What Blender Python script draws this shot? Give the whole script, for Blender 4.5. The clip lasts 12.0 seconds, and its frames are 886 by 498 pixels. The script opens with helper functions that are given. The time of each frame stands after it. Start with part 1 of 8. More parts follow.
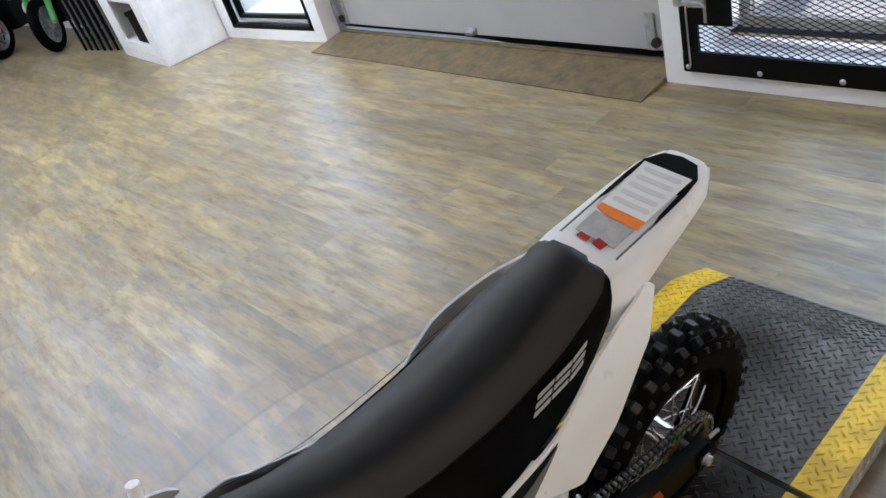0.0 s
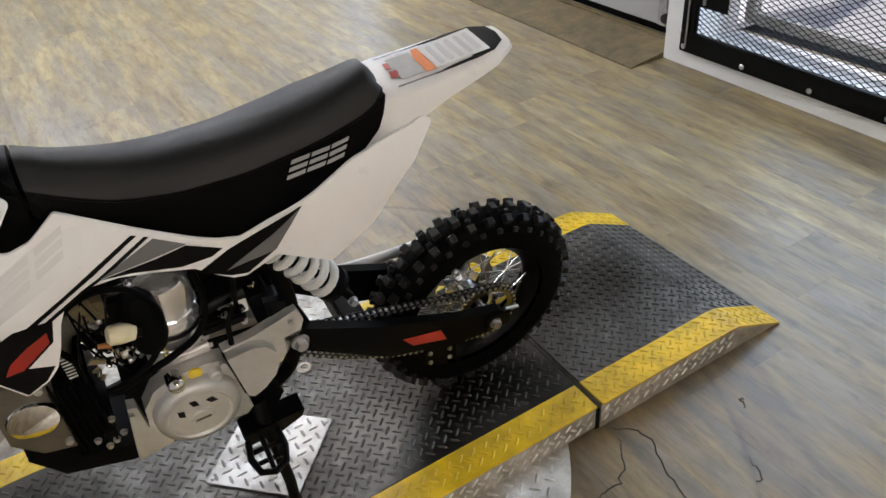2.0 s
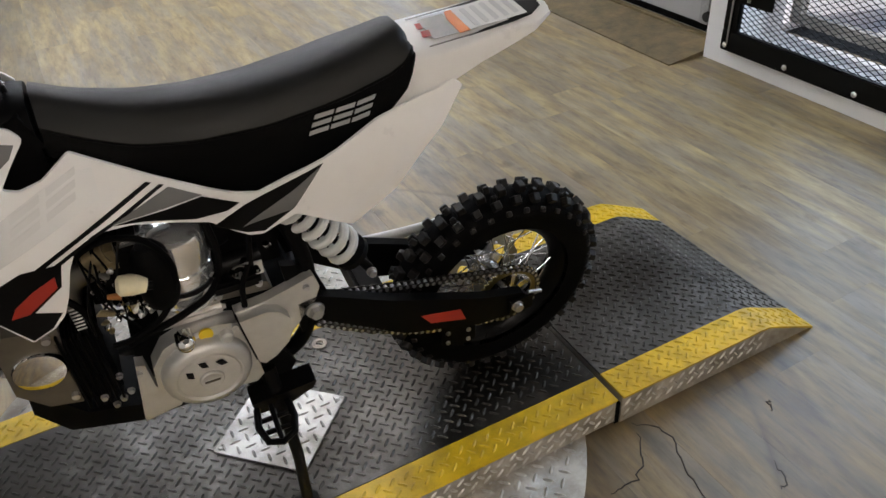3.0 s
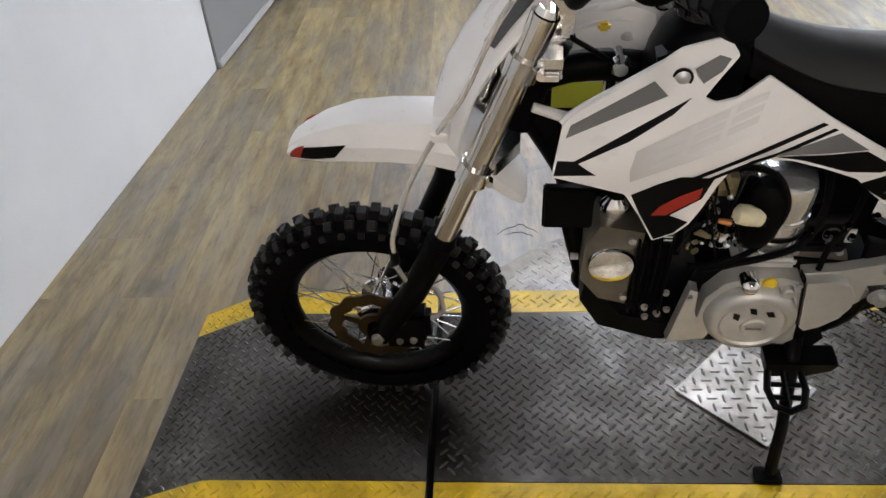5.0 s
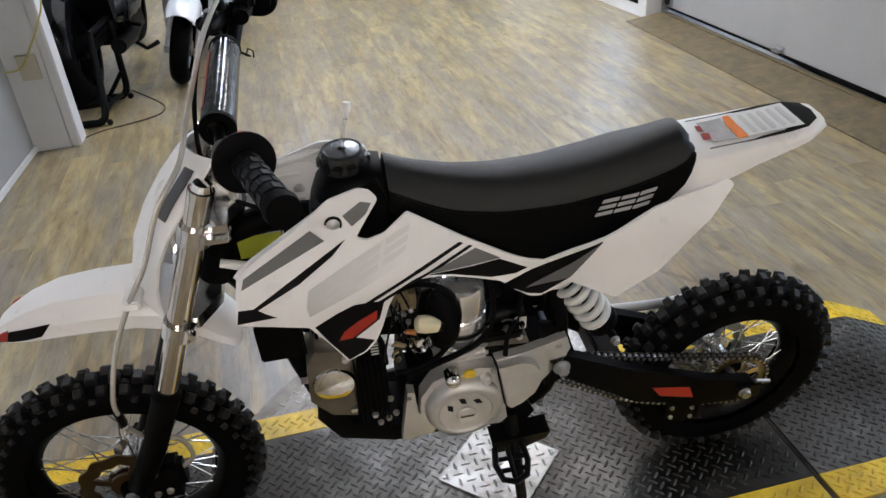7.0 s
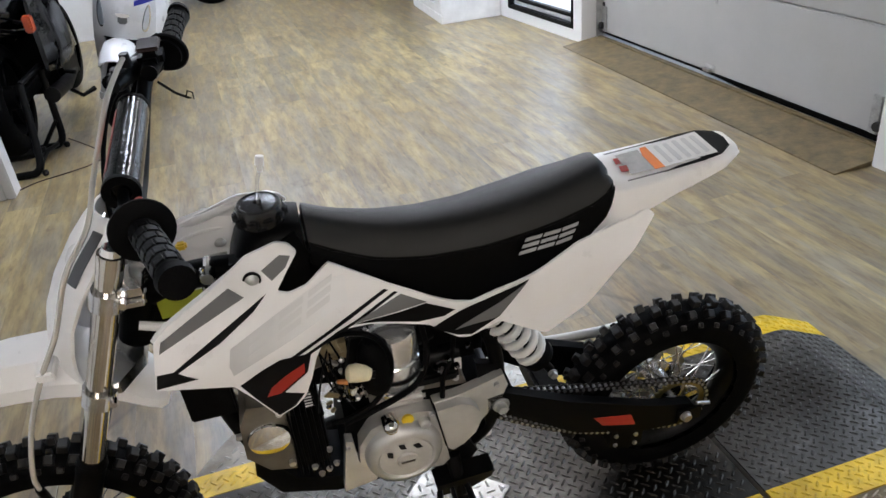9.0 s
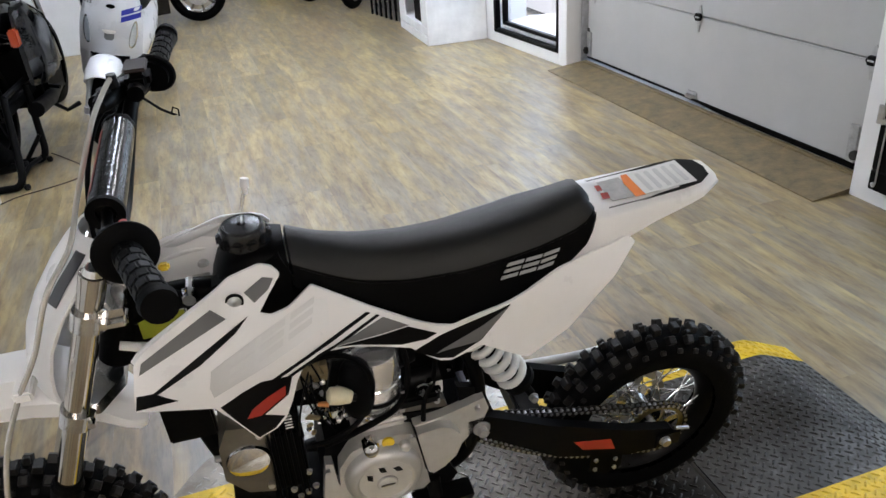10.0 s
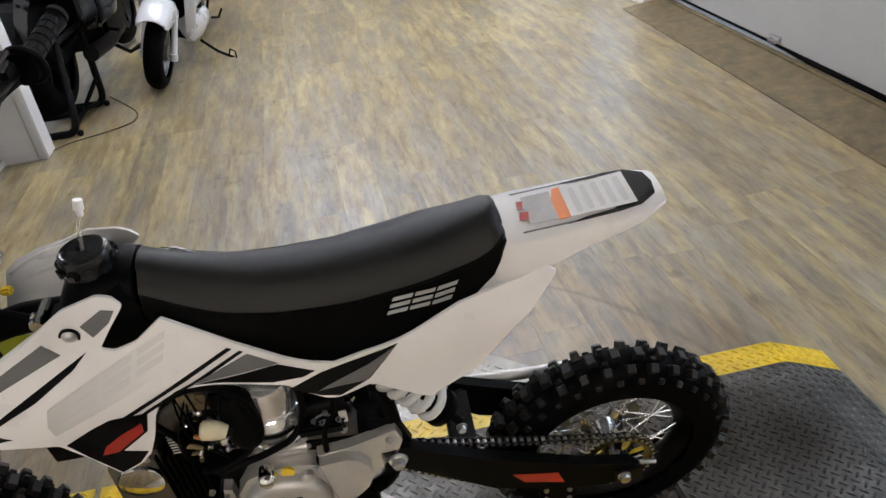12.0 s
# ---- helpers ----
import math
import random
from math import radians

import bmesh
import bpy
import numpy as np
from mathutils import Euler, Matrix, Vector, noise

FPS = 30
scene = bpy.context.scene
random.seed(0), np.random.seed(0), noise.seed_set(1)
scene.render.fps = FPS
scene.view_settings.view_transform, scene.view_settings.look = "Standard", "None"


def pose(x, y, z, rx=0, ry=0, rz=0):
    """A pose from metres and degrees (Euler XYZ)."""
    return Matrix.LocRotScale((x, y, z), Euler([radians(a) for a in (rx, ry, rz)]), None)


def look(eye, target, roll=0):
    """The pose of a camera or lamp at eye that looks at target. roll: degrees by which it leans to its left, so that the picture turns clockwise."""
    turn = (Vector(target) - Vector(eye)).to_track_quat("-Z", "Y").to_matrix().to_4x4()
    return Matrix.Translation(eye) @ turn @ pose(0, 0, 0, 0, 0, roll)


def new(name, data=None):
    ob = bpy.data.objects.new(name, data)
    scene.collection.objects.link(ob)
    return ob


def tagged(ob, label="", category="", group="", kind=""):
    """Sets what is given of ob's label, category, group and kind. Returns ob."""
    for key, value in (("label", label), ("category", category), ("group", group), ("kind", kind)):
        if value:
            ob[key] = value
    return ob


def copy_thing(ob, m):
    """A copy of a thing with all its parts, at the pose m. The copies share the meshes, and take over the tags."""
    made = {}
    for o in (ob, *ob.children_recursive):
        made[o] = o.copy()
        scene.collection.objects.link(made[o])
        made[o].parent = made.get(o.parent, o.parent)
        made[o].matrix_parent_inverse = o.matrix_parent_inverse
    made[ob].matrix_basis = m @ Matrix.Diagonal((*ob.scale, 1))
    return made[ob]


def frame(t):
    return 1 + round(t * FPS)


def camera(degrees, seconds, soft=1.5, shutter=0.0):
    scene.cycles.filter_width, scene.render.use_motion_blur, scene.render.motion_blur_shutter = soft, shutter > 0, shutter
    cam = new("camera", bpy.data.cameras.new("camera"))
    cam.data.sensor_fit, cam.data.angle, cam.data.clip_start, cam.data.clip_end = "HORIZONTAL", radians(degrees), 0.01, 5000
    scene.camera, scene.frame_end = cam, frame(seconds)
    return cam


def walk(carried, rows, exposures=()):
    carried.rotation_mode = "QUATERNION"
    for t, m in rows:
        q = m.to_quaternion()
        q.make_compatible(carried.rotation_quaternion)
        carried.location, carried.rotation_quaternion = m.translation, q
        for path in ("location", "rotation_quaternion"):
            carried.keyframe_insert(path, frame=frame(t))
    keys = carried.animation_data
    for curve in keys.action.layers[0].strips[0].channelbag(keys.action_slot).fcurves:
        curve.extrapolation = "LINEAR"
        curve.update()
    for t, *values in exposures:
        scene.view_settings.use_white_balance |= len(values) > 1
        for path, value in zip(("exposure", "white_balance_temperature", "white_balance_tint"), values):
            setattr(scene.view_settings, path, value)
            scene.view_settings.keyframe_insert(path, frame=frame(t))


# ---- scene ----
cam = camera(61.4, 12.0)
PATH = [
    (0, (-0.833, -0.369, 1.392), (0.056, 1.041, 0.287), -18.8),
    (0.5, (-0.735, -0.414, 1.354), (-0.079, 1.095, 0.218), -18.1),
    (1, (-0.798, -0.586, 1.367), (0.07, 0.87, 0.305), -7.6),
    (1.5, (-0.833, -0.733, 1.351), (-0.048, 0.732, 0.238), -9.7),
    (2, (-0.75, -0.783, 1.288), (0.013, 0.639, 0.107), -5.5),
    (2.5, (-0.7, -0.789, 1.244), (0.058, 0.585, 0.004), -3.8),
    (3, (-0.748, -0.777, 1.228), (-0.041, 0.679, 0.053), -3.8),
    (3.5, (-0.851, -0.763, 1.219), (-0.323, 0.789, 0.074), -2.0),
    (3.7, (-0.915, -0.76, 1.225), (-0.507, 0.837, 0.093), -1.4),
    (5.3, (-1.125, -0.731, 1.231), (-1.267, 0.846, 0.009), -3.6),
    (5.5, (-1.117, -0.738, 1.239), (-1.248, 0.864, 0.05), -3.1),
    (6, (-1.072, -0.78, 1.275), (-1.192, 0.886, 0.175), -3.7),
    (6.5, (-0.984, -0.813, 1.309), (-0.884, 0.884, 0.254), -3.8),
    (7, (-0.922, -0.822, 1.33), (-0.59, 0.862, 0.304), -4.5),
    (7.5, (-0.894, -0.82, 1.337), (-0.502, 0.863, 0.33), -5.5),
    (7.7, (-0.881, -0.827, 1.327), (-0.468, 0.867, 0.348), -5.2),
    (9.3, (-0.865, -0.815, 1.352), (-0.41, 0.874, 0.383), -6.0),
    (9.5, (-0.866, -0.82, 1.355), (-0.392, 0.878, 0.411), -5.5),
    (10, (-0.864, -0.821, 1.356), (-0.364, 0.876, 0.423), -4.5),
    (10.5, (-0.852, -0.818, 1.352), (-0.333, 0.865, 0.404), -4.5),
    (11, (-0.847, -0.806, 1.36), (-0.275, 0.881, 0.449), -8.3),
    (11.5, (-0.688, -0.815, 1.371), (-0.159, 0.871, 0.435), -3.9),
    (12, (-0.526, -0.701, 1.368), (-0.323, 0.976, 0.299), -7.4),
]
walk(cam, [(t, look(eye, target, roll)) for t, eye, target, roll in PATH], [
    (0, 0.0, 6600, 14), (1.5, 0.02, 6650, 13.5), (2.5, -0.06, 7400, 14.5), (3.5, -0.30, 6850, 14), (5.5, 0.02, 6850, 14.5), (6.5, -0.03, 6750, 14),
    (7.5, 0.0, 6700, 14), (9.5, 0.02, 6700, 13.5), (11, 0.02, 6700, 14), (12, -0.06, 7000, 15)])

# ---- world and lights ----
world = bpy.data.worlds.new("world")
scene.world = world
world.use_nodes = True
_wn = world.node_tree.nodes
_sky = _wn.new("ShaderNodeTexSky")
_sky.sky_type = "NISHITA"
_sky.sun_disc = False
_sky.sun_elevation, _sky.sun_rotation = radians(37), radians(4)
_wn["Background"].inputs["Strength"].default_value = 0.15
world.node_tree.links.new(_sky.outputs["Color"], _wn["Background"].inputs["Color"])
sun = new("sun", bpy.data.lights.new("sun", "SUN"))
sun.data.energy, sun.data.angle, sun.data.color = 4.0, radians(12), (1.0, 0.98, 0.96)
sun.matrix_world = look((0.4, 6, 4.5), (0, 0, 0))


def window_light(name, x, y, z, w, h, power):
    """Daylight that falls in through an opening in the wall on the street side."""
    ob = new(name, bpy.data.lights.new(name, "AREA"))
    ob.data.shape, ob.data.size, ob.data.size_y = "RECTANGLE", w, h
    ob.data.energy, ob.data.color = power, (0.58, 0.77, 1.0)
    ob.matrix_world = look((x, y, z), (x - 1, y, z - 0.25))
    return ob


window_light("daylight_front", 1.70, 0.50, 1.15, 1.1, 1.7, 30)
window_light("daylight_far", 1.68, 4.5, 1.3, 0.6, 1.6, 20)

# ---- materials ----
def material(name, colour, rough=0.5, metal=0.0, coat=0.0, bump=0.0, bump_scale=200.0, mottled=0.12, mottle_scale=6.0,
             specular=0.5, space="Object", rough_vary=0.12):
    """A surface with a base colour that varies at two scales, uneven gloss and a fine relief."""
    m = bpy.data.materials.new(name)
    m.use_nodes = True
    nt = m.node_tree
    bsdf = nt.nodes["Principled BSDF"]
    bsdf.inputs["Metallic"].default_value = metal
    bsdf.inputs["Specular IOR Level"].default_value = specular
    bsdf.inputs["Coat Weight"].default_value = coat
    bsdf.inputs["Coat Roughness"].default_value = 0.12
    tc = nt.nodes.new("ShaderNodeTexCoord")
    big = nt.nodes.new("ShaderNodeTexNoise")
    big.inputs["Scale"].default_value = mottle_scale
    big.inputs["Detail"].default_value = 6
    big.inputs["Roughness"].default_value = 0.65
    nt.links.new(tc.outputs[space], big.inputs["Vector"])
    ramp = nt.nodes.new("ShaderNodeMapRange")
    ramp.inputs["From Min"].default_value, ramp.inputs["From Max"].default_value = 0.3, 0.7
    ramp.inputs["To Min"].default_value, ramp.inputs["To Max"].default_value = 1 - mottled, 1 + mottled * 0.6
    nt.links.new(big.outputs["Fac"], ramp.inputs["Value"])
    mul = nt.nodes.new("ShaderNodeVectorMath")
    mul.operation = "SCALE"
    mul.inputs[0].default_value = colour[:3]
    nt.links.new(ramp.outputs["Result"], mul.inputs["Scale"])
    nt.links.new(mul.outputs["Vector"], bsdf.inputs["Base Color"])
    rr = nt.nodes.new("ShaderNodeMapRange")
    rr.inputs["From Min"].default_value, rr.inputs["From Max"].default_value = 0.3, 0.7
    rr.inputs["To Min"].default_value, rr.inputs["To Max"].default_value = max(0.02, rough - rough_vary * rough), min(1, rough + rough_vary * rough)
    nt.links.new(big.outputs["Fac"], rr.inputs["Value"])
    nt.links.new(rr.outputs["Result"], bsdf.inputs["Roughness"])
    if bump:
        fine = nt.nodes.new("ShaderNodeTexNoise")
        fine.inputs["Scale"].default_value = bump_scale
        fine.inputs["Detail"].default_value = 3
        nt.links.new(tc.outputs[space], fine.inputs["Vector"])
        bp = nt.nodes.new("ShaderNodeBump")
        bp.inputs["Strength"].default_value = bump
        bp.inputs["Distance"].default_value = 0.002
        nt.links.new(fine.outputs["Fac"], bp.inputs["Height"])
        nt.links.new(bp.outputs["Normal"], bsdf.inputs["Normal"])
    return m


def ramp_node(nt, stops):
    r = nt.nodes.new("ShaderNodeValToRGB")
    el = r.color_ramp.elements
    while len(el) < len(stops):
        el.new(0.5)
    for e, (p, c) in zip(el, stops):
        e.position, e.color = p, (*c, 1)
    return r


def noise_node(nt, vector, scale, detail=5.0, rough=0.6):
    n = nt.nodes.new("ShaderNodeTexNoise")
    n.inputs["Scale"].default_value, n.inputs["Detail"].default_value, n.inputs["Roughness"].default_value = scale, detail, rough
    nt.links.new(vector, n.inputs["Vector"])
    return n


def mix_node(nt, a, b, fac, kind="MIX"):
    """a, b: colours or sockets; fac: number or socket."""
    n = nt.nodes.new("ShaderNodeMix")
    n.data_type, n.blend_type = "RGBA", kind
    for sock, v in ((n.inputs[6], a), (n.inputs[7], b), (n.inputs[0], fac)):
        if isinstance(v, bpy.types.NodeSocket):
            nt.links.new(v, sock)
        elif isinstance(v, (tuple, list)):
            sock.default_value = (*v[:3], 1)
        else:
            sock.default_value = v
    return n.outputs[2]


def plank_material():
    """Printed vinyl planks: tan, grey and brown streaks along the grain, every plank with its own stretch of the print."""
    m = bpy.data.materials.new("vinyl_plank")
    m.use_nodes = True
    nt = m.node_tree
    bsdf = nt.nodes["Principled BSDF"]
    tc, info = nt.nodes.new("ShaderNodeTexCoord"), nt.nodes.new("ShaderNodeObjectInfo")
    geo = nt.nodes.new("ShaderNodeNewGeometry")
    shift = nt.nodes.new("ShaderNodeVectorMath")
    shift.operation = "MULTIPLY_ADD"
    comb = nt.nodes.new("ShaderNodeCombineXYZ")
    add = nt.nodes.new("ShaderNodeMath")
    add.operation = "ADD"
    nt.links.new(info.outputs["Random"], add.inputs[0])
    nt.links.new(geo.outputs["Random Per Island"], add.inputs[1])
    for k in range(3):
        nt.links.new(add.outputs[0], comb.inputs[k])
    nt.links.new(comb.outputs[0], shift.inputs[0])
    shift.inputs[1].default_value = (37.0, 91.0, 53.0)
    nt.links.new(tc.outputs["Object"], shift.inputs[2])
    def squeeze(sx, sy):
        mp = nt.nodes.new("ShaderNodeMapping")
        mp.inputs["Scale"].default_value = (sx, sy, 1)
        nt.links.new(shift.outputs[0], mp.inputs["Vector"])
        return mp.outputs[0]
    wide = noise_node(nt, squeeze(16, 2.3), 1.0, 4, 0.58)
    mid = noise_node(nt, squeeze(22, 4.0), 1.0, 6, 0.62)
    fine = noise_node(nt, squeeze(95, 14), 1.0, 4, 0.65)
    blotch = noise_node(nt, squeeze(11, 6.5), 1.0, 5, 0.6)
    tan = ramp_node(nt, ((0.30, (0.165, 0.108, 0.045)), (0.45, (0.278, 0.206, 0.092)), (0.58, (0.395, 0.306, 0.146)), (0.75, (0.480, 0.388, 0.208))))
    nt.links.new(mid.outputs["Fac"], tan.inputs[0])
    grey = ramp_node(nt, ((0.30, (0.155, 0.131, 0.094)), (0.5, (0.240, 0.207, 0.153)), (0.72, (0.323, 0.286, 0.219))))
    nt.links.new(mid.outputs["Fac"], grey.inputs[0])
    sel = ramp_node(nt, ((0.42, (0.0, 0.0, 0.0)), (0.60, (0.92, 0.92, 0.92))))
    nt.links.new(wide.outputs["Fac"], sel.inputs[0])
    body = mix_node(nt, tan.outputs[0], grey.outputs[0], sel.outputs[0])
    streak = ramp_node(nt, ((0.28, (0.62, 0.58, 0.52)), (0.5, (1, 1, 1)), (0.8, (1.06, 1.06, 1.05))))
    nt.links.new(fine.outputs["Fac"], streak.inputs[0])
    body = mix_node(nt, body, streak.outputs[0], 0.85, "MULTIPLY")
    dark = ramp_node(nt, ((0.27, (0.42, 0.36, 0.30)), (0.40, (1, 1, 1))))
    nt.links.new(blotch.outputs["Fac"], dark.inputs[0])
    body = mix_node(nt, body, dark.outputs[0], 0.8, "MULTIPLY")
    tint = ramp_node(nt, ((0.0, (0.66, 0.645, 0.62)), (0.5, (0.82, 0.80, 0.765)), (1.0, (0.93, 0.915, 0.88))))
    frac = nt.nodes.new("ShaderNodeMath")
    frac.operation = "FRACT"
    nt.links.new(add.outputs[0], frac.inputs[0])
    nt.links.new(frac.outputs[0], tint.inputs[0])
    body = mix_node(nt, body, tint.outputs[0], 1.0, "MULTIPLY")
    # a round scuff band that the turning ramps have worn into the floor
    away = nt.nodes.new("ShaderNodeVectorMath")
    away.operation = "DISTANCE"
    nt.links.new(geo.outputs["Position"], away.inputs[0])
    away.inputs[1].default_value = (-0.622, 0.335, 0.0)
    band = ramp_node(nt, ((0.0, (1, 1, 1)), (0.494, (1, 1, 1)), (0.500, (0.45, 0.37, 0.29)), (0.507, (0.78, 0.70, 0.60)), (0.556, (0.84, 0.77, 0.68)), (0.560, (0.68, 0.60, 0.50)), (0.570, (1, 1, 1))))
    half = nt.nodes.new("ShaderNodeMath")
    half.operation = "MULTIPLY"
    half.inputs[1].default_value = 0.5
    nt.links.new(away.outputs["Value"], half.inputs[0])
    nt.links.new(half.outputs[0], band.inputs[0])
    patchy = noise_node(nt, geo.outputs["Position"], 3.0, 4, 0.6)
    much = ramp_node(nt, ((0.36, (0.15, 0.15, 0.15)), (0.58, (1, 1, 1))))
    nt.links.new(patchy.outputs["Fac"], much.inputs[0])
    body = mix_node(nt, body, band.outputs[0], much.outputs[0], "MULTIPLY")
    # foot grime round the turntable, deepened so the colour also shades the near floor
    near = ramp_node(nt, ((0.30, (1, 1, 1)), (0.42, (0.9, 0.9, 0.9)), (0.75, (0, 0, 0))))
    nt.links.new(half.outputs[0], near.inputs[0])
    shade_smear = noise_node(nt, geo.outputs["Position"], 2.2, 5, 0.62)
    dull = ramp_node(nt, ((0.36, (0.40, 0.31, 0.20)), (0.66, (0.90, 0.85, 0.76))))
    nt.links.new(shade_smear.outputs["Fac"], dull.inputs[0])
    body = mix_node(nt, body, dull.outputs[0], near.outputs[0], "MULTIPLY")
    nt.links.new(body, bsdf.inputs["Base Color"])
    rough = nt.nodes.new("ShaderNodeMapRange")
    rough.inputs["To Min"].default_value, rough.inputs["To Max"].default_value = 0.30, 0.48
    nt.links.new(mid.outputs["Fac"], rough.inputs["Value"])
    nt.links.new(rough.outputs[0], bsdf.inputs["Roughness"])
    bsdf.inputs["Specular IOR Level"].default_value = 0.95
    bp = nt.nodes.new("ShaderNodeBump")
    bp.inputs["Strength"].default_value, bp.inputs["Distance"].default_value = 0.25, 0.001
    nt.links.new(fine.outputs["Fac"], bp.inputs["Height"])
    nt.links.new(bp.outputs["Normal"], bsdf.inputs["Normal"])
    return m


def worn_metal(name, paint, metal_colour, wear, rough_paint=0.45, rough_metal=0.32, scale=4.0, paint_metal=0.0, dirt_scale=14.0, dirt_dark=0.55, shade_stains=()):
    """Painted or oxidised metal, worn through to bare metal in blotches and scratches."""
    m = bpy.data.materials.new(name)
    m.use_nodes = True
    nt = m.node_tree
    bsdf = nt.nodes["Principled BSDF"]
    tc = nt.nodes.new("ShaderNodeTexCoord")
    n1, n2 = noise_node(nt, tc.outputs["Object"], scale, 8, 0.7), noise_node(nt, tc.outputs["Object"], 60.0, 4, 0.7)
    total = nt.nodes.new("ShaderNodeMath")
    total.operation = "MULTIPLY_ADD"
    nt.links.new(n2.outputs["Fac"], total.inputs[0])
    total.inputs[1].default_value = 0.35
    nt.links.new(n1.outputs["Fac"], total.inputs[2])
    cut = nt.nodes.new("ShaderNodeMapRange")
    cut.inputs["From Min"].default_value, cut.inputs["From Max"].default_value = 0.86 - wear, 1.0 - wear
    nt.links.new(total.outputs[0], cut.inputs["Value"])
    n3 = noise_node(nt, tc.outputs["Object"], dirt_scale, 6, 0.65)
    dirt = ramp_node(nt, ((0.34, (dirt_dark, dirt_dark * 0.95, dirt_dark * 0.88)), (0.6, (1, 1, 1))))
    nt.links.new(n3.outputs["Fac"], dirt.inputs[0])
    col = mix_node(nt, paint, metal_colour, cut.outputs[0])
    col = mix_node(nt, col, dirt.outputs[0], 0.85, "MULTIPLY")
    # oily tyre marks and painted wheel shadow, each round a spot (x, y, reach)
    for x, y, reach in shade_stains:
        away = nt.nodes.new("ShaderNodeVectorMath")
        away.operation = "DISTANCE"
        nt.links.new(tc.outputs["Object"], away.inputs[0])
        away.inputs[1].default_value = (x, y, 0.08)
        rag = nt.nodes.new("ShaderNodeMath")
        rag.operation = "MULTIPLY_ADD"
        nt.links.new(n3.outputs["Fac"], rag.inputs[0])
        rag.inputs[1].default_value = -1.3 * reach
        nt.links.new(away.outputs["Value"], rag.inputs[2])
        spot = nt.nodes.new("ShaderNodeMapRange")
        spot.inputs["From Min"].default_value, spot.inputs["From Max"].default_value = -0.45 * reach, 0.30 * reach
        spot.inputs["To Min"].default_value, spot.inputs["To Max"].default_value = 0.92, 0.0
        nt.links.new(rag.outputs[0], spot.inputs["Value"])
        col = mix_node(nt, col, (0.018, 0.014, 0.010), spot.outputs[0])
    nt.links.new(col, bsdf.inputs["Base Color"])
    for sock, a, b in (("Metallic", paint_metal, 0.9), ("Roughness", rough_paint, rough_metal)):
        r = nt.nodes.new("ShaderNodeMapRange")
        r.inputs["To Min"].default_value, r.inputs["To Max"].default_value = a, b
        nt.links.new(cut.outputs[0], r.inputs["Value"])
        nt.links.new(r.outputs[0], bsdf.inputs[sock])
    bp = nt.nodes.new("ShaderNodeBump")
    bp.inputs["Strength"].default_value, bp.inputs["Distance"].default_value = 0.3, 0.001
    nt.links.new(n2.outputs["Fac"], bp.inputs["Height"])
    nt.links.new(bp.outputs["Normal"], bsdf.inputs["Normal"])
    return m


def fading_print(name, grey, white, x0, x1):
    """A printed film that fades along the panel from grey to the white of the plastic."""
    m = material(name, (grey, grey, grey), 0.30, mottled=0.03)
    nt = m.node_tree
    tc, sep, run = nt.nodes.new("ShaderNodeTexCoord"), nt.nodes.new("ShaderNodeSeparateXYZ"), nt.nodes.new("ShaderNodeMapRange")
    nt.links.new(tc.outputs["Object"], sep.inputs[0])
    nt.links.new(sep.outputs["X"], run.inputs["Value"])
    run.inputs["From Min"].default_value, run.inputs["From Max"].default_value = x0, x1
    run.inputs["To Min"].default_value, run.inputs["To Max"].default_value = grey, white
    nt.links.new(run.outputs[0], nt.nodes["Principled BSDF"].inputs["Base Color"])
    return m


def glass_material():
    m = bpy.data.materials.new("window_glass")
    m.use_nodes = True
    b = m.node_tree.nodes["Principled BSDF"]
    b.inputs["Transmission Weight"].default_value, b.inputs["Roughness"].default_value, b.inputs["IOR"].default_value = 1.0, 0.0, 1.45
    return m


def clear_plastic():
    m = bpy.data.materials.new("clear_plastic")
    m.use_nodes = True
    b = m.node_tree.nodes["Principled BSDF"]
    b.inputs["Transmission Weight"].default_value, b.inputs["Roughness"].default_value, b.inputs["IOR"].default_value = 0.9, 0.15, 1.2
    b.inputs["Base Color"].default_value = (0.9, 0.9, 0.88, 1)
    return m


def lit(name, colour, strength):
    m = bpy.data.materials.new(name)
    m.use_nodes = True
    b = m.node_tree.nodes["Principled BSDF"]
    b.inputs["Emission Color"].default_value, b.inputs["Emission Strength"].default_value = (*colour, 1), strength
    b.inputs["Base Color"].default_value = (0.8, 0.8, 0.8, 1)
    return m


PLANK = plank_material()
WALL = material("wall_paint", (0.84, 0.84, 0.835), 0.55, bump=0.12, bump_scale=350, mottled=0.05, mottle_scale=2.5)
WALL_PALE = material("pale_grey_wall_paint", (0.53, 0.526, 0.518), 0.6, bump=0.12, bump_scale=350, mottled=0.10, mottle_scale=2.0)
# Darker copy of the stub wall's paint: the recess's shade put into the colour.
WALL_SHADED = material("shaded_wall_paint", (0.27, 0.268, 0.265), 0.6, bump=0.12, bump_scale=350, mottled=0.10, mottle_scale=2.0)
# Unseen ceiling, kept dark so less light bounces back down.
CEILING = material("ceiling_board", (0.22, 0.22, 0.21), 0.9, bump=0.4, bump_scale=90, mottled=0.1)
SCUFFED_WHITE = material("scuffed_white_paint", (0.80, 0.805, 0.81), 0.5, bump=0.12, bump_scale=350, mottled=0.16, mottle_scale=5)
TRIM = material("trim_paint", (0.82, 0.82, 0.81), 0.4, mottled=0.08, mottle_scale=9)
# White door; its base is greyed for the shade it hangs in.
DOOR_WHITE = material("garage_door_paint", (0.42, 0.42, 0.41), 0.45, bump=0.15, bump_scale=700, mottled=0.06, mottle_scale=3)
RUBBER_SEAL = material("seal_rubber", (0.0022, 0.0022, 0.0024), 0.6, bump=0.2, specular=0.07)
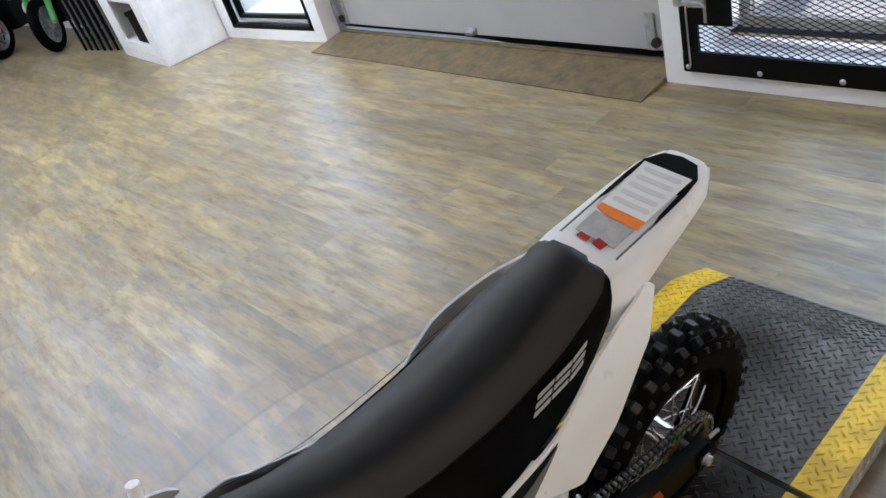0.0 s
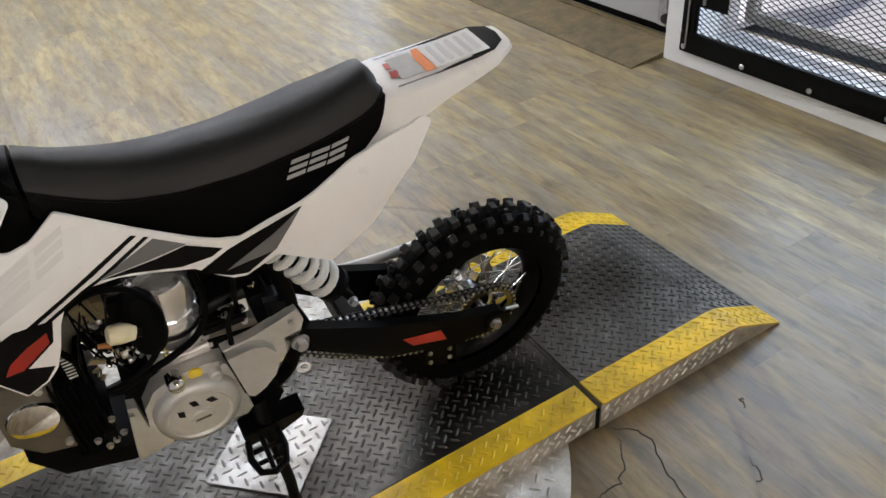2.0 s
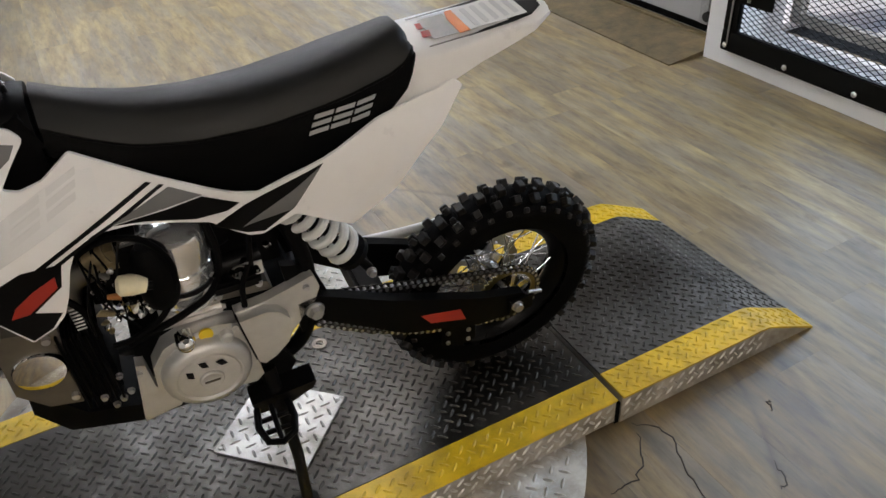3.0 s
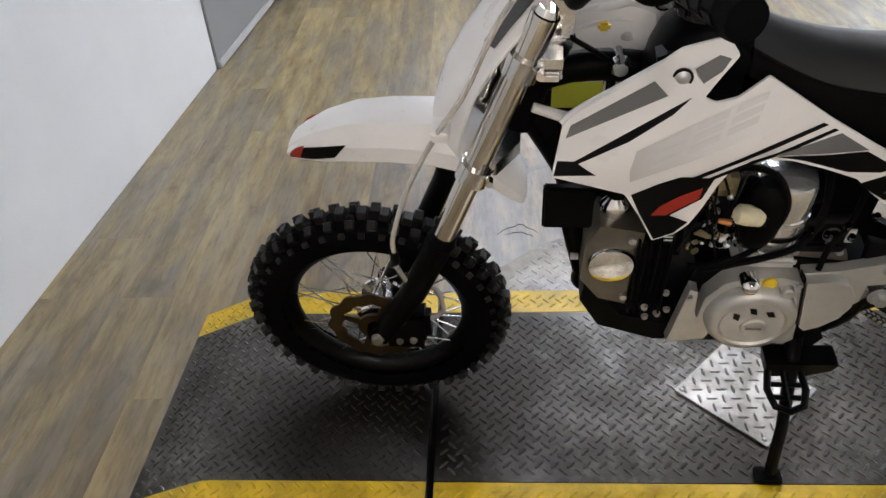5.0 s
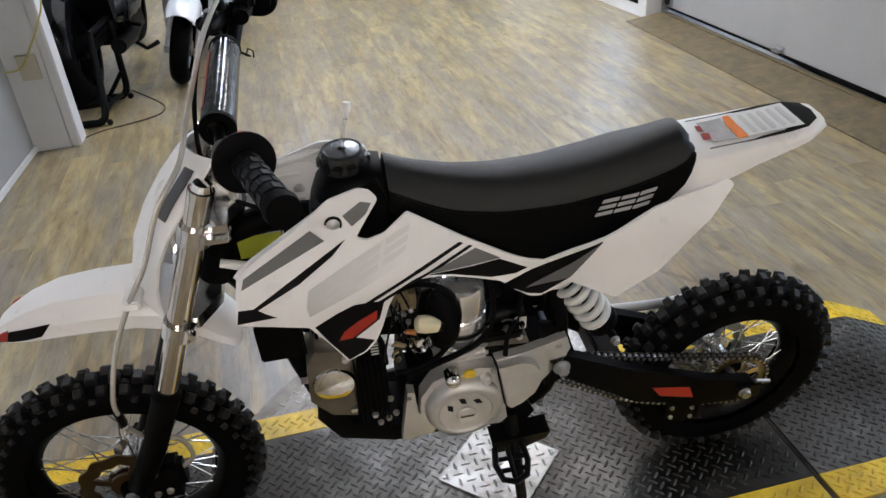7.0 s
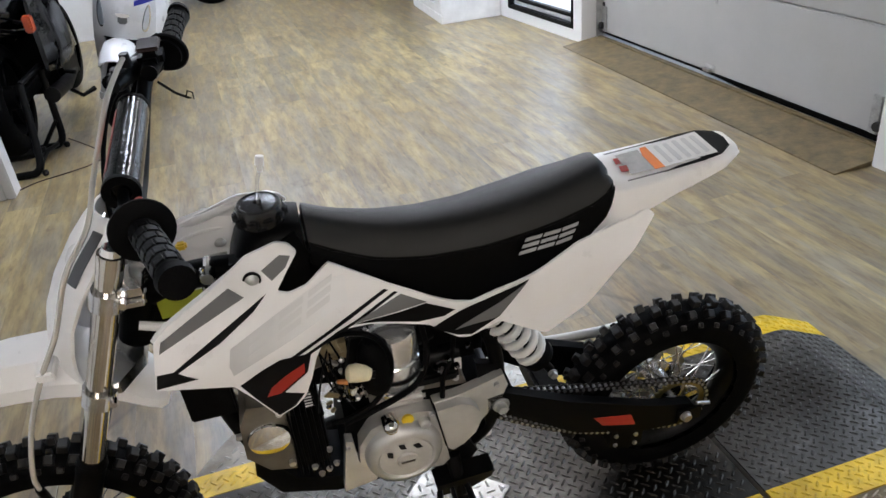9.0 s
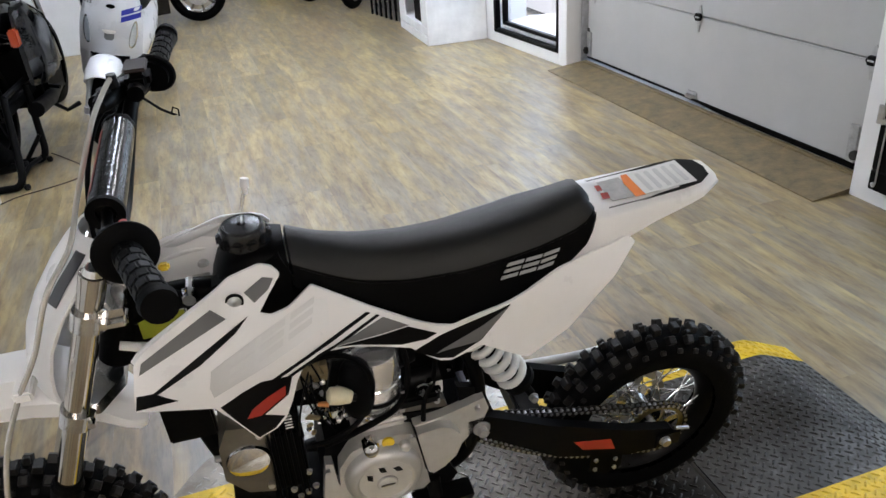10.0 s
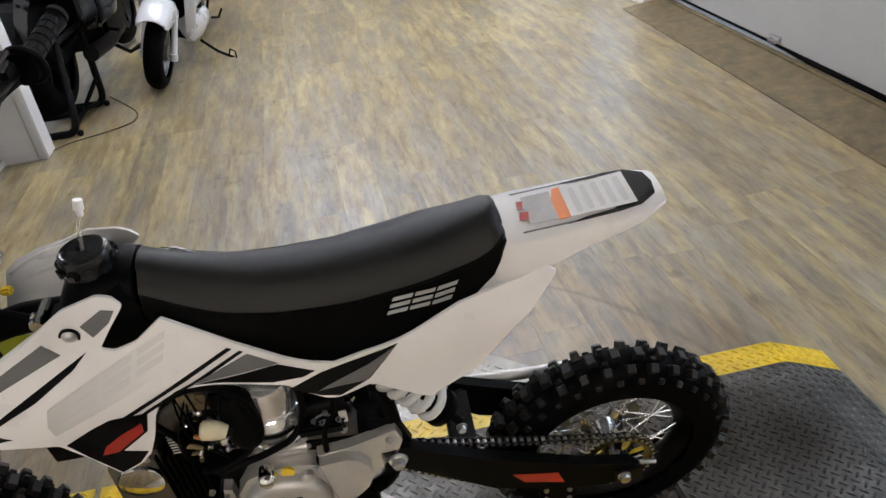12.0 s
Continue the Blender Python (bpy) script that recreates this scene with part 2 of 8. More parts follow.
OAK_BOARD = material("worn_plywood", (0.160, 0.120, 0.060), 0.45, bump=0.6, bump_scale=90, mottled=0.6, mottle_scale=15)
BLACK_STEEL = material("black_steel", (0.0025, 0.0025, 0.0027), 0.4, bump=0.1, mottled=0.3, mottle_scale=20, specular=0.12)
STEEL = material("zinc_steel", (0.55, 0.55, 0.56), 0.35, metal=1.0, mottled=0.25, mottle_scale=30)
# Dark spots under the wheels: oily marks, and the wheels' shadow in the colour.
WHEEL_SHADE_STAINS = ((-0.16, 0.30, 0.36), (0.12, 0.36, 0.28), (0.30, 0.31, 0.20), (-1.28, 0.24, 0.34), (-1.46, 0.19, 0.22))
DECK = worn_metal("deck_plate", (0.066, 0.061, 0.054), (0.17, 0.163, 0.15), 0.18, 0.48, 0.42, 2.2, paint_metal=0.95, dirt_scale=5.0, dirt_dark=0.4, shade_stains=WHEEL_SHADE_STAINS)
DECK_DARK = worn_metal("ramp_plate", (0.105, 0.099, 0.091), (0.24, 0.233, 0.22), 0.20, 0.50, 0.40, 3.0, paint_metal=0.75, dirt_scale=6.5, dirt_dark=0.28, shade_stains=WHEEL_SHADE_STAINS)
DISC = worn_metal("turntable_plate", (0.46, 0.42, 0.365), (0.62, 0.60, 0.56), 0.22, 0.45, 0.36, 5.0, paint_metal=0.45)
ALUMINIUM = worn_metal("bare_tread_plate", (0.24, 0.232, 0.218), (0.40, 0.39, 0.37), 0.28, 0.50, 0.42, 9.0, paint_metal=0.85)
DECK_TREAD = worn_metal("deck_tread", (0.085, 0.080, 0.072), (0.21, 0.203, 0.19), 0.22, 0.42, 0.36, 2.2, paint_metal=0.95, dirt_scale=5.0, dirt_dark=0.4, shade_stains=WHEEL_SHADE_STAINS)
DISC_TREAD = worn_metal("turntable_tread", (0.55, 0.53, 0.49), (0.75, 0.74, 0.71), 0.3, 0.34, 0.28, 5.0, paint_metal=0.85)
YELLOW = worn_metal("yellow_paint", (0.76, 0.50, 0.015), (0.42, 0.30, 0.06), 0.06, 0.42, 0.4, 10.0)
WHITE_PLASTIC = material("white_plastic", (0.88, 0.87, 0.865), 0.30, mottled=0.03, mottle_scale=12, bump=0.02)
BLACK_PLASTIC = material("black_plastic", (0.002, 0.002, 0.0022), 0.45, bump=0.08, bump_scale=500, mottled=0.2, specular=0.06)
SEAT_VINYL = material("seat_vinyl", (0.0022, 0.0022, 0.0022), 0.5, bump=0.3, bump_scale=900, mottled=0.25, mottle_scale=14, specular=0.05)
SEAT_TOP = material("seat_top_vinyl", (0.006, 0.0054, 0.005), 0.50, bump=0.25, bump_scale=1100, mottled=0.2, mottle_scale=14, specular=0.36)
TYRE_RUBBER = material("tyre_rubber", (0.0018, 0.0018, 0.002), 0.65, bump=0.3, bump_scale=260, mottled=0.35, mottle_scale=25, specular=0.05)
KNOB_RUBBER = material("knob_rubber", (0.0095, 0.0085, 0.0078), 0.48, bump=0.3, bump_scale=260, mottled=0.85, mottle_scale=60, specular=0.30)
BLACK_RIM = material("black_rim", (0.002, 0.002, 0.002), 0.30, mottled=0.2, mottle_scale=20, specular=0.10)
CHROME = material("chrome", (0.78, 0.77, 0.75), 0.07, metal=1.0, mottled=0.08, mottle_scale=20)
SPOKE = material("spoke_steel", (0.70, 0.70, 0.70), 0.25, metal=1.0, mottled=0.1)
CAST = material("cast_aluminium", (0.56, 0.55, 0.53), 0.34, metal=0.6, bump=0.25, bump_scale=600, mottled=0.12, mottle_scale=25)
CAST_DARK = material("dull_aluminium", (0.165, 0.148, 0.122), 0.42, metal=0.7, bump=0.25, bump_scale=500, mottled=0.2, mottle_scale=25)
GREY_DECAL = material("grey_decal", (0.14, 0.14, 0.14), 0.35, mottled=0.05)
PALE_DECAL = fading_print("pale_grey_decal", 0.55, 0.855, 0.845, 0.690)
# The mark's fade also stands for the reflection that washes it out.
MARK_GREY = fading_print("mark_grey_decal", 0.62, 0.76, 0.835, 0.690)
BLACK_DECAL = material("black_decal", (0.0025, 0.0025, 0.003), 0.35, mottled=0.1, specular=0.12)
RED_DECAL = material("red_decal", (0.36, 0.022, 0.012), 0.35, mottled=0.08)
ORANGE_DECAL = material("orange_decal", (0.85, 0.22, 0.03), 0.4, mottled=0.05)
PAPER = material("label_paper", (0.74, 0.73, 0.71), 0.45, mottled=0.04, mottle_scale=30)
PRINT = material("printed_lines", (0.60, 0.595, 0.59), 0.5, mottled=0.05)
LABEL_GREY = material("grey_label_print", (0.42, 0.41, 0.40), 0.4, mottled=0.2, mottle_scale=60)
LIME = material("lime_label", (0.36, 0.40, 0.03), 0.5, mottled=0.1)
SPRING = material("spring_paint", (0.62, 0.62, 0.60), 0.35, mottled=0.06)
HOSE = material("brake_hose", (0.68, 0.65, 0.60), 0.22, metal=0.55, mottled=0.04, mottle_scale=20)
CREAM = material("cream_connector", (0.72, 0.65, 0.45), 0.45, mottled=0.12, mottle_scale=40)
BRONZE = material("bronze_disc", (0.085, 0.060, 0.038), 0.35, metal=0.9, mottled=0.25, mottle_scale=30)
SILVER_LOGO = material("silver_print", (0.40, 0.40, 0.41), 0.4, mottled=0.1, mottle_scale=60)
GLASS = glass_material()
CLEAR = clear_plastic()

# ---- mesh helpers ----
def finish(name, bm, mat, smooth=True, angle=35):
    bmesh.ops.recalc_face_normals(bm, faces=bm.faces[:])
    me = bpy.data.meshes.new(name)
    bm.to_mesh(me)
    bm.free()
    for m in mat if isinstance(mat, (list, tuple)) else [mat]:
        me.materials.append(m)
    if smooth:
        me.shade_smooth()
        me.set_sharp_from_angle(angle=radians(angle))
    return me


def part(name, bm, mat, parent=None, label="", smooth=True, angle=35):
    """A bmesh as one mesh object, under a thing or under a part."""
    ob = new(name, finish(name, bm, mat, smooth, angle))
    if parent is not None:
        ob.parent = parent
    if label:
        ob["label"] = label
    return ob


def thing(name, m, label, category, group="", kind=""):
    ob = new(name)
    ob.matrix_world = m
    ob.empty_display_size = 0.1
    return tagged(ob, label, category, group, kind)


def bm_new():
    return bmesh.new()


def edge_round(bm, width, segments=2, geom=None):
    edges = [e for e in (geom or bm.edges) if len(e.link_faces) == 2 and e.calc_face_angle(0) > 0.5]
    if width > 0 and edges:
        bmesh.ops.bevel(bm, geom=edges, offset=width, segments=segments, affect="EDGES", clamp_overlap=True)
    return bm


def box(x0, x1, y0, y1, z0, z1, bev=0.0, bm=None, segments=2):
    own = bmesh.new()
    bmesh.ops.create_cube(own, size=1, matrix=Matrix.LocRotScale(((x0 + x1) / 2, (y0 + y1) / 2, (z0 + z1) / 2), None, (abs(x1 - x0), abs(y1 - y0), abs(z1 - z0))))
    edge_round(own, bev, segments)
    return own if bm is None else join(bm, own)


def join(bm, other, m=None):
    """Adds another bmesh to bm and frees it."""
    if m is not None:
        bmesh.ops.transform(other, matrix=m, verts=other.verts[:])
    vs = {v: bm.verts.new(v.co) for v in other.verts}
    for f in other.faces:
        nf = bm.faces.new([vs[v] for v in f.verts])
        nf.material_index = f.material_index
    other.free()
    return bm


def prism(outline, d0, d1, axis="y", bev=0.0, segments=2):
    """A flat outline drawn out between d0 and d1 along an axis. Outline: (x, z) for y, (y, z) for x, (x, y) for z."""
    place = {"y": lambda a, b, d: (a, d, b), "x": lambda a, b, d: (d, a, b), "z": lambda a, b, d: (a, b, d)}[axis]
    bm = bmesh.new()
    lo, hi = [bm.verts.new(place(a, b, d0)) for a, b in outline], [bm.verts.new(place(a, b, d1)) for a, b in outline]
    bm.faces.new(lo), bm.faces.new(hi[::-1])
    n = len(outline)
    for i in range(n):
        bm.faces.new((lo[i], hi[i], hi[(i + 1) % n], lo[(i + 1) % n]))
    return edge_round(bm, bev, segments)


def smooth_path(points, n=8):
    """Points on a smooth curve through the given ones."""
    p = [Vector(q) for q in points]
    p = [p[0] * 2 - p[1], *p, p[-1] * 2 - p[-2]]
    out = []
    for i in range(1, len(p) - 2):
        a, b, c, d = p[i - 1], p[i], p[i + 1], p[i + 2]
        for k in range(n):
            t = k / n
            out.append(0.5 * ((2 * b) + (c - a) * t + (2 * a - 5 * b + 4 * c - d) * t * t + (3 * b - a - 3 * c + d) * t ** 3))
    return out + [p[-2]]


def tube(points, r, seg=10, bm=None, curve=0, caps=True):
    """A round bar along points; r is one radius or one for each point."""
    pts = smooth_path(points, curve) if curve else [Vector(q) for q in points]
    rs = list(r) if isinstance(r, (list, tuple)) else [r] * len(pts)
    if len(rs) != len(pts):
        rs = [float(q) for q in np.interp(np.linspace(0, 1, len(pts)), np.linspace(0, 1, len(rs)), rs)]
    bm = bm or bmesh.new()
    ref, rings = None, []
    for i, p in enumerate(pts):
        d = (pts[min(i + 1, len(pts) - 1)] - pts[max(i - 1, 0)]).normalized()
        if ref is None:
            ref = d.orthogonal().normalized()
        ref = (ref - d * ref.dot(d)).normalized()
        side = d.cross(ref)
        rings.append([bm.verts.new(p + rs[i] * (math.cos(a) * ref + math.sin(a) * side)) for a in (2 * math.pi * k / seg for k in range(seg))])
    for a, b in zip(rings, rings[1:]):
        for k in range(seg):
            bm.faces.new((a[k], a[(k + 1) % seg], b[(k + 1) % seg], b[k]))
    if caps:
        bm.faces.new(rings[0][::-1]), bm.faces.new(rings[-1])
    return bm


def lathe(profile, seg=32, axis="y", centre=(0, 0, 0), bm=None, closed=False):
    """A turned shape; profile of (radius, height) along the axis."""
    bm = bm or bmesh.new()
    turn = {"z": Matrix.Identity(4), "y": Matrix.Rotation(-math.pi / 2, 4, "X"), "x": Matrix.Rotation(math.pi / 2, 4, "Y")}[axis]
    m = Matrix.Translation(centre) @ turn
    rings = []
    for r, h in profile:
        if r < 1e-6:
            rings.append([bm.verts.new(m @ Vector((0, 0, h)))])
        else:
            rings.append([bm.verts.new(m @ Vector((r * math.cos(a), r * math.sin(a), h))) for a in (2 * math.pi * k / seg for k in range(seg))])
    pairs = list(zip(rings, rings[1:])) + ([(rings[-1], rings[0])] if closed else [])
    for a, b in pairs:
        for k in range(seg):
            if len(a) == 1 and len(b) == 1:
                continue
            if len(a) == 1:
                bm.faces.new((a[0], b[(k + 1) % seg], b[k]))
            elif len(b) == 1:
                bm.faces.new((a[k], a[(k + 1) % seg], b[0]))
            else:
                bm.faces.new((a[k], a[(k + 1) % seg], b[(k + 1) % seg], b[k]))
    return bm


def loft(sections, closed=True, caps=True):
    """A skin over rings of points with the same count."""
    bm = bmesh.new()
    rings = [[bm.verts.new(p) for p in s] for s in sections]
    n = len(rings[0])
    for a, b in zip(rings, rings[1:]):
        for k in range(n if closed else n - 1):
            bm.faces.new((a[k], a[(k + 1) % n], b[(k + 1) % n], b[k]))
    if closed and caps:
        bm.faces.new(rings[0][::-1]), bm.faces.new(rings[-1])
    return bm


def along(x, pts):
    pts = sorted(pts)
    return float(np.interp(x, [p[0] for p in pts], [p[1] for p in pts]))


def panel(outline, depth, thick=0.003, step=0.022, lift=0.0, bev=0.0012, round_corners=0):
    """A curved sheet: outline of (x, z), its sideways place given by depth(x, z), lifted outwards by lift, and thick inwards."""
    pts = [Vector((a, 0, b)) for a, b in outline]
    if round_corners:
        soft = []
        for i, p in enumerate(pts):
            a, b = pts[i - 1], pts[(i + 1) % len(pts)]
            ra, rb = min(round_corners, (a - p).length * 0.4), min(round_corners, (b - p).length * 0.4)
            s, e = p + (a - p).normalized() * ra, p + (b - p).normalized() * rb
            soft += [s, (s + e) * 0.25 + p * 0.5, e]
        pts = soft
    bm = bmesh.new()
    bm.faces.new([bm.verts.new(p) for p in pts])
    xs, zs = [p.x for p in pts], [p.z for p in pts]
    for lo, hi, no in ((min(xs), max(xs), (1, 0, 0)), (min(zs), max(zs), (0, 0, 1))):
        k = math.ceil(lo / step + 1e-6)
        while k * step < hi - 1e-4:
            co = Vector(no) * (k * step)
            bmesh.ops.bisect_plane(bm, geom=bm.verts[:] + bm.edges[:] + bm.faces[:], plane_co=co, plane_no=no, dist=1e-5)
            k += 1
    rim = [e for e in bm.edges if e.is_boundary]
    n0 = bm.verts[:]
    back = bmesh.ops.duplicate(bm, geom=bm.verts[:] + bm.edges[:] + bm.faces[:])
    vmap = back["vert_map"]
    for e in rim:
        a, b = e.verts
        bm.faces.new((a, b, vmap[b], vmap[a]))
    for v in n0:
        y = depth(v.co.x, v.co.z) + lift
        vmap[v].co.y = y - thick
        v.co.y = y
    return bm


# ---- the room ----
def ground_frame(x, y, dx, dy):
    """A frame on the floor whose x axis runs along (dx, dy); its y axis points to the left of it."""
    return pose(x, y, 0, 0, 0, math.degrees(math.atan2(dy, dx)))


# Street wall: x runs along the wall away from the gate's end, y points into the room.
STREET = ground_frame(1.546, 1.365, -0.048, 2.439)
# The wall past the door stands a little askew to it.
WIN = ground_frame(1.485, 3.805, -0.107, 1.135)
WALL_H = 3.1


def structure(name, bm, mat, m, label, smooth=False):
    ob = part(name, bm, mat, None, label, smooth=smooth)
    ob.matrix_world = m
    return tagged(ob, label, kind="structure", category=name.split("_")[0])


def street_wall():
    t = 0.30
    bm = bm_new()
    # piers, the low strip under the gate, and what lies above the openings
    box(-0.115, 0.0, -t, 0, 0, WALL_H, bm=bm)
    box(-1.75, -0.1152, -t, 0, 0, 0.074, bm=bm)
    box(-1.75, -0.1152, -t, 0, 2.15, WALL_H, bm=bm)
    box(-6.2, -1.7502, -t, 0, 0, WALL_H, bm=bm)
    box(0.0, 2.44, -t, 0, 2.25, WALL_H, bm=bm)
    structure("wall_east", bm, WALL, STREET, "white painted street-side wall with door and window openings")
    far = bm_new()
    box(0.0, 0.105, -t, 0, 0, WALL_H, 0.003, bm=far)
    box(0.1052, 1.07, -t, 0, 0, 0.075, bm=far)
    box(0.1052, 1.07, -t, 0, 2.1, WALL_H, bm=far)
    box(1.0702, 7.2, -t, 0, 0, WALL_H, bm=far)
    structure("wall_east_far", far, WALL, WIN, "white painted wall with a low black-framed window")
    trim = bm_new()
    for a, b in ((-6.0, -1.80),):
        box(a, b, 0.0, 0.012, 0.004, 0.085, 0.003, bm=trim)
    structure("baseboard", trim, TRIM, STREET, "white painted baseboard along the street wall")


street_wall()


def plain_wall(name, x0, y0, x1, y1, t, mat, label, h=WALL_H):
    l = math.hypot(x1 - x0, y1 - y0)
    return structure(name, box(0, l, 0, t, 0, h, 0.003), mat, ground_frame(x0, y0, x1 - x0, y1 - y0), label)


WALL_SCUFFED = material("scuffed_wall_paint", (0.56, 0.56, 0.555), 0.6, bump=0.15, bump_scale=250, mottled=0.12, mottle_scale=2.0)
plain_wall("wall_west", -2.213, 2.085, -2.52, -4.4, -0.12, WALL, "smooth white partition wall beside the platform")
plain_wall("wall_west_recess", -2.158, 3.017, -2.206, 2.09, -0.1, WALL_SHADED, "side of the recess in the partition, painted grey for its shade")
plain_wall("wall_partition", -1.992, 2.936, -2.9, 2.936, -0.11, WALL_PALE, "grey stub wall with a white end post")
plain_wall("wall_west_far", -2.9, 3.0, -2.75, 10.6, 0.12, WALL, "white painted side wall behind the parked scooters")
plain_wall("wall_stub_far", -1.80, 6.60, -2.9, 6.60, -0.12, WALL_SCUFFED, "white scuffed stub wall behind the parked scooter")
plain_wall("wall_north", -3.6, 10.5, 2.6, 10.5, 0.12, WALL, "white painted far end wall")
plain_wall("wall_south", 2.6, -4.4, -3.6, -4.4, 0.12, WALL, "plain white wall behind the viewer")
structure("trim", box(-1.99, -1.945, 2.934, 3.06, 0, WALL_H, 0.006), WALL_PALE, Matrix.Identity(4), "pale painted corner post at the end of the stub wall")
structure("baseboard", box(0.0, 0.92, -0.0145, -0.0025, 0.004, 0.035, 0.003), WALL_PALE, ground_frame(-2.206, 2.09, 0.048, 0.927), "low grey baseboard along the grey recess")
structure("ceiling", box(-3.8, 1.90, -4.6, 10.8, WALL_H, WALL_H + 0.1), CEILING, Matrix.Identity(4), "plain dark ceiling board, unseen, cutting bounced light")


def wall_outlet():
    m = ground_frame(-2.178, 2.61, 0.048, 0.927) @ pose(0, 0, 0.46)
    t = thing("power_adapter", m, "black plug-in power adapter with a yellow cord on the grey wall", "adapter")
    part("body", box(-0.045, 0.03, -0.055, -0.004, -0.085, 0.05, 0.008), BLACK_PLASTIC, t)
    part("plug", box(-0.03, 0.02, -0.07, -0.054, 0.012, 0.045, 0.006), BLACK_PLASTIC, t)
    part("indicator_lamp", lathe(((0, -0.0575), (0.003, -0.0575), (0.003, -0.053)), 10, "y", (0.012, 0, -0.045)), RED_DECAL, t, "tiny red lamp")
    c = part("cord", tube([(-2.205, 2.66, 0.42), (-2.171, 2.90, 0.408), (-2.137, 2.918, 0.400), (-2.082, 2.918, 0.418), (-2.015, 2.918, 0.507), (-1.953, 2.918, 0.603), (-1.915, 2.918, 0.68), (-1.905, 2.92, 0.80), (-1.93, 2.925, 1.4)], 0.004, 8, curve=6), YELLOW_CORD, t, "yellow cord")
    c.matrix_parent_inverse = m.inverted()
    p = part("outlet_plate", box(-0.045, 0.045, -0.006, 0, -0.06, 0.06, 0.003), BEIGE_PLATE)
    p.matrix_world = ground_frame(-2.058, 2.9345, 1, 0) @ pose(0, 0, 0.408)
    tagged(p, "beige blank cover plate screwed to the grey wall", "cover plate")


YELLOW_CORD = material("yellow_cord", (0.42, 0.36, 0.08), 0.5, mottled=0.1)
BEIGE_PLATE = material("beige_plate", (0.42, 0.37, 0.28), 0.5, mottled=0.08)
wall_outlet()


def floor_and_planks():
    """Vinyl planks on a slab, laid in staggered rows that run down the room."""
    turn = 1.2
    base = part("floor", box(-3.7, 2.2, -4.5, 10.7, -0.12, -0.004), BLACK_PLASTIC, None, smooth=False)
    tagged(base, "grey-brown wood-look vinyl plank floor, scuffed and glossy", "floor", kind="structure")
    w, l = 0.1525, 1.22
    me = finish("plank", box(-w / 2 + 0.00008, w / 2 - 0.00008, -l / 2 + 0.00008, l / 2 - 0.00008, -0.004, 0.0, 0.0002, segments=1), PLANK, False)
    rng = random.Random(11)
    far = bm_new()
    rot = Matrix.Rotation(radians(turn), 4, "Z")
    for i in range(-25, 21):
        off = rng.random() * l
        for j in range(-5, 10):
            c = rot @ Vector((i * w, j * l + off, 0))
            if not (-3.6 < c.x < 2.05 and -5.1 < c.y < 10.6):
                continue
            if -2.3 < c.x < 1.5 and -0.6 < c.y < 6.6:
                ob = new("plank", me)
                ob.parent = base
                ob.matrix_world = Matrix.Translation(c) @ rot
            else:
                add_plank(far, Matrix.Translation(c) @ rot, w, l)
    rest = part("outer_planks", far, PLANK, base, smooth=False)
    tagged(rest, kind="stuff")


def add_plank(bm, m, w, l):
    a, b = w / 2 - 0.0001, l / 2 - 0.0001
    v = [bm.verts.new(m @ Vector(p)) for p in ((-a, -b, 0), (a, -b, 0), (a, b, 0), (-a, b, 0), (-a, -b, -0.004), (a, -b, -0.004), (a, b, -0.004), (-a, b, -0.004))]
    for f in ((0, 1, 2, 3), (0, 4, 5, 1), (1, 5, 6, 2), (2, 6, 7, 3), (3, 7, 4, 0)):
        bm.faces.new([v[k] for k in f])


ZINC = material("galvanised_zinc", (0.42, 0.42, 0.41), 0.45, metal=0.5, mottled=0.3, mottle_scale=50)
DULL_ZINC = material("dull_zinc", (0.045, 0.043, 0.042), 0.5, metal=0.6, mottled=0.3, mottle_scale=40)


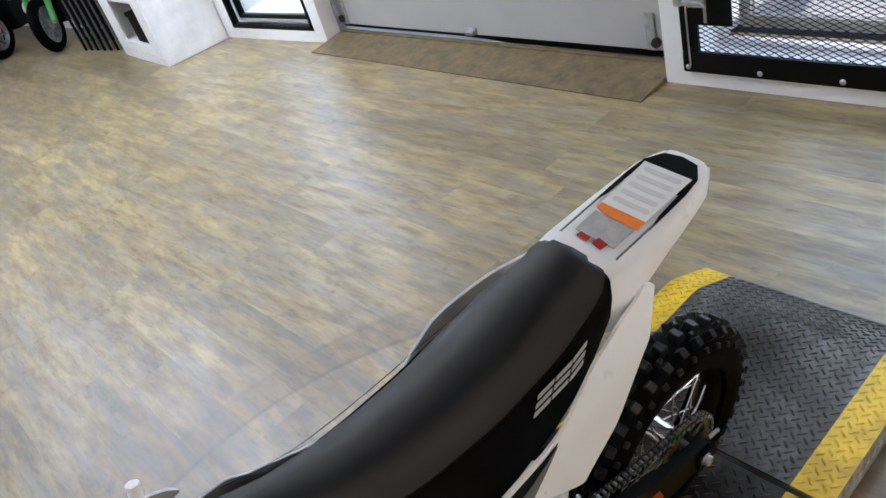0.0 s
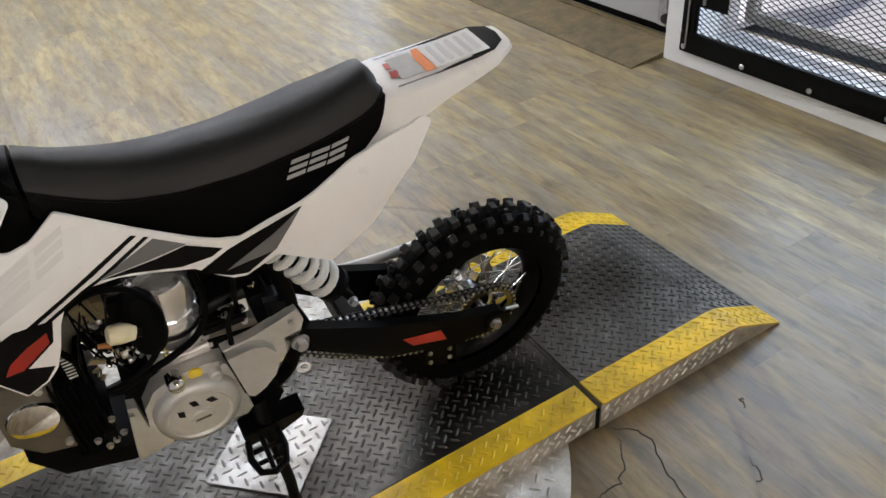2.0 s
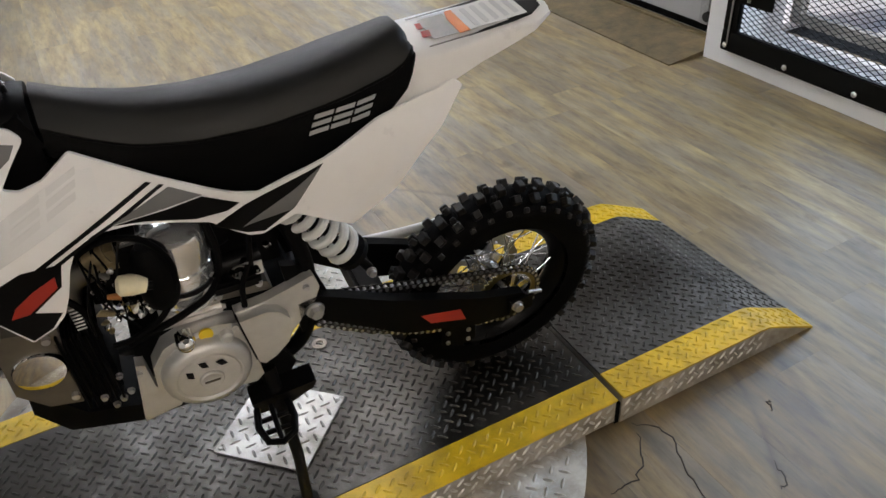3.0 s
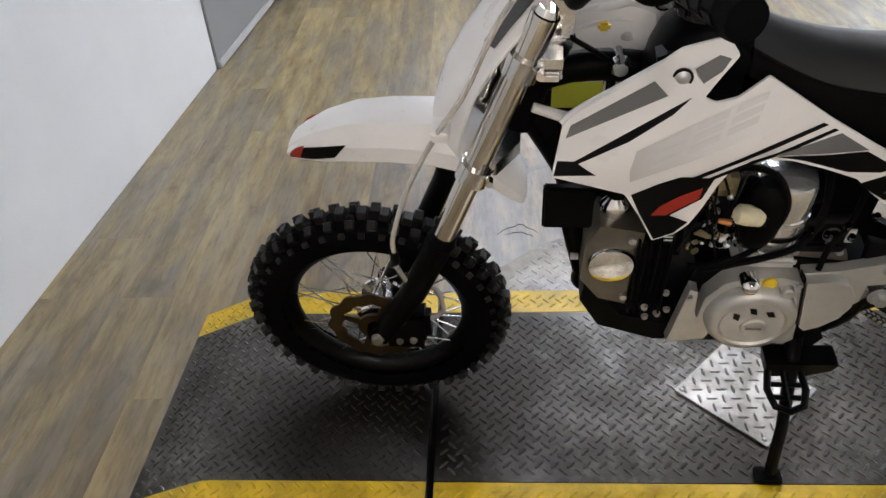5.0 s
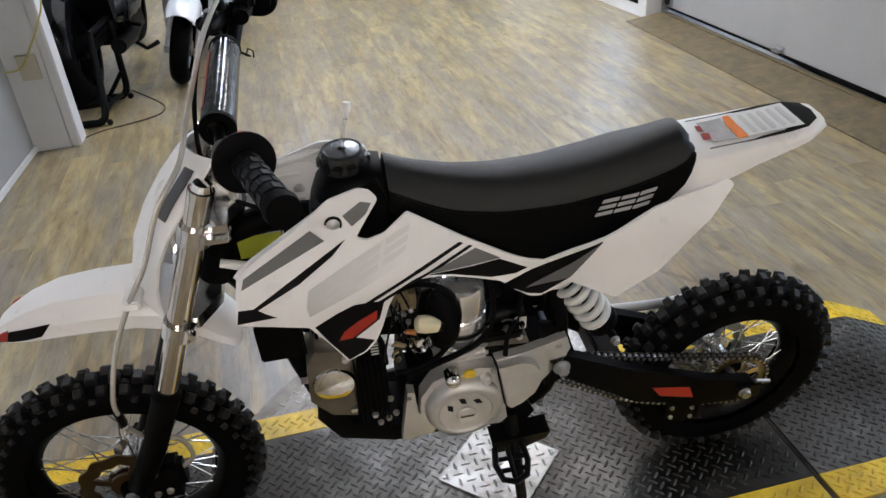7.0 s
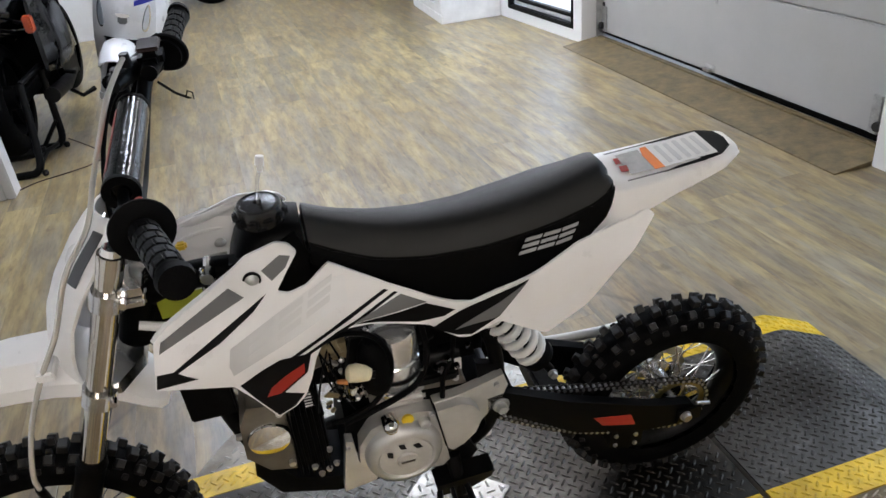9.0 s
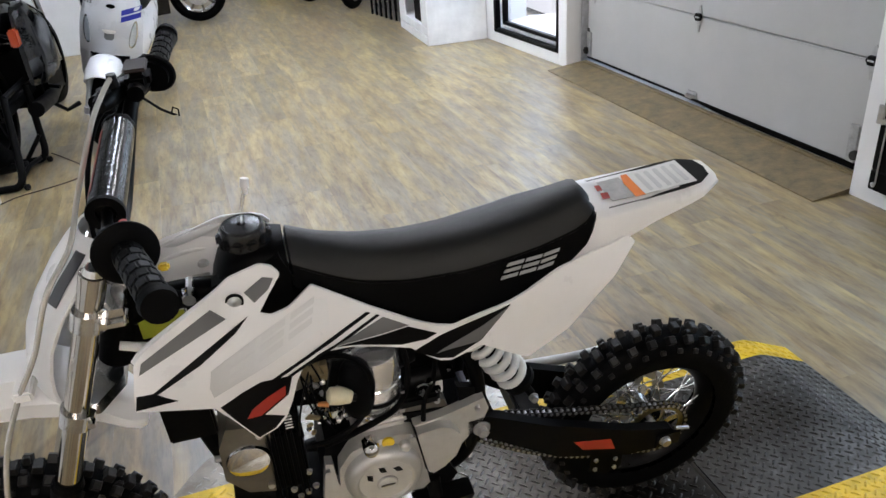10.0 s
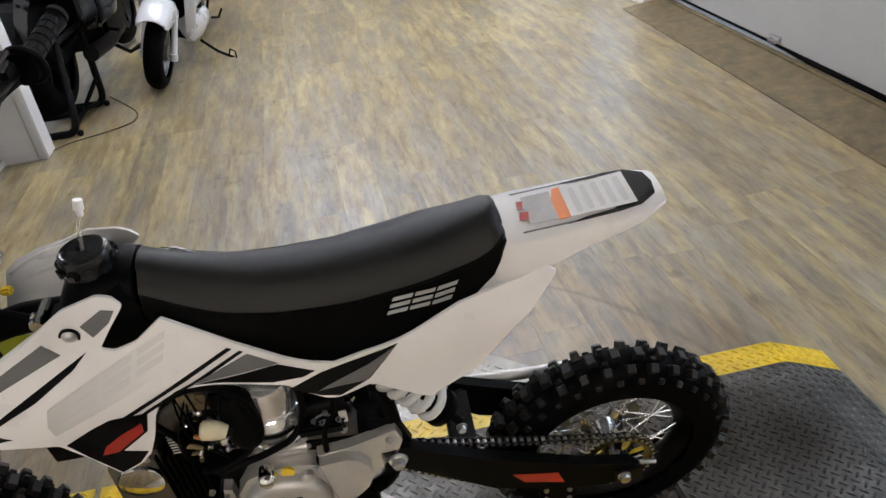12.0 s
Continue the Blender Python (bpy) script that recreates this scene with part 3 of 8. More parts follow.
def garage_door():
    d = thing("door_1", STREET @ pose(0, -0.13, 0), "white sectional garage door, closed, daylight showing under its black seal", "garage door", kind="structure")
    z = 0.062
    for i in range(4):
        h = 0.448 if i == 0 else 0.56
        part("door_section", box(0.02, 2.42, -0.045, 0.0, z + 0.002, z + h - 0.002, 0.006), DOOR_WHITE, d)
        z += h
    seal = part("bottom_seal", prism([(0.02, 0.036), (0.98, 0.038), (1.16, 0.048), (1.40, 0.054), (2.42, 0.056), (2.42, 0.067), (0.02, 0.064)], -0.042, -0.004, "y", 0.003), RUBBER_SEAL, d, "black rubber bottom seal")
    part("seal_retainer", box(0.02, 2.42, -0.003, 0.003, 0.055, 0.069, 0.002), RUBBER_SEAL, d)
    for k, (x, zz) in enumerate(((1.235, 0.51), (0.12, 0.51), (2.32, 0.51))):
        hinge = part("hinge", prism([(-0.005, -0.082), (0.005, -0.082), (0.012, -0.045), (0.021, -0.014), (0.021, 0.012), (0.012, 0.035), (0.006, 0.058), (-0.006, 0.058), (-0.012, 0.035), (-0.021, 0.012), (-0.021, -0.014), (-0.012, -0.045)], 0.0, 0.004, "y", 0.001), ZINC, d, "zinc hinge with pointed leaves")
        hinge.location = (x, 0, zz)
        part("hinge_block", edge_round(prism([(-0.027, -0.002), (-0.014, -0.021), (0.014, -0.021), (0.027, -0.002), (0.014, 0.017), (-0.014, 0.017)], 0.004, 0.019, "y"), 0.003), BLACK_STEEL, hinge, "dark hinge block")
        part("hinge_pin", tube([(-0.017, 0.021, -0.002), (0.012, 0.021, -0.002)], 0.004, 8), ZINC, hinge)
    part("lift_handle", edge_round(join(box(1.20, 1.285, 0.0, 0.006, 0.070, 0.108), box(1.215, 1.27, 0.004, 0.03, 0.074, 0.09)), 0.002), STEEL, d, "zinc lift handle")
    for x0, x1 in ((0.115, 0.165), (2.35, 2.42)):
        part("bottom_bracket", box(x0, x1, 0.0, 0.01, 0.07, 0.235, 0.003), ZINC, d, "zinc corner bracket")
        part("roller", lathe(((0, -0.01), (0.02, -0.01), (0.022, 0.0), (0.02, 0.01), (0, 0.01)), 14, "y", ((x0 + x1) / 2 + (0.03 if x0 > 1 else -0.03), 0.018, 0.11)), DULL_ZINC, d)
    for x in (-0.008, 2.425):
        part("track", edge_round(join(box(x - 0.022, x + 0.022, 0.0, 0.006, 0.04, 2.2), box(x - 0.022, x - 0.016, 0.0, 0.05, 0.04, 2.2)), 0.001), STEEL, d, "zinc roller track")
    for x0, x1 in ((0.022, 0.062), (2.378, 2.418)):
        br = part("corner_bracket", edge_round(join(box(x0, x1, 0.001, 0.006, 0.075, 0.26), box(x0, x1, 0.006, 0.03, 0.09, 0.13)), 0.002), DULL_ZINC, d, "zinc corner bracket with roller")
        part("roller", tube([((x0 + x1) / 2 - 0.02, 0.022, 0.11), ((x0 + x1) / 2 + 0.02, 0.022, 0.11)], 0.014, 12), DULL_ZINC, br)
    return d


def door_ramp():
    """A sloped board that leads up to the garage door, with a flat threshold board behind it."""
    r = thing("door_ramp", STREET, "worn brown plywood ramp board lying before the garage door", "ramp board")
    bm = prism([(-0.155, 0.0), (-0.155, 0.005), (0.095, 0.030), (0.095, 0.0)], 0.004, 2.436, "x", 0.002)
    for v in bm.verts:
        v.co = (v.co.x, -v.co.y + (0.028 * (1 - v.co.x / 2.436) if v.co.y < -0.1 else 0.0), v.co.z)
    part("sloped_board", bm, OAK_BOARD, r, smooth=False)
    part("threshold_board", box(0.010, 2.430, -0.138, -0.098, 0.0, 0.034, 0.003), OAK_BOARD, r, smooth=False)


def mesh_panel():
    """A black steel frame with expanded metal, screwed over a deep white window opening."""
    g = thing("security_gate", STREET, "black steel security gate with expanded metal mesh and a latch", "gate")
    x0, x1, z0, z1, b = -1.72, -0.10, 0.070, 2.12, 0.070
    part("bottom_rail", box(x0, x1, 0.002, 0.028, z0, z0 + b + 0.012, 0.004), BLACK_STEEL, g)
    part("top_rail", box(x0, x1, 0.002, 0.028, z1 - b, z1, 0.004), BLACK_STEEL, g)
    part("stile", box(x1 - 0.068, x1, 0.003, 0.027, z0 + b + 0.0125, z1 - b, 0.004), BLACK_STEEL, g)
    part("stile", box(x0, x0 + 0.068, 0.003, 0.027, z0 + b + 0.0125, z1 - b, 0.004), BLACK_STEEL, g)
    for k in range(6):
        part("screw", lathe(((0, 0.034), (0.006, 0.033), (0.011, 0.028), (0.012, 0.026)), 12, "y", (x1 - 0.022 - k * 0.288, 0, z0 + 0.022)), STEEL, g, "zinc screw head")
    bm = bm_new()
    sw, sh, y = 0.040, 0.019, 0.012
    nx, nz = int((x1 - x0 - 2 * b) / sw) + 1, int((1.25) / sh)
    for i in range(nx):
        for j in range(nz):
            cx, cz = x1 - b + 0.01 - i * sw, z0 + b + 0.012 + j * sh
            for sx, sz in ((1, 1), (1, -1)):
                p, q = Vector((cx - sw / 2, y, cz)), Vector((cx, y + 0.003, cz + sz * sh / 2))
                p2, q2 = Vector((cx, y + 0.003, cz + sz * sh / 2)), Vector((cx + sw / 2, y, cz))
                for a, c in ((p, q), (p2, q2)):
                    nrm = Vector((-(c - a).z, 0, (c - a).x)).normalized() * 0.0011
                    v = [bm.verts.new(w) for w in (a - nrm, c - nrm, c + nrm, a + nrm)]
                    u = [bm.verts.new(w.co + Vector((0, 0.003, 0))) for w in v]
                    bm.faces.new(v), bm.faces.new(u[::-1])
                    bm.faces.new((v[0], u[0], u[1], v[1])), bm.faces.new((v[2], u[2], u[3], v[3]))
    part("expanded_mesh", bm, BLACK_STEEL, g, "black expanded metal mesh", smooth=False)
    part("latch_plate", box(-0.318, -0.168, 0.030, 0.036, 0.268, 0.428, 0.002), BLACK_STEEL, g)
    latch = part("latch", edge_round(join(box(-0.225, -0.15, 0.036, 0.05, 0.34, 0.385), box(-0.20, -0.135, 0.05, 0.06, 0.35, 0.365)), 0.003), STEEL, g, "zinc slide latch")
    part("latch_handle", tube([(-0.14, 0.055, 0.365), (-0.215, 0.066, 0.365), (-0.236, 0.07, 0.352), (-0.236, 0.07, 0.295)], 0.006, 8), STEEL, latch)
    part("strike", box(-0.118, -0.085, 0.028, 0.036, 0.335, 0.41, 0.003), STEEL, g)
    part("rod", tube([(-0.135, 0.032, 0.10), (-0.135, 0.032, 1.5)], 0.0035, 8), STEEL, g, "thin steel rod")


def window_unit(name, x0, x1, z0, z1, v, wide, frame_mat, label, m=STREET, pane=True):
    """A framed pane set back in the wall."""
    w = thing(name, m, label, "window", kind="structure")
    for n, a, b, c, d in (("window_frame", x0, x0 + wide, z0, z1), ("window_frame", x1 - wide, x1, z0, z1), ("window_sill", x0 + wide, x1 - wide, z0, z0 + wide), ("window_head", x0 + wide, x1 - wide, z1 - wide, z1)):
        part(n, box(a, b, v - 0.05, v, c, d, 0.006), frame_mat, w)
    if not pane:
        return w
    p = part("pane", box(x0 + wide, x1 - wide, v - 0.03, v - 0.024, z0 + wide, z1 - wide), GLASS, w, smooth=False)
    p.visible_shadow = False
    return w


WOOD_FRAME = material("weathered_window_wood", (0.42, 0.37, 0.32), 0.6, bump=0.3, bump_scale=150, mottled=0.35, mottle_scale=15)
floor_and_planks()
garage_door()
door_ramp()
mesh_panel()
window_unit("window_1", -1.62, -0.20, 0.15, 2.05, -0.22, 0.045, WOOD_FRAME, "weathered wooden window frame behind the security mesh")
window_unit("window_2", 0.1055, 1.0695, 0.0755, 2.0995, 0.004, 0.030, BLACK_STEEL, "thick black window frame flush with the white wall", WIN, False)
window_unit("window_2", 0.136, 1.039, 0.1065, 2.069, -0.05, 0.024, TRIM, "white inner reveal of the low window", WIN, False)
window_unit("window_2", 0.1605, 1.0145, 0.131, 2.044, -0.045, 0.026, BLACK_STEEL, "low black-framed window looking onto snow", WIN)


def outdoors():
    snow = material("snow", (0.88, 0.89, 0.92), 0.7, bump=0.5, bump_scale=8, mottled=0.12, mottle_scale=1.5)
    g = part("ground", box(-60, 60, -60, -0.31, -0.35, -0.10), snow, None, smooth=False)
    g.matrix_world = STREET
    tagged(g, "snow-covered yard outside the street wall", "snow", kind="structure")
    bank = part("snow_bank", edge_round(prism([(-0.1385, -0.12), (-0.1385, 0.033), (-0.6, 0.030), (-1.6, -0.099), (-1.6, -0.12)], 0.0, 2.43, "x"), 0.008), snow, None)
    bank.matrix_world = STREET
    tagged(bank, "snow packed outside the garage door", "snow", kind="structure")
    brick = material("brick", (0.27, 0.11, 0.075), 0.8, bump=0.4, bump_scale=60, mottled=0.4, mottle_scale=9)
    b = part("pillar", box(-1.75, -1.25, -0.95, -0.5, -0.1, 2.6, 0.01), brick, None)
    b.matrix_world = STREET
    tagged(b, "red brick pillar outside the window", "pillar")
    bark = material("frosted_bark", (0.22, 0.20, 0.19), 0.8, bump=0.6, bump_scale=30, mottled=0.5, mottle_scale=8)
    tr = part("tree_trunk", tube([(0.30, -1.6, -0.15), (0.32, -1.6, 0.0), (0.36, -1.62, 0.3), (0.34, -1.6, 1.2), (0.38, -1.62, 2.6)], [0.16, 0.11, 0.085, 0.08, 0.07], 14, curve=4), bark, None)
    tr.matrix_world = WIN
    dr = part("snow_drift", edge_round(prism([(-0.085, -0.05), (-0.085, 0.150), (-0.30, 0.170), (-0.9, 0.12), (-1.6, 0.02), (-2.4, -0.099), (-2.4, -0.12)], 0.175, 1.0, "x"), 0.01), snow, None)
    dr.matrix_world = WIN
    tagged(dr, "snow drifted against the low window", "snow", kind="structure")
    tagged(tr, "frosted grey tree trunk in the snow outside the window", "tree trunk")


outdoors()


SHELF = ground_frame(0.876, 5.0, 1, -0.03)


def shelf_unit():
    """A white built-out shelf against the street wall, open towards the room."""
    s = thing("shelf_unit", SHELF, "white painted built-in shelf unit, scuffed, holding a dark box", "shelf")
    L, D, H = 0.92, 0.49, 1.15
    part("side_panel", box(0, D, 0, 0.04, 0, H, 0.004), SCUFFED_WHITE, s, "scuffed white side panel")
    part("side_panel", box(0, D, L - 0.04, L, 0, H, 0.004), WALL, s)
    part("back_panel", box(D - 0.02, D, 0.0402, L - 0.0402, 0, H), WALL, s)
    part("plinth", box(0.0, D - 0.0202, 0.0402, L - 0.0402, 0, 0.10, 0.004), WALL, s)
    part("bottom_shelf", box(0.0, D - 0.0202, 0.0402, L - 0.0402, 0.1002, 0.135, 0.004), WALL, s)
    for z in (0.465, 0.81, H - 0.035):
        part("shelf_board", box(0.0, D - 0.0202, 0.0402, L - 0.0402, z, z + 0.035, 0.004), WALL, s)
    for y0, y1 in ((0.0, 0.17), (0.69, L)):
        part("front_stile", box(-0.012, 0.0, y0, y1, 0.14, H, 0.003), TRIM, s)
    part("front_rail", box(-0.012, 0.0, 0.0, L, 0.0, 0.068, 0.003), TRIM, s)
    part("front_rail", box(-0.012, 0.0, 0.0, L, 0.073, 0.1395, 0.003), TRIM, s)
    for z in (0.455, 0.80, H - 0.06):
        part("front_rail", box(-0.0118, 0.0, 0.1702, 0.6898, z, z + 0.05, 0.003), TRIM, s)
    bx = part("storage_box", edge_round(join(box(0.02, 0.36, 0.175, 0.50, 0.137, 0.33), box(0.012, 0.368, 0.172, 0.508, 0.3305, 0.362)), 0.006), BLACK_PLASTIC)
    bx.matrix_world = SHELF
    tagged(bx, "dark plastic storage box with a lid on the shelf", "box")


shelf_unit()

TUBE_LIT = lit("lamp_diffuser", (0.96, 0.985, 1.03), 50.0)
# Added warm fill for the viewer's side; no such lamp is seen.
FILL_WARM = lit("warm_fill_diffuser", (1.0, 0.955, 0.89), 40.0)


# Unseen fixtures; their places and tints are chosen to light the room.
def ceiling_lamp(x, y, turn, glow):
    t = thing("ceiling_lamp", pose(x, y, WALL_H, 0, 0, turn), "unseen long white ceiling lamp with a glowing diffuser, added to light the room", "ceiling lamp", group="lamps along the ceiling")
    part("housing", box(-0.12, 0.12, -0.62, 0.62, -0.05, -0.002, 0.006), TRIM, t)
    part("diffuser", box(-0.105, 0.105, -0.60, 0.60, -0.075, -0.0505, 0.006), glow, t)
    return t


# Unseen far lamps, tinted cool to grey the far floor.
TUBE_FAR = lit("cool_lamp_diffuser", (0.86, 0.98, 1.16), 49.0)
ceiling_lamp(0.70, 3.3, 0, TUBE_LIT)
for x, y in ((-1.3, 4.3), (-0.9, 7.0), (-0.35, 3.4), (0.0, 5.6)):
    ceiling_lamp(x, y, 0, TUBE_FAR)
# Fill lamps behind the viewer, added to brighten the bike's near side.
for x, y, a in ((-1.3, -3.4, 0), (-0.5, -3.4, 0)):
    ceiling_lamp(x, y, a, FILL_WARM)

# ---- the display platform: turntable disc, deck and two ramps ----
DECK_Z = 0.079
DECK_L, DECK_W, BAND = 1.222, 0.603, 0.077


BOLT_STEEL = material("rusty_bolt_steel", (0.20, 0.17, 0.14), 0.4, metal=0.8, mottled=0.5, mottle_scale=60)


def treads(x0, x1, y0, y1, place, pitch=0.0205, size=0.0128):
    """The raised lozenges of tread plate, in alternating directions; place(x, y) gives the height and slope along x."""
    verts, faces = [], []
    n = int((abs(x1 - x0) + abs(y1 - y0)) / pitch) + 2
    mx, my, edge = (x0 + x1) / 2, (y0 + y1) / 2, size * 0.75
    for i in range(-n, n + 1):
        for j in range(-n, n + 1):
            cx, cy = mx + (i - j) * pitch * 0.7071, my + (i + j) * pitch * 0.7071
            if not (x0 + edge < cx < x1 - edge and y0 + edge < cy < y1 - edge):
                continue
            a = math.radians(45 if (i + j) % 2 else -45)
            c, s = math.cos(a), math.sin(a)
            pts = [(-1, 0, 0), (-0.5, -0.29, 0), (0.5, -0.29, 0), (1, 0, 0), (0.5, 0.29, 0), (-0.5, 0.29, 0), (-0.45, 0, 1), (0.45, 0, 1)]
            first = len(verts)
            for u, v, h in pts:
                x, y = cx + size * (u * c - v * s), cy + size * (u * s + v * c)
                verts.append((x, y, place(x, y) + (0.0026 if h else -0.0004)))
            faces += [tuple(first + k for k in f) for f in ((0, 1, 6), (1, 2, 7, 6), (2, 3, 7), (3, 4, 7), (4, 5, 6, 7), (5, 0, 6))]
    return verts, faces


def tread_part(name, groups, mat, parent):
    verts, faces = [], []
    for v, f in groups:
        n = len(verts)
        verts += v
        faces += [tuple(n + k for k in q) for q in f]
    me = bpy.data.meshes.new(name)
    me.from_pydata(verts, [], faces)
    me.materials.append(mat)
    ob = new(name, me)
    ob.parent = parent
    return tagged(ob, kind="stuff")


def platform():
    t = thing("display_platform", Matrix.Identity(4), "low steel tread-plate motorcycle turntable with yellow painted edges and two ramps", "platform")
    disc = part("turntable_disc", lathe(((0, 0.0), (0.638, 0.0), (0.640, 0.002), (0.640, 0.008), (0.637, 0.010), (0, 0.010)), 96, "z", (-0.622, 0.335, 0)), DISC, t, "round worn tread-plate base")
    verts, faces = treads(-1.26, 0.02, -0.305, 0.975, lambda x, y: 0.010, 0.027, 0.0145)
    keep_v, keep_f = [], []
    for k in range(0, len(verts), 8):
        cx, cy = sum(v[0] for v in verts[k:k + 8]) / 8 + 0.622, sum(v[1] for v in verts[k:k + 8]) / 8 - 0.335
        if math.hypot(cx, cy) < 0.615:
            n = len(keep_v)
            keep_v += verts[k:k + 8]
            keep_f += [tuple(n + i for i in f) for f in ((0, 1, 6), (1, 2, 7, 6), (2, 3, 7), (3, 4, 7), (4, 5, 6, 7), (5, 0, 6))]
    tread_part("disc_tread", [(keep_v, keep_f)], DISC_TREAD, disc)
    for i in range(12):
        a = 2 * math.pi * (i + 0.03) / 12
        part("screw", lathe(((0, 0.0145), (0.005, 0.0142), (0.009, 0.0115), (0.010, 0.0098)), 14, "z", (-0.622 + 0.617 * math.cos(a), 0.335 + 0.617 * math.sin(a), 0)), STEEL, disc)
    z = DECK_Z
    flat = lambda x, y: z
    deck = part("deck", box(-DECK_L, 0, 0.004, DECK_W - 0.004, 0.0102, z - 0.0055, 0.002), DISC, t, "grey tread-plate side skirt")
    part("deck_plate", box(-DECK_L, 0, BAND, DECK_W - BAND, z - 0.0052, z), DECK, deck, "dark worn tread plate", smooth=False)
    part("edge_band", box(-DECK_L, 0, 0.0, BAND - 0.0003, z - 0.0052, z, 0.0015), YELLOW, deck, "yellow painted edge")
    part("edge_band", box(-DECK_L, 0, DECK_W - BAND + 0.0003, DECK_W, z - 0.0052, z, 0.0015), YELLOW, deck, "yellow painted edge")
    tread_part("deck_tread", [treads(-DECK_L, 0, BAND, DECK_W - BAND, flat)], DECK_TREAD, deck)
    tread_part("band_tread", [treads(-DECK_L, 0, 0, BAND, flat), treads(-DECK_L, 0, DECK_W - BAND, DECK_W, flat)], YELLOW, deck)
    side = tread_part("skirt_tread", [treads(-DECK_L, 0, 0.012, 0.070, lambda x, y: 0.0)], DISC_TREAD, deck)
    side.matrix_world = Matrix(((1, 0, 0, 0), (0, 0, -1, 0.004), (0, 1, 0, 0), (0, 0, 0, 1)))
    # two bolt holes in the deck
    for x, y in ((-0.466, 0.474), (-0.76, 0.474)):
        part("bolt_recess", lathe(((0.016, z + 0.0006), (0.017, z + 0.003), (0.0095, z + 0.003), (0.008, z + 0.0008), (0, z + 0.0008)), 20, "z", (x, y, 0)), BOLT_STEEL, deck, "round bolt recess")
    # a bare square patch set cornerwise in the middle
    patch = part("patch_plate", box(-0.098, 0.098, -0.098, 0.098, 0.0, 0.004, 0.001), ALUMINIUM, deck, "bright bare tread-plate patch set cornerwise", smooth=False)
    patch.matrix_world = pose(-0.615, 0.291, z + 0.0017, 0, 0, 45.5)
    pt = tread_part("patch_tread", [treads(-0.094, 0.094, -0.094, 0.094, lambda x, y: 0.004, 0.0235, 0.0128)], ALUMINIUM, patch)
    for sx, sy in ((-1, -1), (-1, 1), (1, -1), (1, 1)):
        part("patch_screw", lathe(((0, 0.0072), (0.003, 0.007), (0.005, 0.005), (0.0052, 0.0038)), 10, "z", (sx * 0.087, sy * 0.087, 0)), STEEL, patch)

    def ramp(x_join, x_kink, x_end, name):
        d = 1 if x_end > x_join else -1
        k0 = abs(x_kink - x_join)
        prof = [(0.0, 0.0), (0.0, z - 0.006), (k0 - 0.020, z - 0.006), (k0 + 0.020, z - 0.018), (abs(x_end - x_join) - 0.012, 0.001), (abs(x_end - x_join) - 0.008, 0.0)]
        body = part(name, prism([(x_join + d * a, b) for a, b in prof], 0.004, DECK_W - 0.004, "y"), DISC, t, "tread-plate loading ramp with dark plate and yellow edges", smooth=False)

        def top(x, y=0):
            a = abs(x - x_join)
            k = abs(x_kink - x_join)
            e = abs(x_end - x_join)
            # a rolled bend between the flat and the slope
            w = 0.018
            if a < k - w:
                return z
            slope = -(z - 0.005) / (e - k)
            if a > k + w:
                return z + slope * (a - k)
            u = (a - k + w) / (2 * w)
            return z + slope * w * u * u
        for nm, y0, y1, mat in (("ramp_plate", BAND, DECK_W - BAND, DECK_DARK), ("edge_band", 0.0, BAND - 0.0003, YELLOW), ("edge_band", DECK_W - BAND + 0.0003, DECK_W, YELLOW)):
            xs = [x_join + d * a for a in np.linspace(0, abs(x_end - x_join), 26)]
            bm = loft([[(x, y0, top(x) - 0.005), (x, y1, top(x) - 0.005), (x, y1, top(x)), (x, y0, top(x))] for x in xs])
            part(nm, bm, mat, body, angle=50)
            tread_part("tread", [treads(min(x_join, x_end), max(x_join, x_end), y0, y1, top, 0.0190, 0.0118)], DECK_TREAD if mat is DECK_DARK else mat, body)
        sk = tread_part("skirt_tread", [treads(min(x_join, x_kink), max(x_join, x_kink), 0.008, 0.070, lambda x, y: 0.0)], DISC_TREAD, body)
        sk.matrix_world = Matrix(((1, 0, 0, 0), (0, 0, -1, 0.004), (0, 1, 0, 0), (0, 0, 0, 1)))
        return body
    ramp(0.014, 0.420, 0.580, "rear_ramp")
    ramp(-DECK_L - 0.014, -1.650, -1.813, "front_ramp")
    part("joint_strip", box(0.002, 0.012, 0.006, DECK_W - 0.006, 0.0, z - 0.02), RUBBER_SEAL, t, smooth=False)
    part("joint_strip", box(-DECK_L - 0.012, -DECK_L - 0.002, 0.006, DECK_W - 0.006, 0.0, z - 0.02), RUBBER_SEAL, t, smooth=False)


platform()

# ---- the dirt bike ----
# Bike frame: x forwards, y to the bike's left, z up, leaning on its side stand.
BIKE = Matrix.Translation((-0.10, 0.252, DECK_Z + 0.0016)) @ pose(0, 0, 0, 0, 0, 177.0) @ pose(0, 0, 0, -8.0, 0, 0)
MID = 0.019
SIDE = ((0.95, 0.178), (0.86, 0.160), (0.78, 0.144), (0.68, 0.126), (0.50, 0.116), (0.38, 0.126), (0.28, 0.115), (0.17, 0.098))


def side_depth(x, z):
    return along(x, SIDE) - 0.45 * max(0.0, z - 0.70)


def mirror(bm):
    for v in bm.verts:
        v.co.y = 0.016 - v.co.y
    return bm


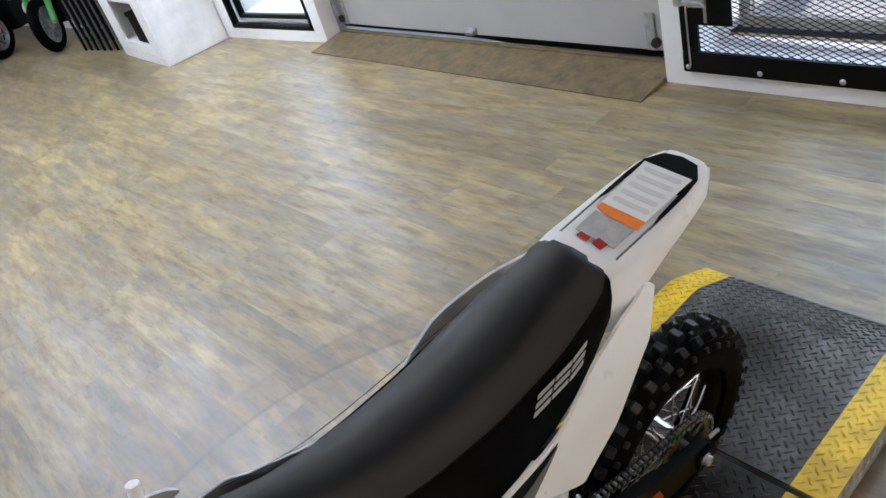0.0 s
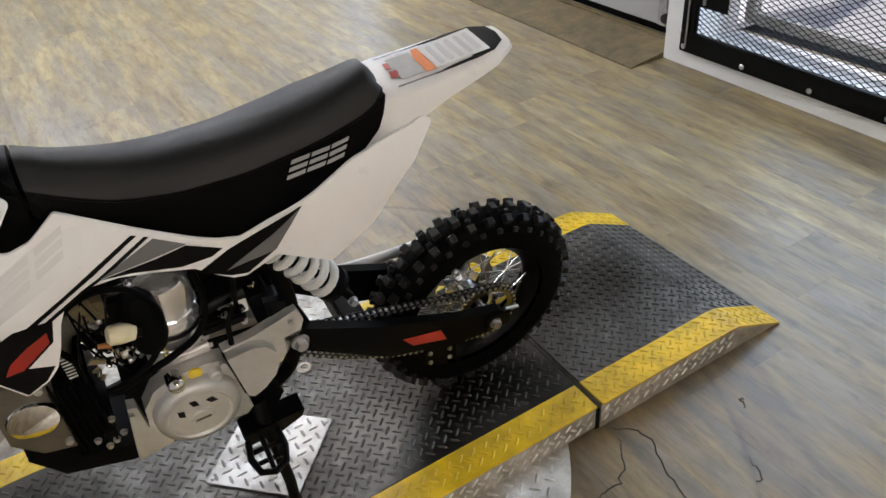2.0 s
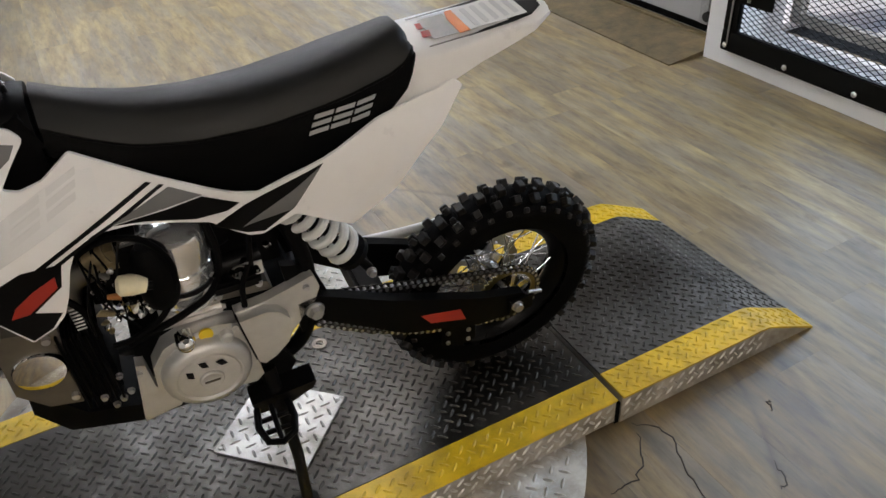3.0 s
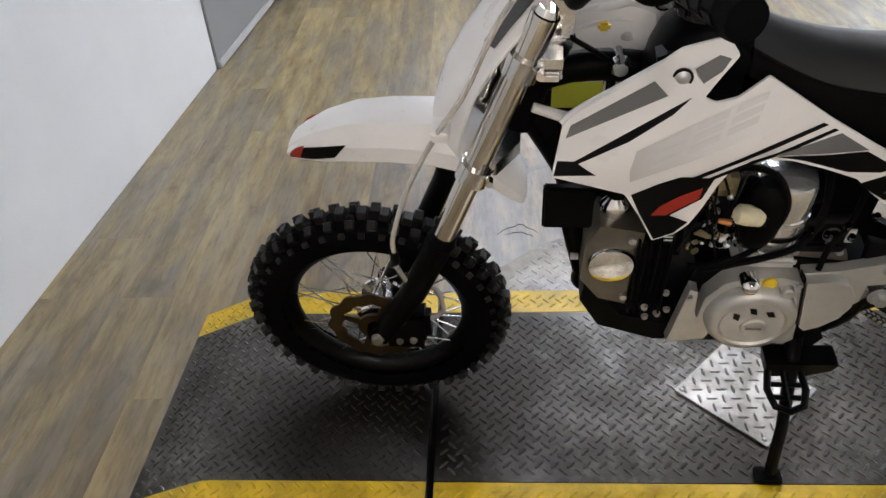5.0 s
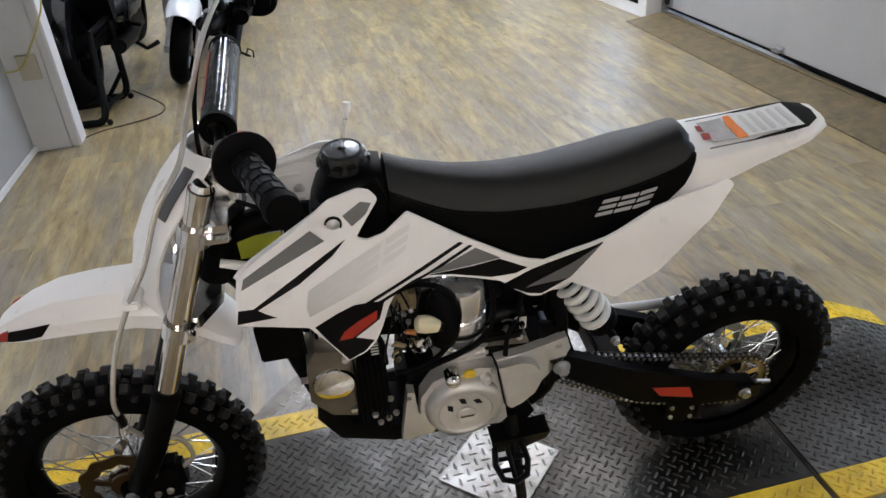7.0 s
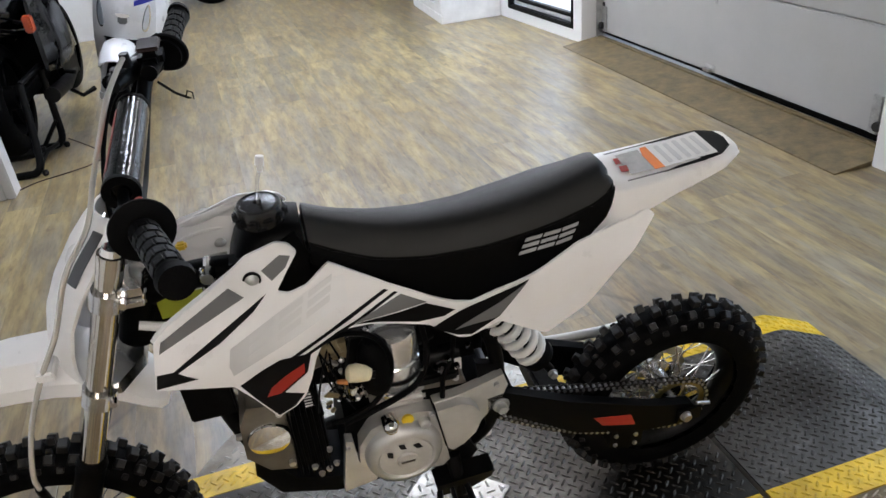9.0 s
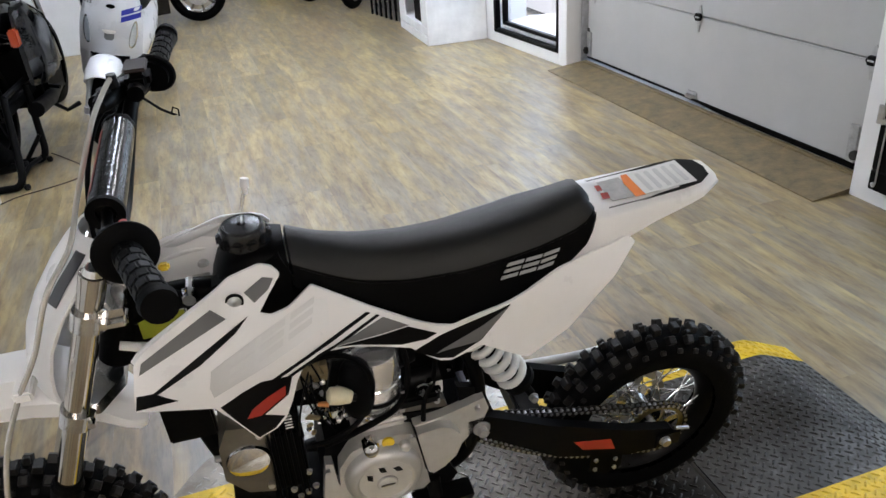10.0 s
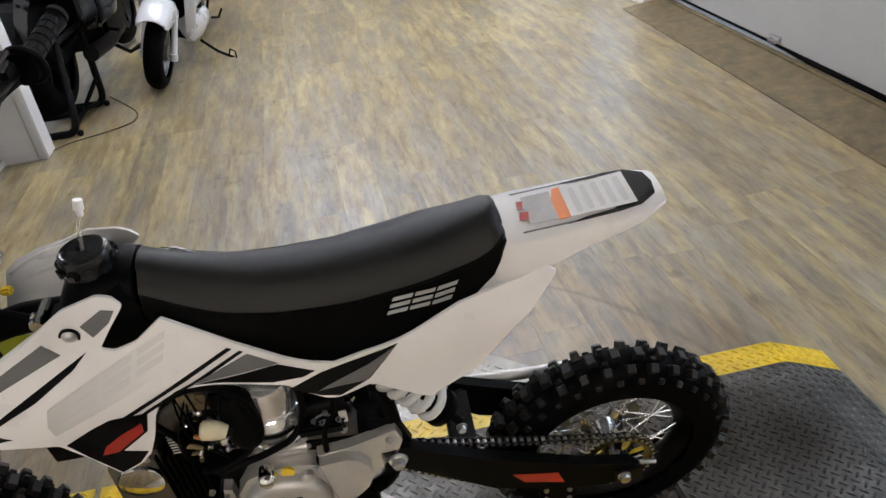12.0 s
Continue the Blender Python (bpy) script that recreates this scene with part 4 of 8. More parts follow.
def wheel(bike, name, cx, cy, cz, r, rim_r, half, knobs, spokes, hub_r, label):
    """Rim with tyre, tread blocks, spokes and hub."""
    rim = part(name, lathe(((rim_r, -half * 0.62), (rim_r + 0.004, -half * 0.62), (rim_r - 0.004, -half * 0.45), (rim_r - 0.014, -half * 0.2), (rim_r - 0.016, 0), (rim_r - 0.014, half * 0.2), (rim_r - 0.004, half * 0.45), (rim_r + 0.004, half * 0.62), (rim_r, half * 0.62), (rim_r - 0.008, half * 0.48), (rim_r - 0.019, half * 0.2), (rim_r - 0.021, 0), (rim_r - 0.019, -half * 0.2), (rim_r - 0.008, -half * 0.48)), 64, "y", closed=True), BLACK_RIM, bike, label)
    rim.location = (cx, cy, cz)
    rb = r - 0.012
    prof = []
    for k in range(17):
        a = math.pi * (k / 16 - 0.5) * 1.25
        w, h = half * math.sin(a) / math.sin(math.pi * 0.5 * 1.0) if abs(a) < 1.5707 else half * math.copysign(1, a) * (1 - 0.35 * (abs(a) - 1.5707)), math.cos(a)
        mid = rim_r + (rb - rim_r) * 0.46
        prof.append((mid + (rb - mid) * h if h > 0 else mid + (mid - rim_r) * h * 2.4, w))
    prof = [(max(p[0], rim_r - 0.004), p[1]) for p in prof]
    tyre = part("tyre", lathe(prof, 72, "y"), TYRE_RUBBER, rim, "black knobbly tyre")
    bm = bm_new()
    rng = random.Random(3)
    for i in range(knobs):
        for row, (ang, w, l, off) in enumerate(((0.0, 0.022, 0.018, 0.0), (0.62, 0.017, 0.017, 0.5), (-0.62, 0.017, 0.017, 0.5), (1.12, 0.010, 0.011, 0.0), (-1.12, 0.010, 0.011, 0.0), (0.30, 0.008, 0.012, 0.5), (-0.30, 0.008, 0.012, 0.5))):
            if row in (5, 6) and i % 2:
                continue
            th = 2 * math.pi * (i + off) / knobs
            mid = rim_r + (rb - rim_r) * 0.46
            rr, yy = mid + (rb - mid) * math.cos(ang), half * math.sin(ang)
            high = 0.0122 if abs(ang) < 1 else 0.0042
            own = box(-l / 2, l / 2, -w / 2, w / 2, -0.004, high, 0.0015, segments=1)
            for v in own.verts:
                if v.co.z > 0.004:
                    v.co.x *= 0.86
                    v.co.y *= 0.9
            # knob frame: x along the tread, y across, z outwards
            m = Matrix.Rotation(th, 4, "Y") @ Matrix.Translation((0, yy, rr)) @ Matrix.Rotation(-ang, 4, "X")
            join(bm, own, m)
    part("tread_block", bm, KNOB_RUBBER, tyre, "square rubber tread knobs", angle=30)
    hub = part("hub", lathe(((0, -0.046), (0.016, -0.046), (0.018, -0.040), (hub_r, -0.036), (hub_r, -0.030), (hub_r * 0.62, -0.024), (hub_r * 0.55, 0), (hub_r * 0.62, 0.024), (hub_r, 0.030), (hub_r, 0.036), (0.018, 0.040), (0.016, 0.046), (0, 0.046)), 32, "y"), CLAMP, rim, "bright aluminium hub")
    me = finish("spoke", tube([(0, 0, 0), (0, 0, 1)], 0.0015, 6), SPOKE)
    for i in range(spokes):
        s = 1 if i % 2 else -1
        a0 = 2 * math.pi * i / spokes
        a1 = a0 + (0.62 if (i // 2) % 2 else -0.62)
        p = Vector((hub_r * 0.93 * math.cos(a0), s * 0.033, hub_r * 0.93 * math.sin(a0)))
        q = Vector(((rim_r - 0.016) * math.cos(a1), s * 0.006, (rim_r - 0.016) * math.sin(a1)))
        sp = new("spoke", me)
        sp.parent = rim
        sp.matrix_basis = Matrix.Translation(p) @ (q - p).to_track_quat("Z", "Y").to_matrix().to_4x4() @ Matrix.Diagonal((1, 1, (q - p).length, 1))
    return rim


def rotor(cx, cy, cz, r, mat, waves=12):
    """A wavy brake disc with slots."""
    n = 96
    bm = bm_new()
    out, inn = [], []
    for k in range(n):
        a = 2 * math.pi * k / n
        ro = r * (1 + 0.035 * math.cos(waves * a))
        out.append((ro * math.cos(a), ro * math.sin(a)))
        inn.append((r * 0.70 * (1 + 0.04 * math.cos(waves * a)) * math.cos(a), r * 0.70 * (1 + 0.04 * math.cos(waves * a)) * math.sin(a)))
    rings = [[bm.verts.new((cx + p[0], cy + y, cz + p[1])) for p in loop] for loop, y in ((out, 0.0018), (inn, 0.0018), (inn, -0.0018), (out, -0.0018))]
    for i in range(4):
        a, b = rings[i], rings[(i + 1) % 4]
        for k in range(n):
            bm.faces.new((a[k], a[(k + 1) % n], b[(k + 1) % n], b[k]))
    for k in range(4):
        a = math.pi / 2 * k + 0.4
        d, s = Vector((math.cos(a), 0, math.sin(a))), Vector((-math.sin(a), 0, math.cos(a)))
        c = Vector((cx, cy, cz))
        own = prism([(0.02, -0.008), (r * 0.74, -0.006), (r * 0.74, 0.006), (0.02, 0.008)], -0.0017, 0.0017, "y")
        join(bm, own, Matrix.Translation(c) @ Matrix.Rotation(-a, 4, "Y"))
    join(bm, lathe(((0.014, -0.003), (0.032, -0.003), (0.032, 0.003), (0.014, 0.003)), 24, "y", (cx, cy, cz), closed=True))
    return bm


def spring(p, q, r, wire, turns, seg=16):
    p, q = Vector(p), Vector(q)
    d = (q - p)
    a = d.normalized().orthogonal().normalized()
    b = d.normalized().cross(a)
    n = turns * seg
    return tube([p + d * (k / n) + r * (math.cos(2 * math.pi * k / seg) * a + math.sin(2 * math.pi * k / seg) * b) for k in range(n + 1)], wire, 10)


def bolt(x, y, z, r=0.007, h=0.006):
    """A flanged hexagon bolt head that faces the bike's left."""
    bm = lathe(((0, h), (r * 0.72, h), (r * 0.8, h * 0.85), (r * 0.8, h * 0.3), (r, h * 0.25), (r, 0), (0, 0)), 12, "y", (x, y, z))
    return bm


def seat(bike):
    """A long two-tone vinyl seat, stepped up at the rear, its skirts dipping in the middle."""
    low = ((0.75, 0.80), (0.70, 0.775), (0.60, 0.718), (0.505, 0.660), (0.478, 0.651), (0.43, 0.664), (0.38, 0.678), (0.30, 0.720), (0.258, 0.757), (0.242, 0.79))
    top = ((0.70, 0.836), (0.66, 0.817), (0.60, 0.800), (0.54, 0.792), (0.46, 0.792), (0.38, 0.800), (0.30, 0.813), (0.255, 0.822), (0.236, 0.817))
    half = ((0.70, 0.048), (0.62, 0.059), (0.54, 0.067), (0.44, 0.071), (0.34, 0.067), (0.26, 0.054), (0.238, 0.044))
    xs = [0.703, 0.700, 0.69, 0.67] + [0.65 - 0.0195 * k for k in range(21)] + [0.250, 0.243, 0.238]
    rings = []
    for i, x in enumerate(xs):
        zt, zl, w = along(x, top), along(x, low), along(x, half)
        e = 0.0
        if i == 0:
            e = 0.008
        if i >= len(xs) - 2:
            e = (0.006, 0.016)[i - len(xs) + 2]
        zt, w, zl = zt - e, w - e * 0.7, min(zl, zt - 0.02)
        mid = zt - min(0.038, (zt - zl) * 0.5)
        pts = [(x, w + 0.010, zl), (x, w + 0.009, zl + (mid - zl) * 0.5), (x, w + 0.004, mid - 0.006), (x, w + 0.0005, mid + 0.003), (x, w - 0.0085, mid + (zt - mid) * 0.42), (x, w - 0.021, zt - 0.0085), (x, w * 0.45, zt - 0.0005), (x, 0, zt + 0.001)]
        pts += [(a, -b, c) for a, b, c in pts[-2::-1]]
        rings.append([(a, (b if b > 0 else b * along(x, ((0.24, 1.10), (0.34, 1.06), (0.46, 0.94), (0.60, 0.90)))) + MID, c - (along(x, ((0.24, 0.004), (0.36, 0.006), (0.50, 0.012))) * min(1.0, -b / 0.06) if b < 0 and c > mid else 0.0)) for a, b, c in pts])
    bm = loft(rings)
    for i, f in enumerate(bm.faces):
        f.material_index = int(i < 15 * (len(rings) - 1) and 3 <= i % 15 <= 10)
    part("seat", bm, [SEAT_VINYL, SEAT_TOP], bike, "long matt black vinyl seat with stitched skirts", angle=60)
    # welt line between the top and the skirt
    for s in (1, -1):
        line = []
        for x in xs[2:-2]:
            zt, zl, w = along(x, top), along(x, low), along(x, half)
            mid = zt - min(0.038, (zt - zl) * 0.5)
            line.append((x, s * (w + 0.002) + MID, mid))
        part("seat_welt", tube(line, 0.0005, 6), BLACK_PLASTIC, bike)
    # maker's mark on the skirt: three slanted silver blocks of bars
    bm = bm_new()
    for k in range(3):
        a = 0.405 - k * 0.0295
        for z0, z1, dx0, dx1 in ((0.7285, 0.7345, 0.0, 0.0), (0.7395, 0.7455, 0.0, 0.0), (0.7505, 0.7565, 0.0, 0.0)):
            sl = lambda z: -(z - 0.7285) * 0.42
            up = 0.0045 * k / 3 + 0.0035
            pts = [(a + sl(z0), z0 + up), (a - 0.026 + sl(z0), z0 + up + 0.0015), (a - 0.026 + sl(z1), z1 + up + 0.0015), (a + sl(z1), z1 + up)]
            join(bm, panel(pts, lambda x, z: along(x, half) + 0.0098 + MID, 0.0008, step=0.02, lift=0.0008))
    part("seat_mark", bm, SILVER_LOGO, bike, "silver maker's mark as slanted bars", smooth=False)


def bodywork(bike):
    shroud = [(0.919, 0.755), (0.901, 0.768), (0.842, 0.792), (0.786, 0.821), (0.744, 0.827), (0.728, 0.821), (0.718, 0.808), (0.737, 0.788), (0.755, 0.767), (0.740, 0.760), (0.715, 0.763), (0.680, 0.783), (0.602, 0.736), (0.510, 0.686), (0.485, 0.679), (0.444, 0.694), (0.396, 0.707),
              (0.312, 0.735), (0.249, 0.744), (0.215, 0.746), (0.191, 0.752), (0.176, 0.741), (0.202, 0.716), (0.245, 0.676), (0.297, 0.622), (0.366, 0.588), (0.442, 0.632), (0.490, 0.610), (0.506, 0.613), (0.530, 0.633), (0.552, 0.655), (0.597, 0.673), (0.640, 0.687), (0.685, 0.690), (0.710, 0.676), (0.722, 0.654), (0.735, 0.617), (0.748, 0.590), (0.764, 0.576), (0.792, 0.568), (0.816, 0.618), (0.838, 0.657), (0.930, 0.699)]
    decals = (("grey_flash", GREY_DECAL, [(0.915, 0.741), (0.910, 0.754), (0.815, 0.791), (0.798, 0.774)]),
              ("grey_flash", GREY_DECAL, [(0.769, 0.799), (0.742, 0.811), (0.728, 0.806), (0.737, 0.794), (0.758, 0.783)]),
              ("black_arrow", BLACK_DECAL, [(0.924, 0.717), (0.904, 0.714), (0.843, 0.739), (0.770, 0.769), (0.790, 0.753), (0.840, 0.729), (0.899, 0.711), (0.877, 0.694), (0.928, 0.701)]),
              ("pale_patch", PALE_DECAL, [(0.836, 0.695), (0.830, 0.717), (0.796, 0.729), (0.695, 0.764), (0.661, 0.763), (0.664, 0.728), (0.834, 0.677)]),
              ("black_stripe", BLACK_DECAL, [(0.777, 0.6635), (0.611, 0.732), (0.605, 0.7295), (0.768, 0.6605)]),
              ("black_stripe", BLACK_DECAL, [(0.757, 0.6595), (0.597, 0.7255), (0.592, 0.7235), (0.750, 0.6565)]),
              ("grey_wedge", GREY_DECAL, [(0.665, 0.695), (0.588, 0.720), (0.553, 0.7005), (0.600, 0.697)]),
              ("black_wedge", BLACK_DECAL, [(0.660, 0.694), (0.597, 0.6945), (0.554, 0.6985), (0.511, 0.672), (0.528, 0.665), (0.567, 0.667), (0.625, 0.687)]),
              ("black_wedge", BLACK_DECAL, [(0.549, 0.647), (0.505, 0.666), (0.398, 0.7035), (0.443, 0.643), (0.487, 0.615), (0.509, 0.620)]),
              ("black_corner", BLACK_DECAL, [(0.830, 0.655), (0.797, 0.668), (0.771, 0.675), (0.728, 0.667), (0.738, 0.635), (0.776, 0.612), (0.7495, 0.596), (0.7655, 0.5790), (0.7905, 0.5715), (0.8145, 0.6195)]))
    mark = []
    for k in range(3):
        a = 0.812 - 0.044 * k
        for j in range(3):
            x0, z0 = a - 0.004 * j, 0.692 + 0.0155 * k + 0.0125 * j
            mark.append(("mark_bar", MARK_GREY, [(x0, z0), (x0 - 0.036, z0 + 0.0125), (x0 - 0.038, z0 + 0.0205), (x0 - 0.002, z0 + 0.008)], 0.0018))
    late = (*mark, ("grey_wedge", GREY_DECAL, [(0.513, 0.632), (0.443, 0.671), (0.400, 0.7020), (0.446, 0.642)], 0.0022),
            ("red_mark", RED_DECAL, [(0.800, 0.617), (0.791, 0.631), (0.768, 0.644), (0.740, 0.654), (0.742, 0.637), (0.781, 0.614)], 0.0022))
    # the right-hand panel is tucked in under the seat
    tuck = ((0.80, 1.0), (0.73, 0.88), (0.66, 0.68), (0.50, 0.72), (0.42, 0.97), (0.36, 1.13), (0.28, 1.15), (0.20, 1.03))
    for s, n in ((1, "left"), (-1, "right")):
        def put(name, bm, mat, parent, label=""):
            if s == -1:
                bm = mirror(bm)
                for v in bm.verts:
                    v.co.y *= along(v.co.x, tuck)
                    if v.co.x > 0.70:
                        v.co.y *= 1 - min(1.0, (v.co.x - 0.70) / 0.05) * min(0.5, max(0.0, 2.4 * (0.815 - v.co.z)))
            return part(name, bm, mat, parent, label, angle=50)
        body = put("side_panel", panel(shroud, side_depth, 0.0045, round_corners=0.0035), WHITE_PLASTIC, bike, "white plastic tank shroud and side panel with grey and black graphics")
        for name, mat, pts in decals:
            put(name, panel(pts, side_depth, 0.0006, lift=0.0010), mat, body)
        for name, mat, pts, lift in late:
            put(name, panel(pts, side_depth, 0.0006, lift=lift), mat, body)
        b = lathe(((0, 0.005), (0.0045, 0.005), (0.0055, 0.004), (0.007, 0.003), (0.0092, 0.0015), (0.0095, -0.002), (0, -0.002)), 18, "y", (0.783, side_depth(0.783, 0.791), 0.791))
        put("shroud_bolt", b, STEEL, body, "round shroud bolt")
        ring = lathe(((0.0095, 0.0014), (0.0122, 0.0014), (0.0122, -0.002), (0.0095, -0.002)), 24, "y", (0.783, side_depth(0.783, 0.791), 0.791), closed=True)
        put("bolt_cup", ring, BLACK_DECAL, body)
        rim = [(x, side_depth(x, z) - 0.0095, z - 0.004) for x, z in ((0.919, 0.753), (0.901, 0.766), (0.842, 0.790), (0.805, 0.806), (0.786, 0.813))]
        put("shroud_rim", tube(rim, [0.0062, 0.0062, 0.0062, 0.005, 0.001], 10, curve=4), WHITE_PLASTIC, body)


def inner_flange(bike):
    """The ribbed inner lip of the right-hand tank shroud, seen past the tank."""
    rings = []
    for x, zo, zi in ((0.935, 0.752, 0.706), (0.915, 0.768, 0.712), (0.880, 0.782, 0.722), (0.845, 0.790, 0.728), (0.812, 0.790, 0.735), (0.790, 0.782, 0.742)):
        up = [(x, -0.100, zo), (x, -0.092, zo - 0.006), (x, -0.074, zo - 0.4 * (zo - zi)), (x, -0.052, zo - 0.8 * (zo - zi)), (x, -0.034, zi)]
        rings.append(up + [(a, b - 0.002, c - 0.004) for a, b, c in up[::-1]])
    lip = part("inner_flange", loft(rings), WHITE_PLASTIC, bike, "white ribbed inner lip of the tank shroud", angle=50)
    for k, (y, dz) in enumerate(((-0.090, 0.006), (-0.076, 0.024))):
        part("flange_rib", tube([(0.925, y, 0.760 - dz), (0.880, y, 0.783 - dz), (0.840, y, 0.790 - dz), (0.800, y, 0.786 - dz)], 0.0035, 8, curve=4), WHITE_PLASTIC, lip)
    part("flange_screw", lathe(((0, 0.006), (0.006, 0.006), (0.0085, 0.003), (0.009, 0)), 16, "z", (0.828, -0.055, 0.752)), CAST, lip, "zinc screw")
    part("flange_stay", edge_round(box(0.818, 0.850, -0.050, -0.030, 0.733, 0.741), 0.003), CAST, lip)


def fenders(bike):
    top = ((0.30, 0.792), (0.24, 0.790), (0.16, 0.795), (0.08, 0.803), (0.03, 0.808), (0.008, 0.808))
    half = ((0.30, 0.040), (0.258, 0.046), (0.236, 0.061), (0.16, 0.059), (0.09, 0.054), (0.056, 0.049), (0.034, 0.038), (0.021, 0.030))
    drop = ((0.30, 0.085), (0.24, 0.075), (0.20, 0.050), (0.14, 0.031), (0.06, 0.017), (0.02, 0.009))
    rings = []
    for x in (0.30, 0.27, 0.24, 0.22, 0.20, 0.17, 0.14, 0.11, 0.08, 0.066, 0.056, 0.044, 0.034, 0.027, 0.021):
        z, w, d = along(x, top), along(x, half), along(x, drop)
        up = [(x, w + 0.004, z - d), (x, w + 0.003, z - d * 0.5), (x, w, z - 0.006), (x, w - 0.005, z - 0.001), (x, w * 0.55, z + 0.001), (x, 0, z + 0.0015)]
        up += [(a, -b, c) for a, b, c in up[-2::-1]]
        dn = [(a + 0.002, b * 0.95, c - 0.0035) for a, b, c in up[::-1]]
        rings.append([(a, b + 0.013, c) for a, b, c in up + dn])
    f = part("rear_fender", loft(rings), WHITE_PLASTIC, bike, "white plastic rear fender with warning label", angle=50)
    zt = lambda x: along(x, top)

    def decal(name, pts, mat, lift, label=""):
        """A thin sticker laid on the fender's top; pts of (x, y)."""
        pts = [(x, y * 0.87) for x, y in pts]
        bm = bm_new()
        lo = [bm.verts.new((x, y + 0.013, zt(x) + lift + 0.0012 - 0.0006 + 0.0015 * (1 - abs(y) / 0.07))) for x, y in pts]
        hi = [bm.verts.new((x, y + 0.013, zt(x) + lift + 0.0012 + 0.0015 * (1 - abs(y) / 0.07))) for x, y in pts]
        bm.faces.new(lo[::-1]), bm.faces.new(hi)
        for i in range(len(pts)):
            bm.faces.new((lo[i], lo[(i + 1) % len(pts)], hi[(i + 1) % len(pts)], hi[i]))
        return part(name, bm, mat, f, label, smooth=False)
    decal("black_tip_decal", [(0.090, 0.0505), (0.056, 0.046), (0.034, 0.028), (0.030, 0.0), (0.034, -0.028), (0.056, -0.046), (0.090, -0.0505)], BLACK_DECAL, 0.0008)
    for s in (1, -1):
        decal("black_side_decal", [(0.156, s * 0.0505), (0.130, s * 0.0440), (0.0905, s * 0.0418), (0.0905, s * 0.0500)], BLACK_DECAL, 0.0009)
        decal("grey_line", [(0.215, s * 0.050), (0.213, s * 0.047), (0.140, s * 0.047), (0.140, s * 0.050)], GREY_DECAL, 0.0008)
    lab = decal("warning_label", [(0.148, 0.038), (0.0605, 0.040), (0.0605, -0.040), (0.148, -0.038)], PAPER, 0.0024, "white printed warning label")
    decal("label_header", [(0.164, 0.0375), (0.1482, 0.038), (0.1482, -0.038), (0.158, -0.0375), (0.164, -0.012)], ORANGE_DECAL, 0.0022, "orange label header")
    decal("grey_label", [(0.202, 0.034), (0.1625, 0.035), (0.1625, -0.035), (0.202, -0.034)], LABEL_GREY, 0.0016, "grey printed label")
    decal("red_print", [(0.214, 0.022), (0.202, 0.024), (0.199, 0.006), (0.211, 0.004)], RED_DECAL, 0.0026)
    decal("red_print", [(0.212, -0.004), (0.204, -0.003), (0.202, -0.022), (0.210, -0.024)], RED_DECAL, 0.0026)
    for i in range(5):
        x = 0.138 - i * 0.0155
        decal("print_bar", [(x, 0.030), (x - 0.003, 0.032), (x - 0.0075, 0.030), (x - 0.0075, -0.028), (x - 0.004, -0.031), (x, -0.028)], PRINT, 0.0027)
    # front fender: a ridged blade that droops to a blunt tip and ends in a flap behind the fork
    rings = []
    for x, z, w, d in ((1.309, 0.618, 0.020, 0.005), (1.303, 0.626, 0.029, 0.009), (1.286, 0.638, 0.037, 0.020), (1.250, 0.657, 0.046, 0.037), (1.205, 0.671, 0.052, 0.046), (1.150, 0.675, 0.056, 0.048), (1.095, 0.674, 0.058, 0.050), (1.060, 0.670, 0.060, 0.054), (1.030, 0.652, 0.058, 0.052), (1.004, 0.622, 0.055, 0.044), (0.984, 0.594, 0.051, 0.036), (0.969, 0.572, 0.045, 0.028), (0.961, 0.560, 0.036, 0.020), (0.957, 0.553, 0.022, 0.010)):
        up = [(x, w + 0.003, z - d), (x, w + 0.002, z - d * 0.52), (x, w - 0.001, z - d * 0.44), (x, w * 0.66, z - 0.004), (x, w * 0.58, z), (x, 0, z + 0.002)]
        up += [(a, -b, c) for a, b, c in up[-2::-1]]
        dn = [(a, b * 0.94, c - 0.0035) for a, b, c in up[::-1]]
        rings.append(up + dn)
    ff = part("front_fender", loft(rings), WHITE_PLASTIC, bike, "white plastic front fender with a drooping tip", angle=32)
    for s in (1, -1):
        d1 = lambda x, z: 0.0005 + along(x, ((1.309, 0.025), (1.303, 0.034), (1.286, 0.041), (1.25, 0.049), (1.205, 0.055), (1.15, 0.059)))
        for name, mat, pts, lift in (("black_tip", BLACK_DECAL, [(1.301, 0.618), (1.290, 0.630), (1.272, 0.641), (1.209, 0.653), (1.229, 0.629), (1.262, 0.622)], 0.001), ("red_tip", RED_DECAL, [(1.300, 0.621), (1.295, 0.630), (1.285, 0.639), (1.272, 0.645), (1.283, 0.621)], 0.002)):
            bm = panel(pts, d1, 0.0006, lift=lift)
            part(name, bm if s == 1 else mirror(bm), mat, ff)
    # number plate in front of the handlebar
    rings = []
    for x, z, w in ((0.966, 0.888, 0.058), (0.985, 0.870, 0.078), (1.012, 0.840, 0.088), (1.045, 0.795, 0.090), (1.070, 0.750, 0.086), (1.085, 0.705, 0.079), (1.092, 0.672, 0.072), (1.094, 0.645, 0.066), (1.092, 0.624, 0.058)):
        fr = [(x - 0.042 * (k / 5) ** 2, w * k / 5, z) for k in range(5, -1, -1)]
        fr += [(a, -b, c) for a, b, c in fr[-2::-1]]
        bk = [(a - 0.004, b * 0.98, c - 0.001) for a, b, c in fr[::-1]]
        rings.append(fr + bk)
    np_ = part("number_plate", loft(rings), WHITE_PLASTIC, bike, "blank white front number plate with grey side flashes", angle=50)
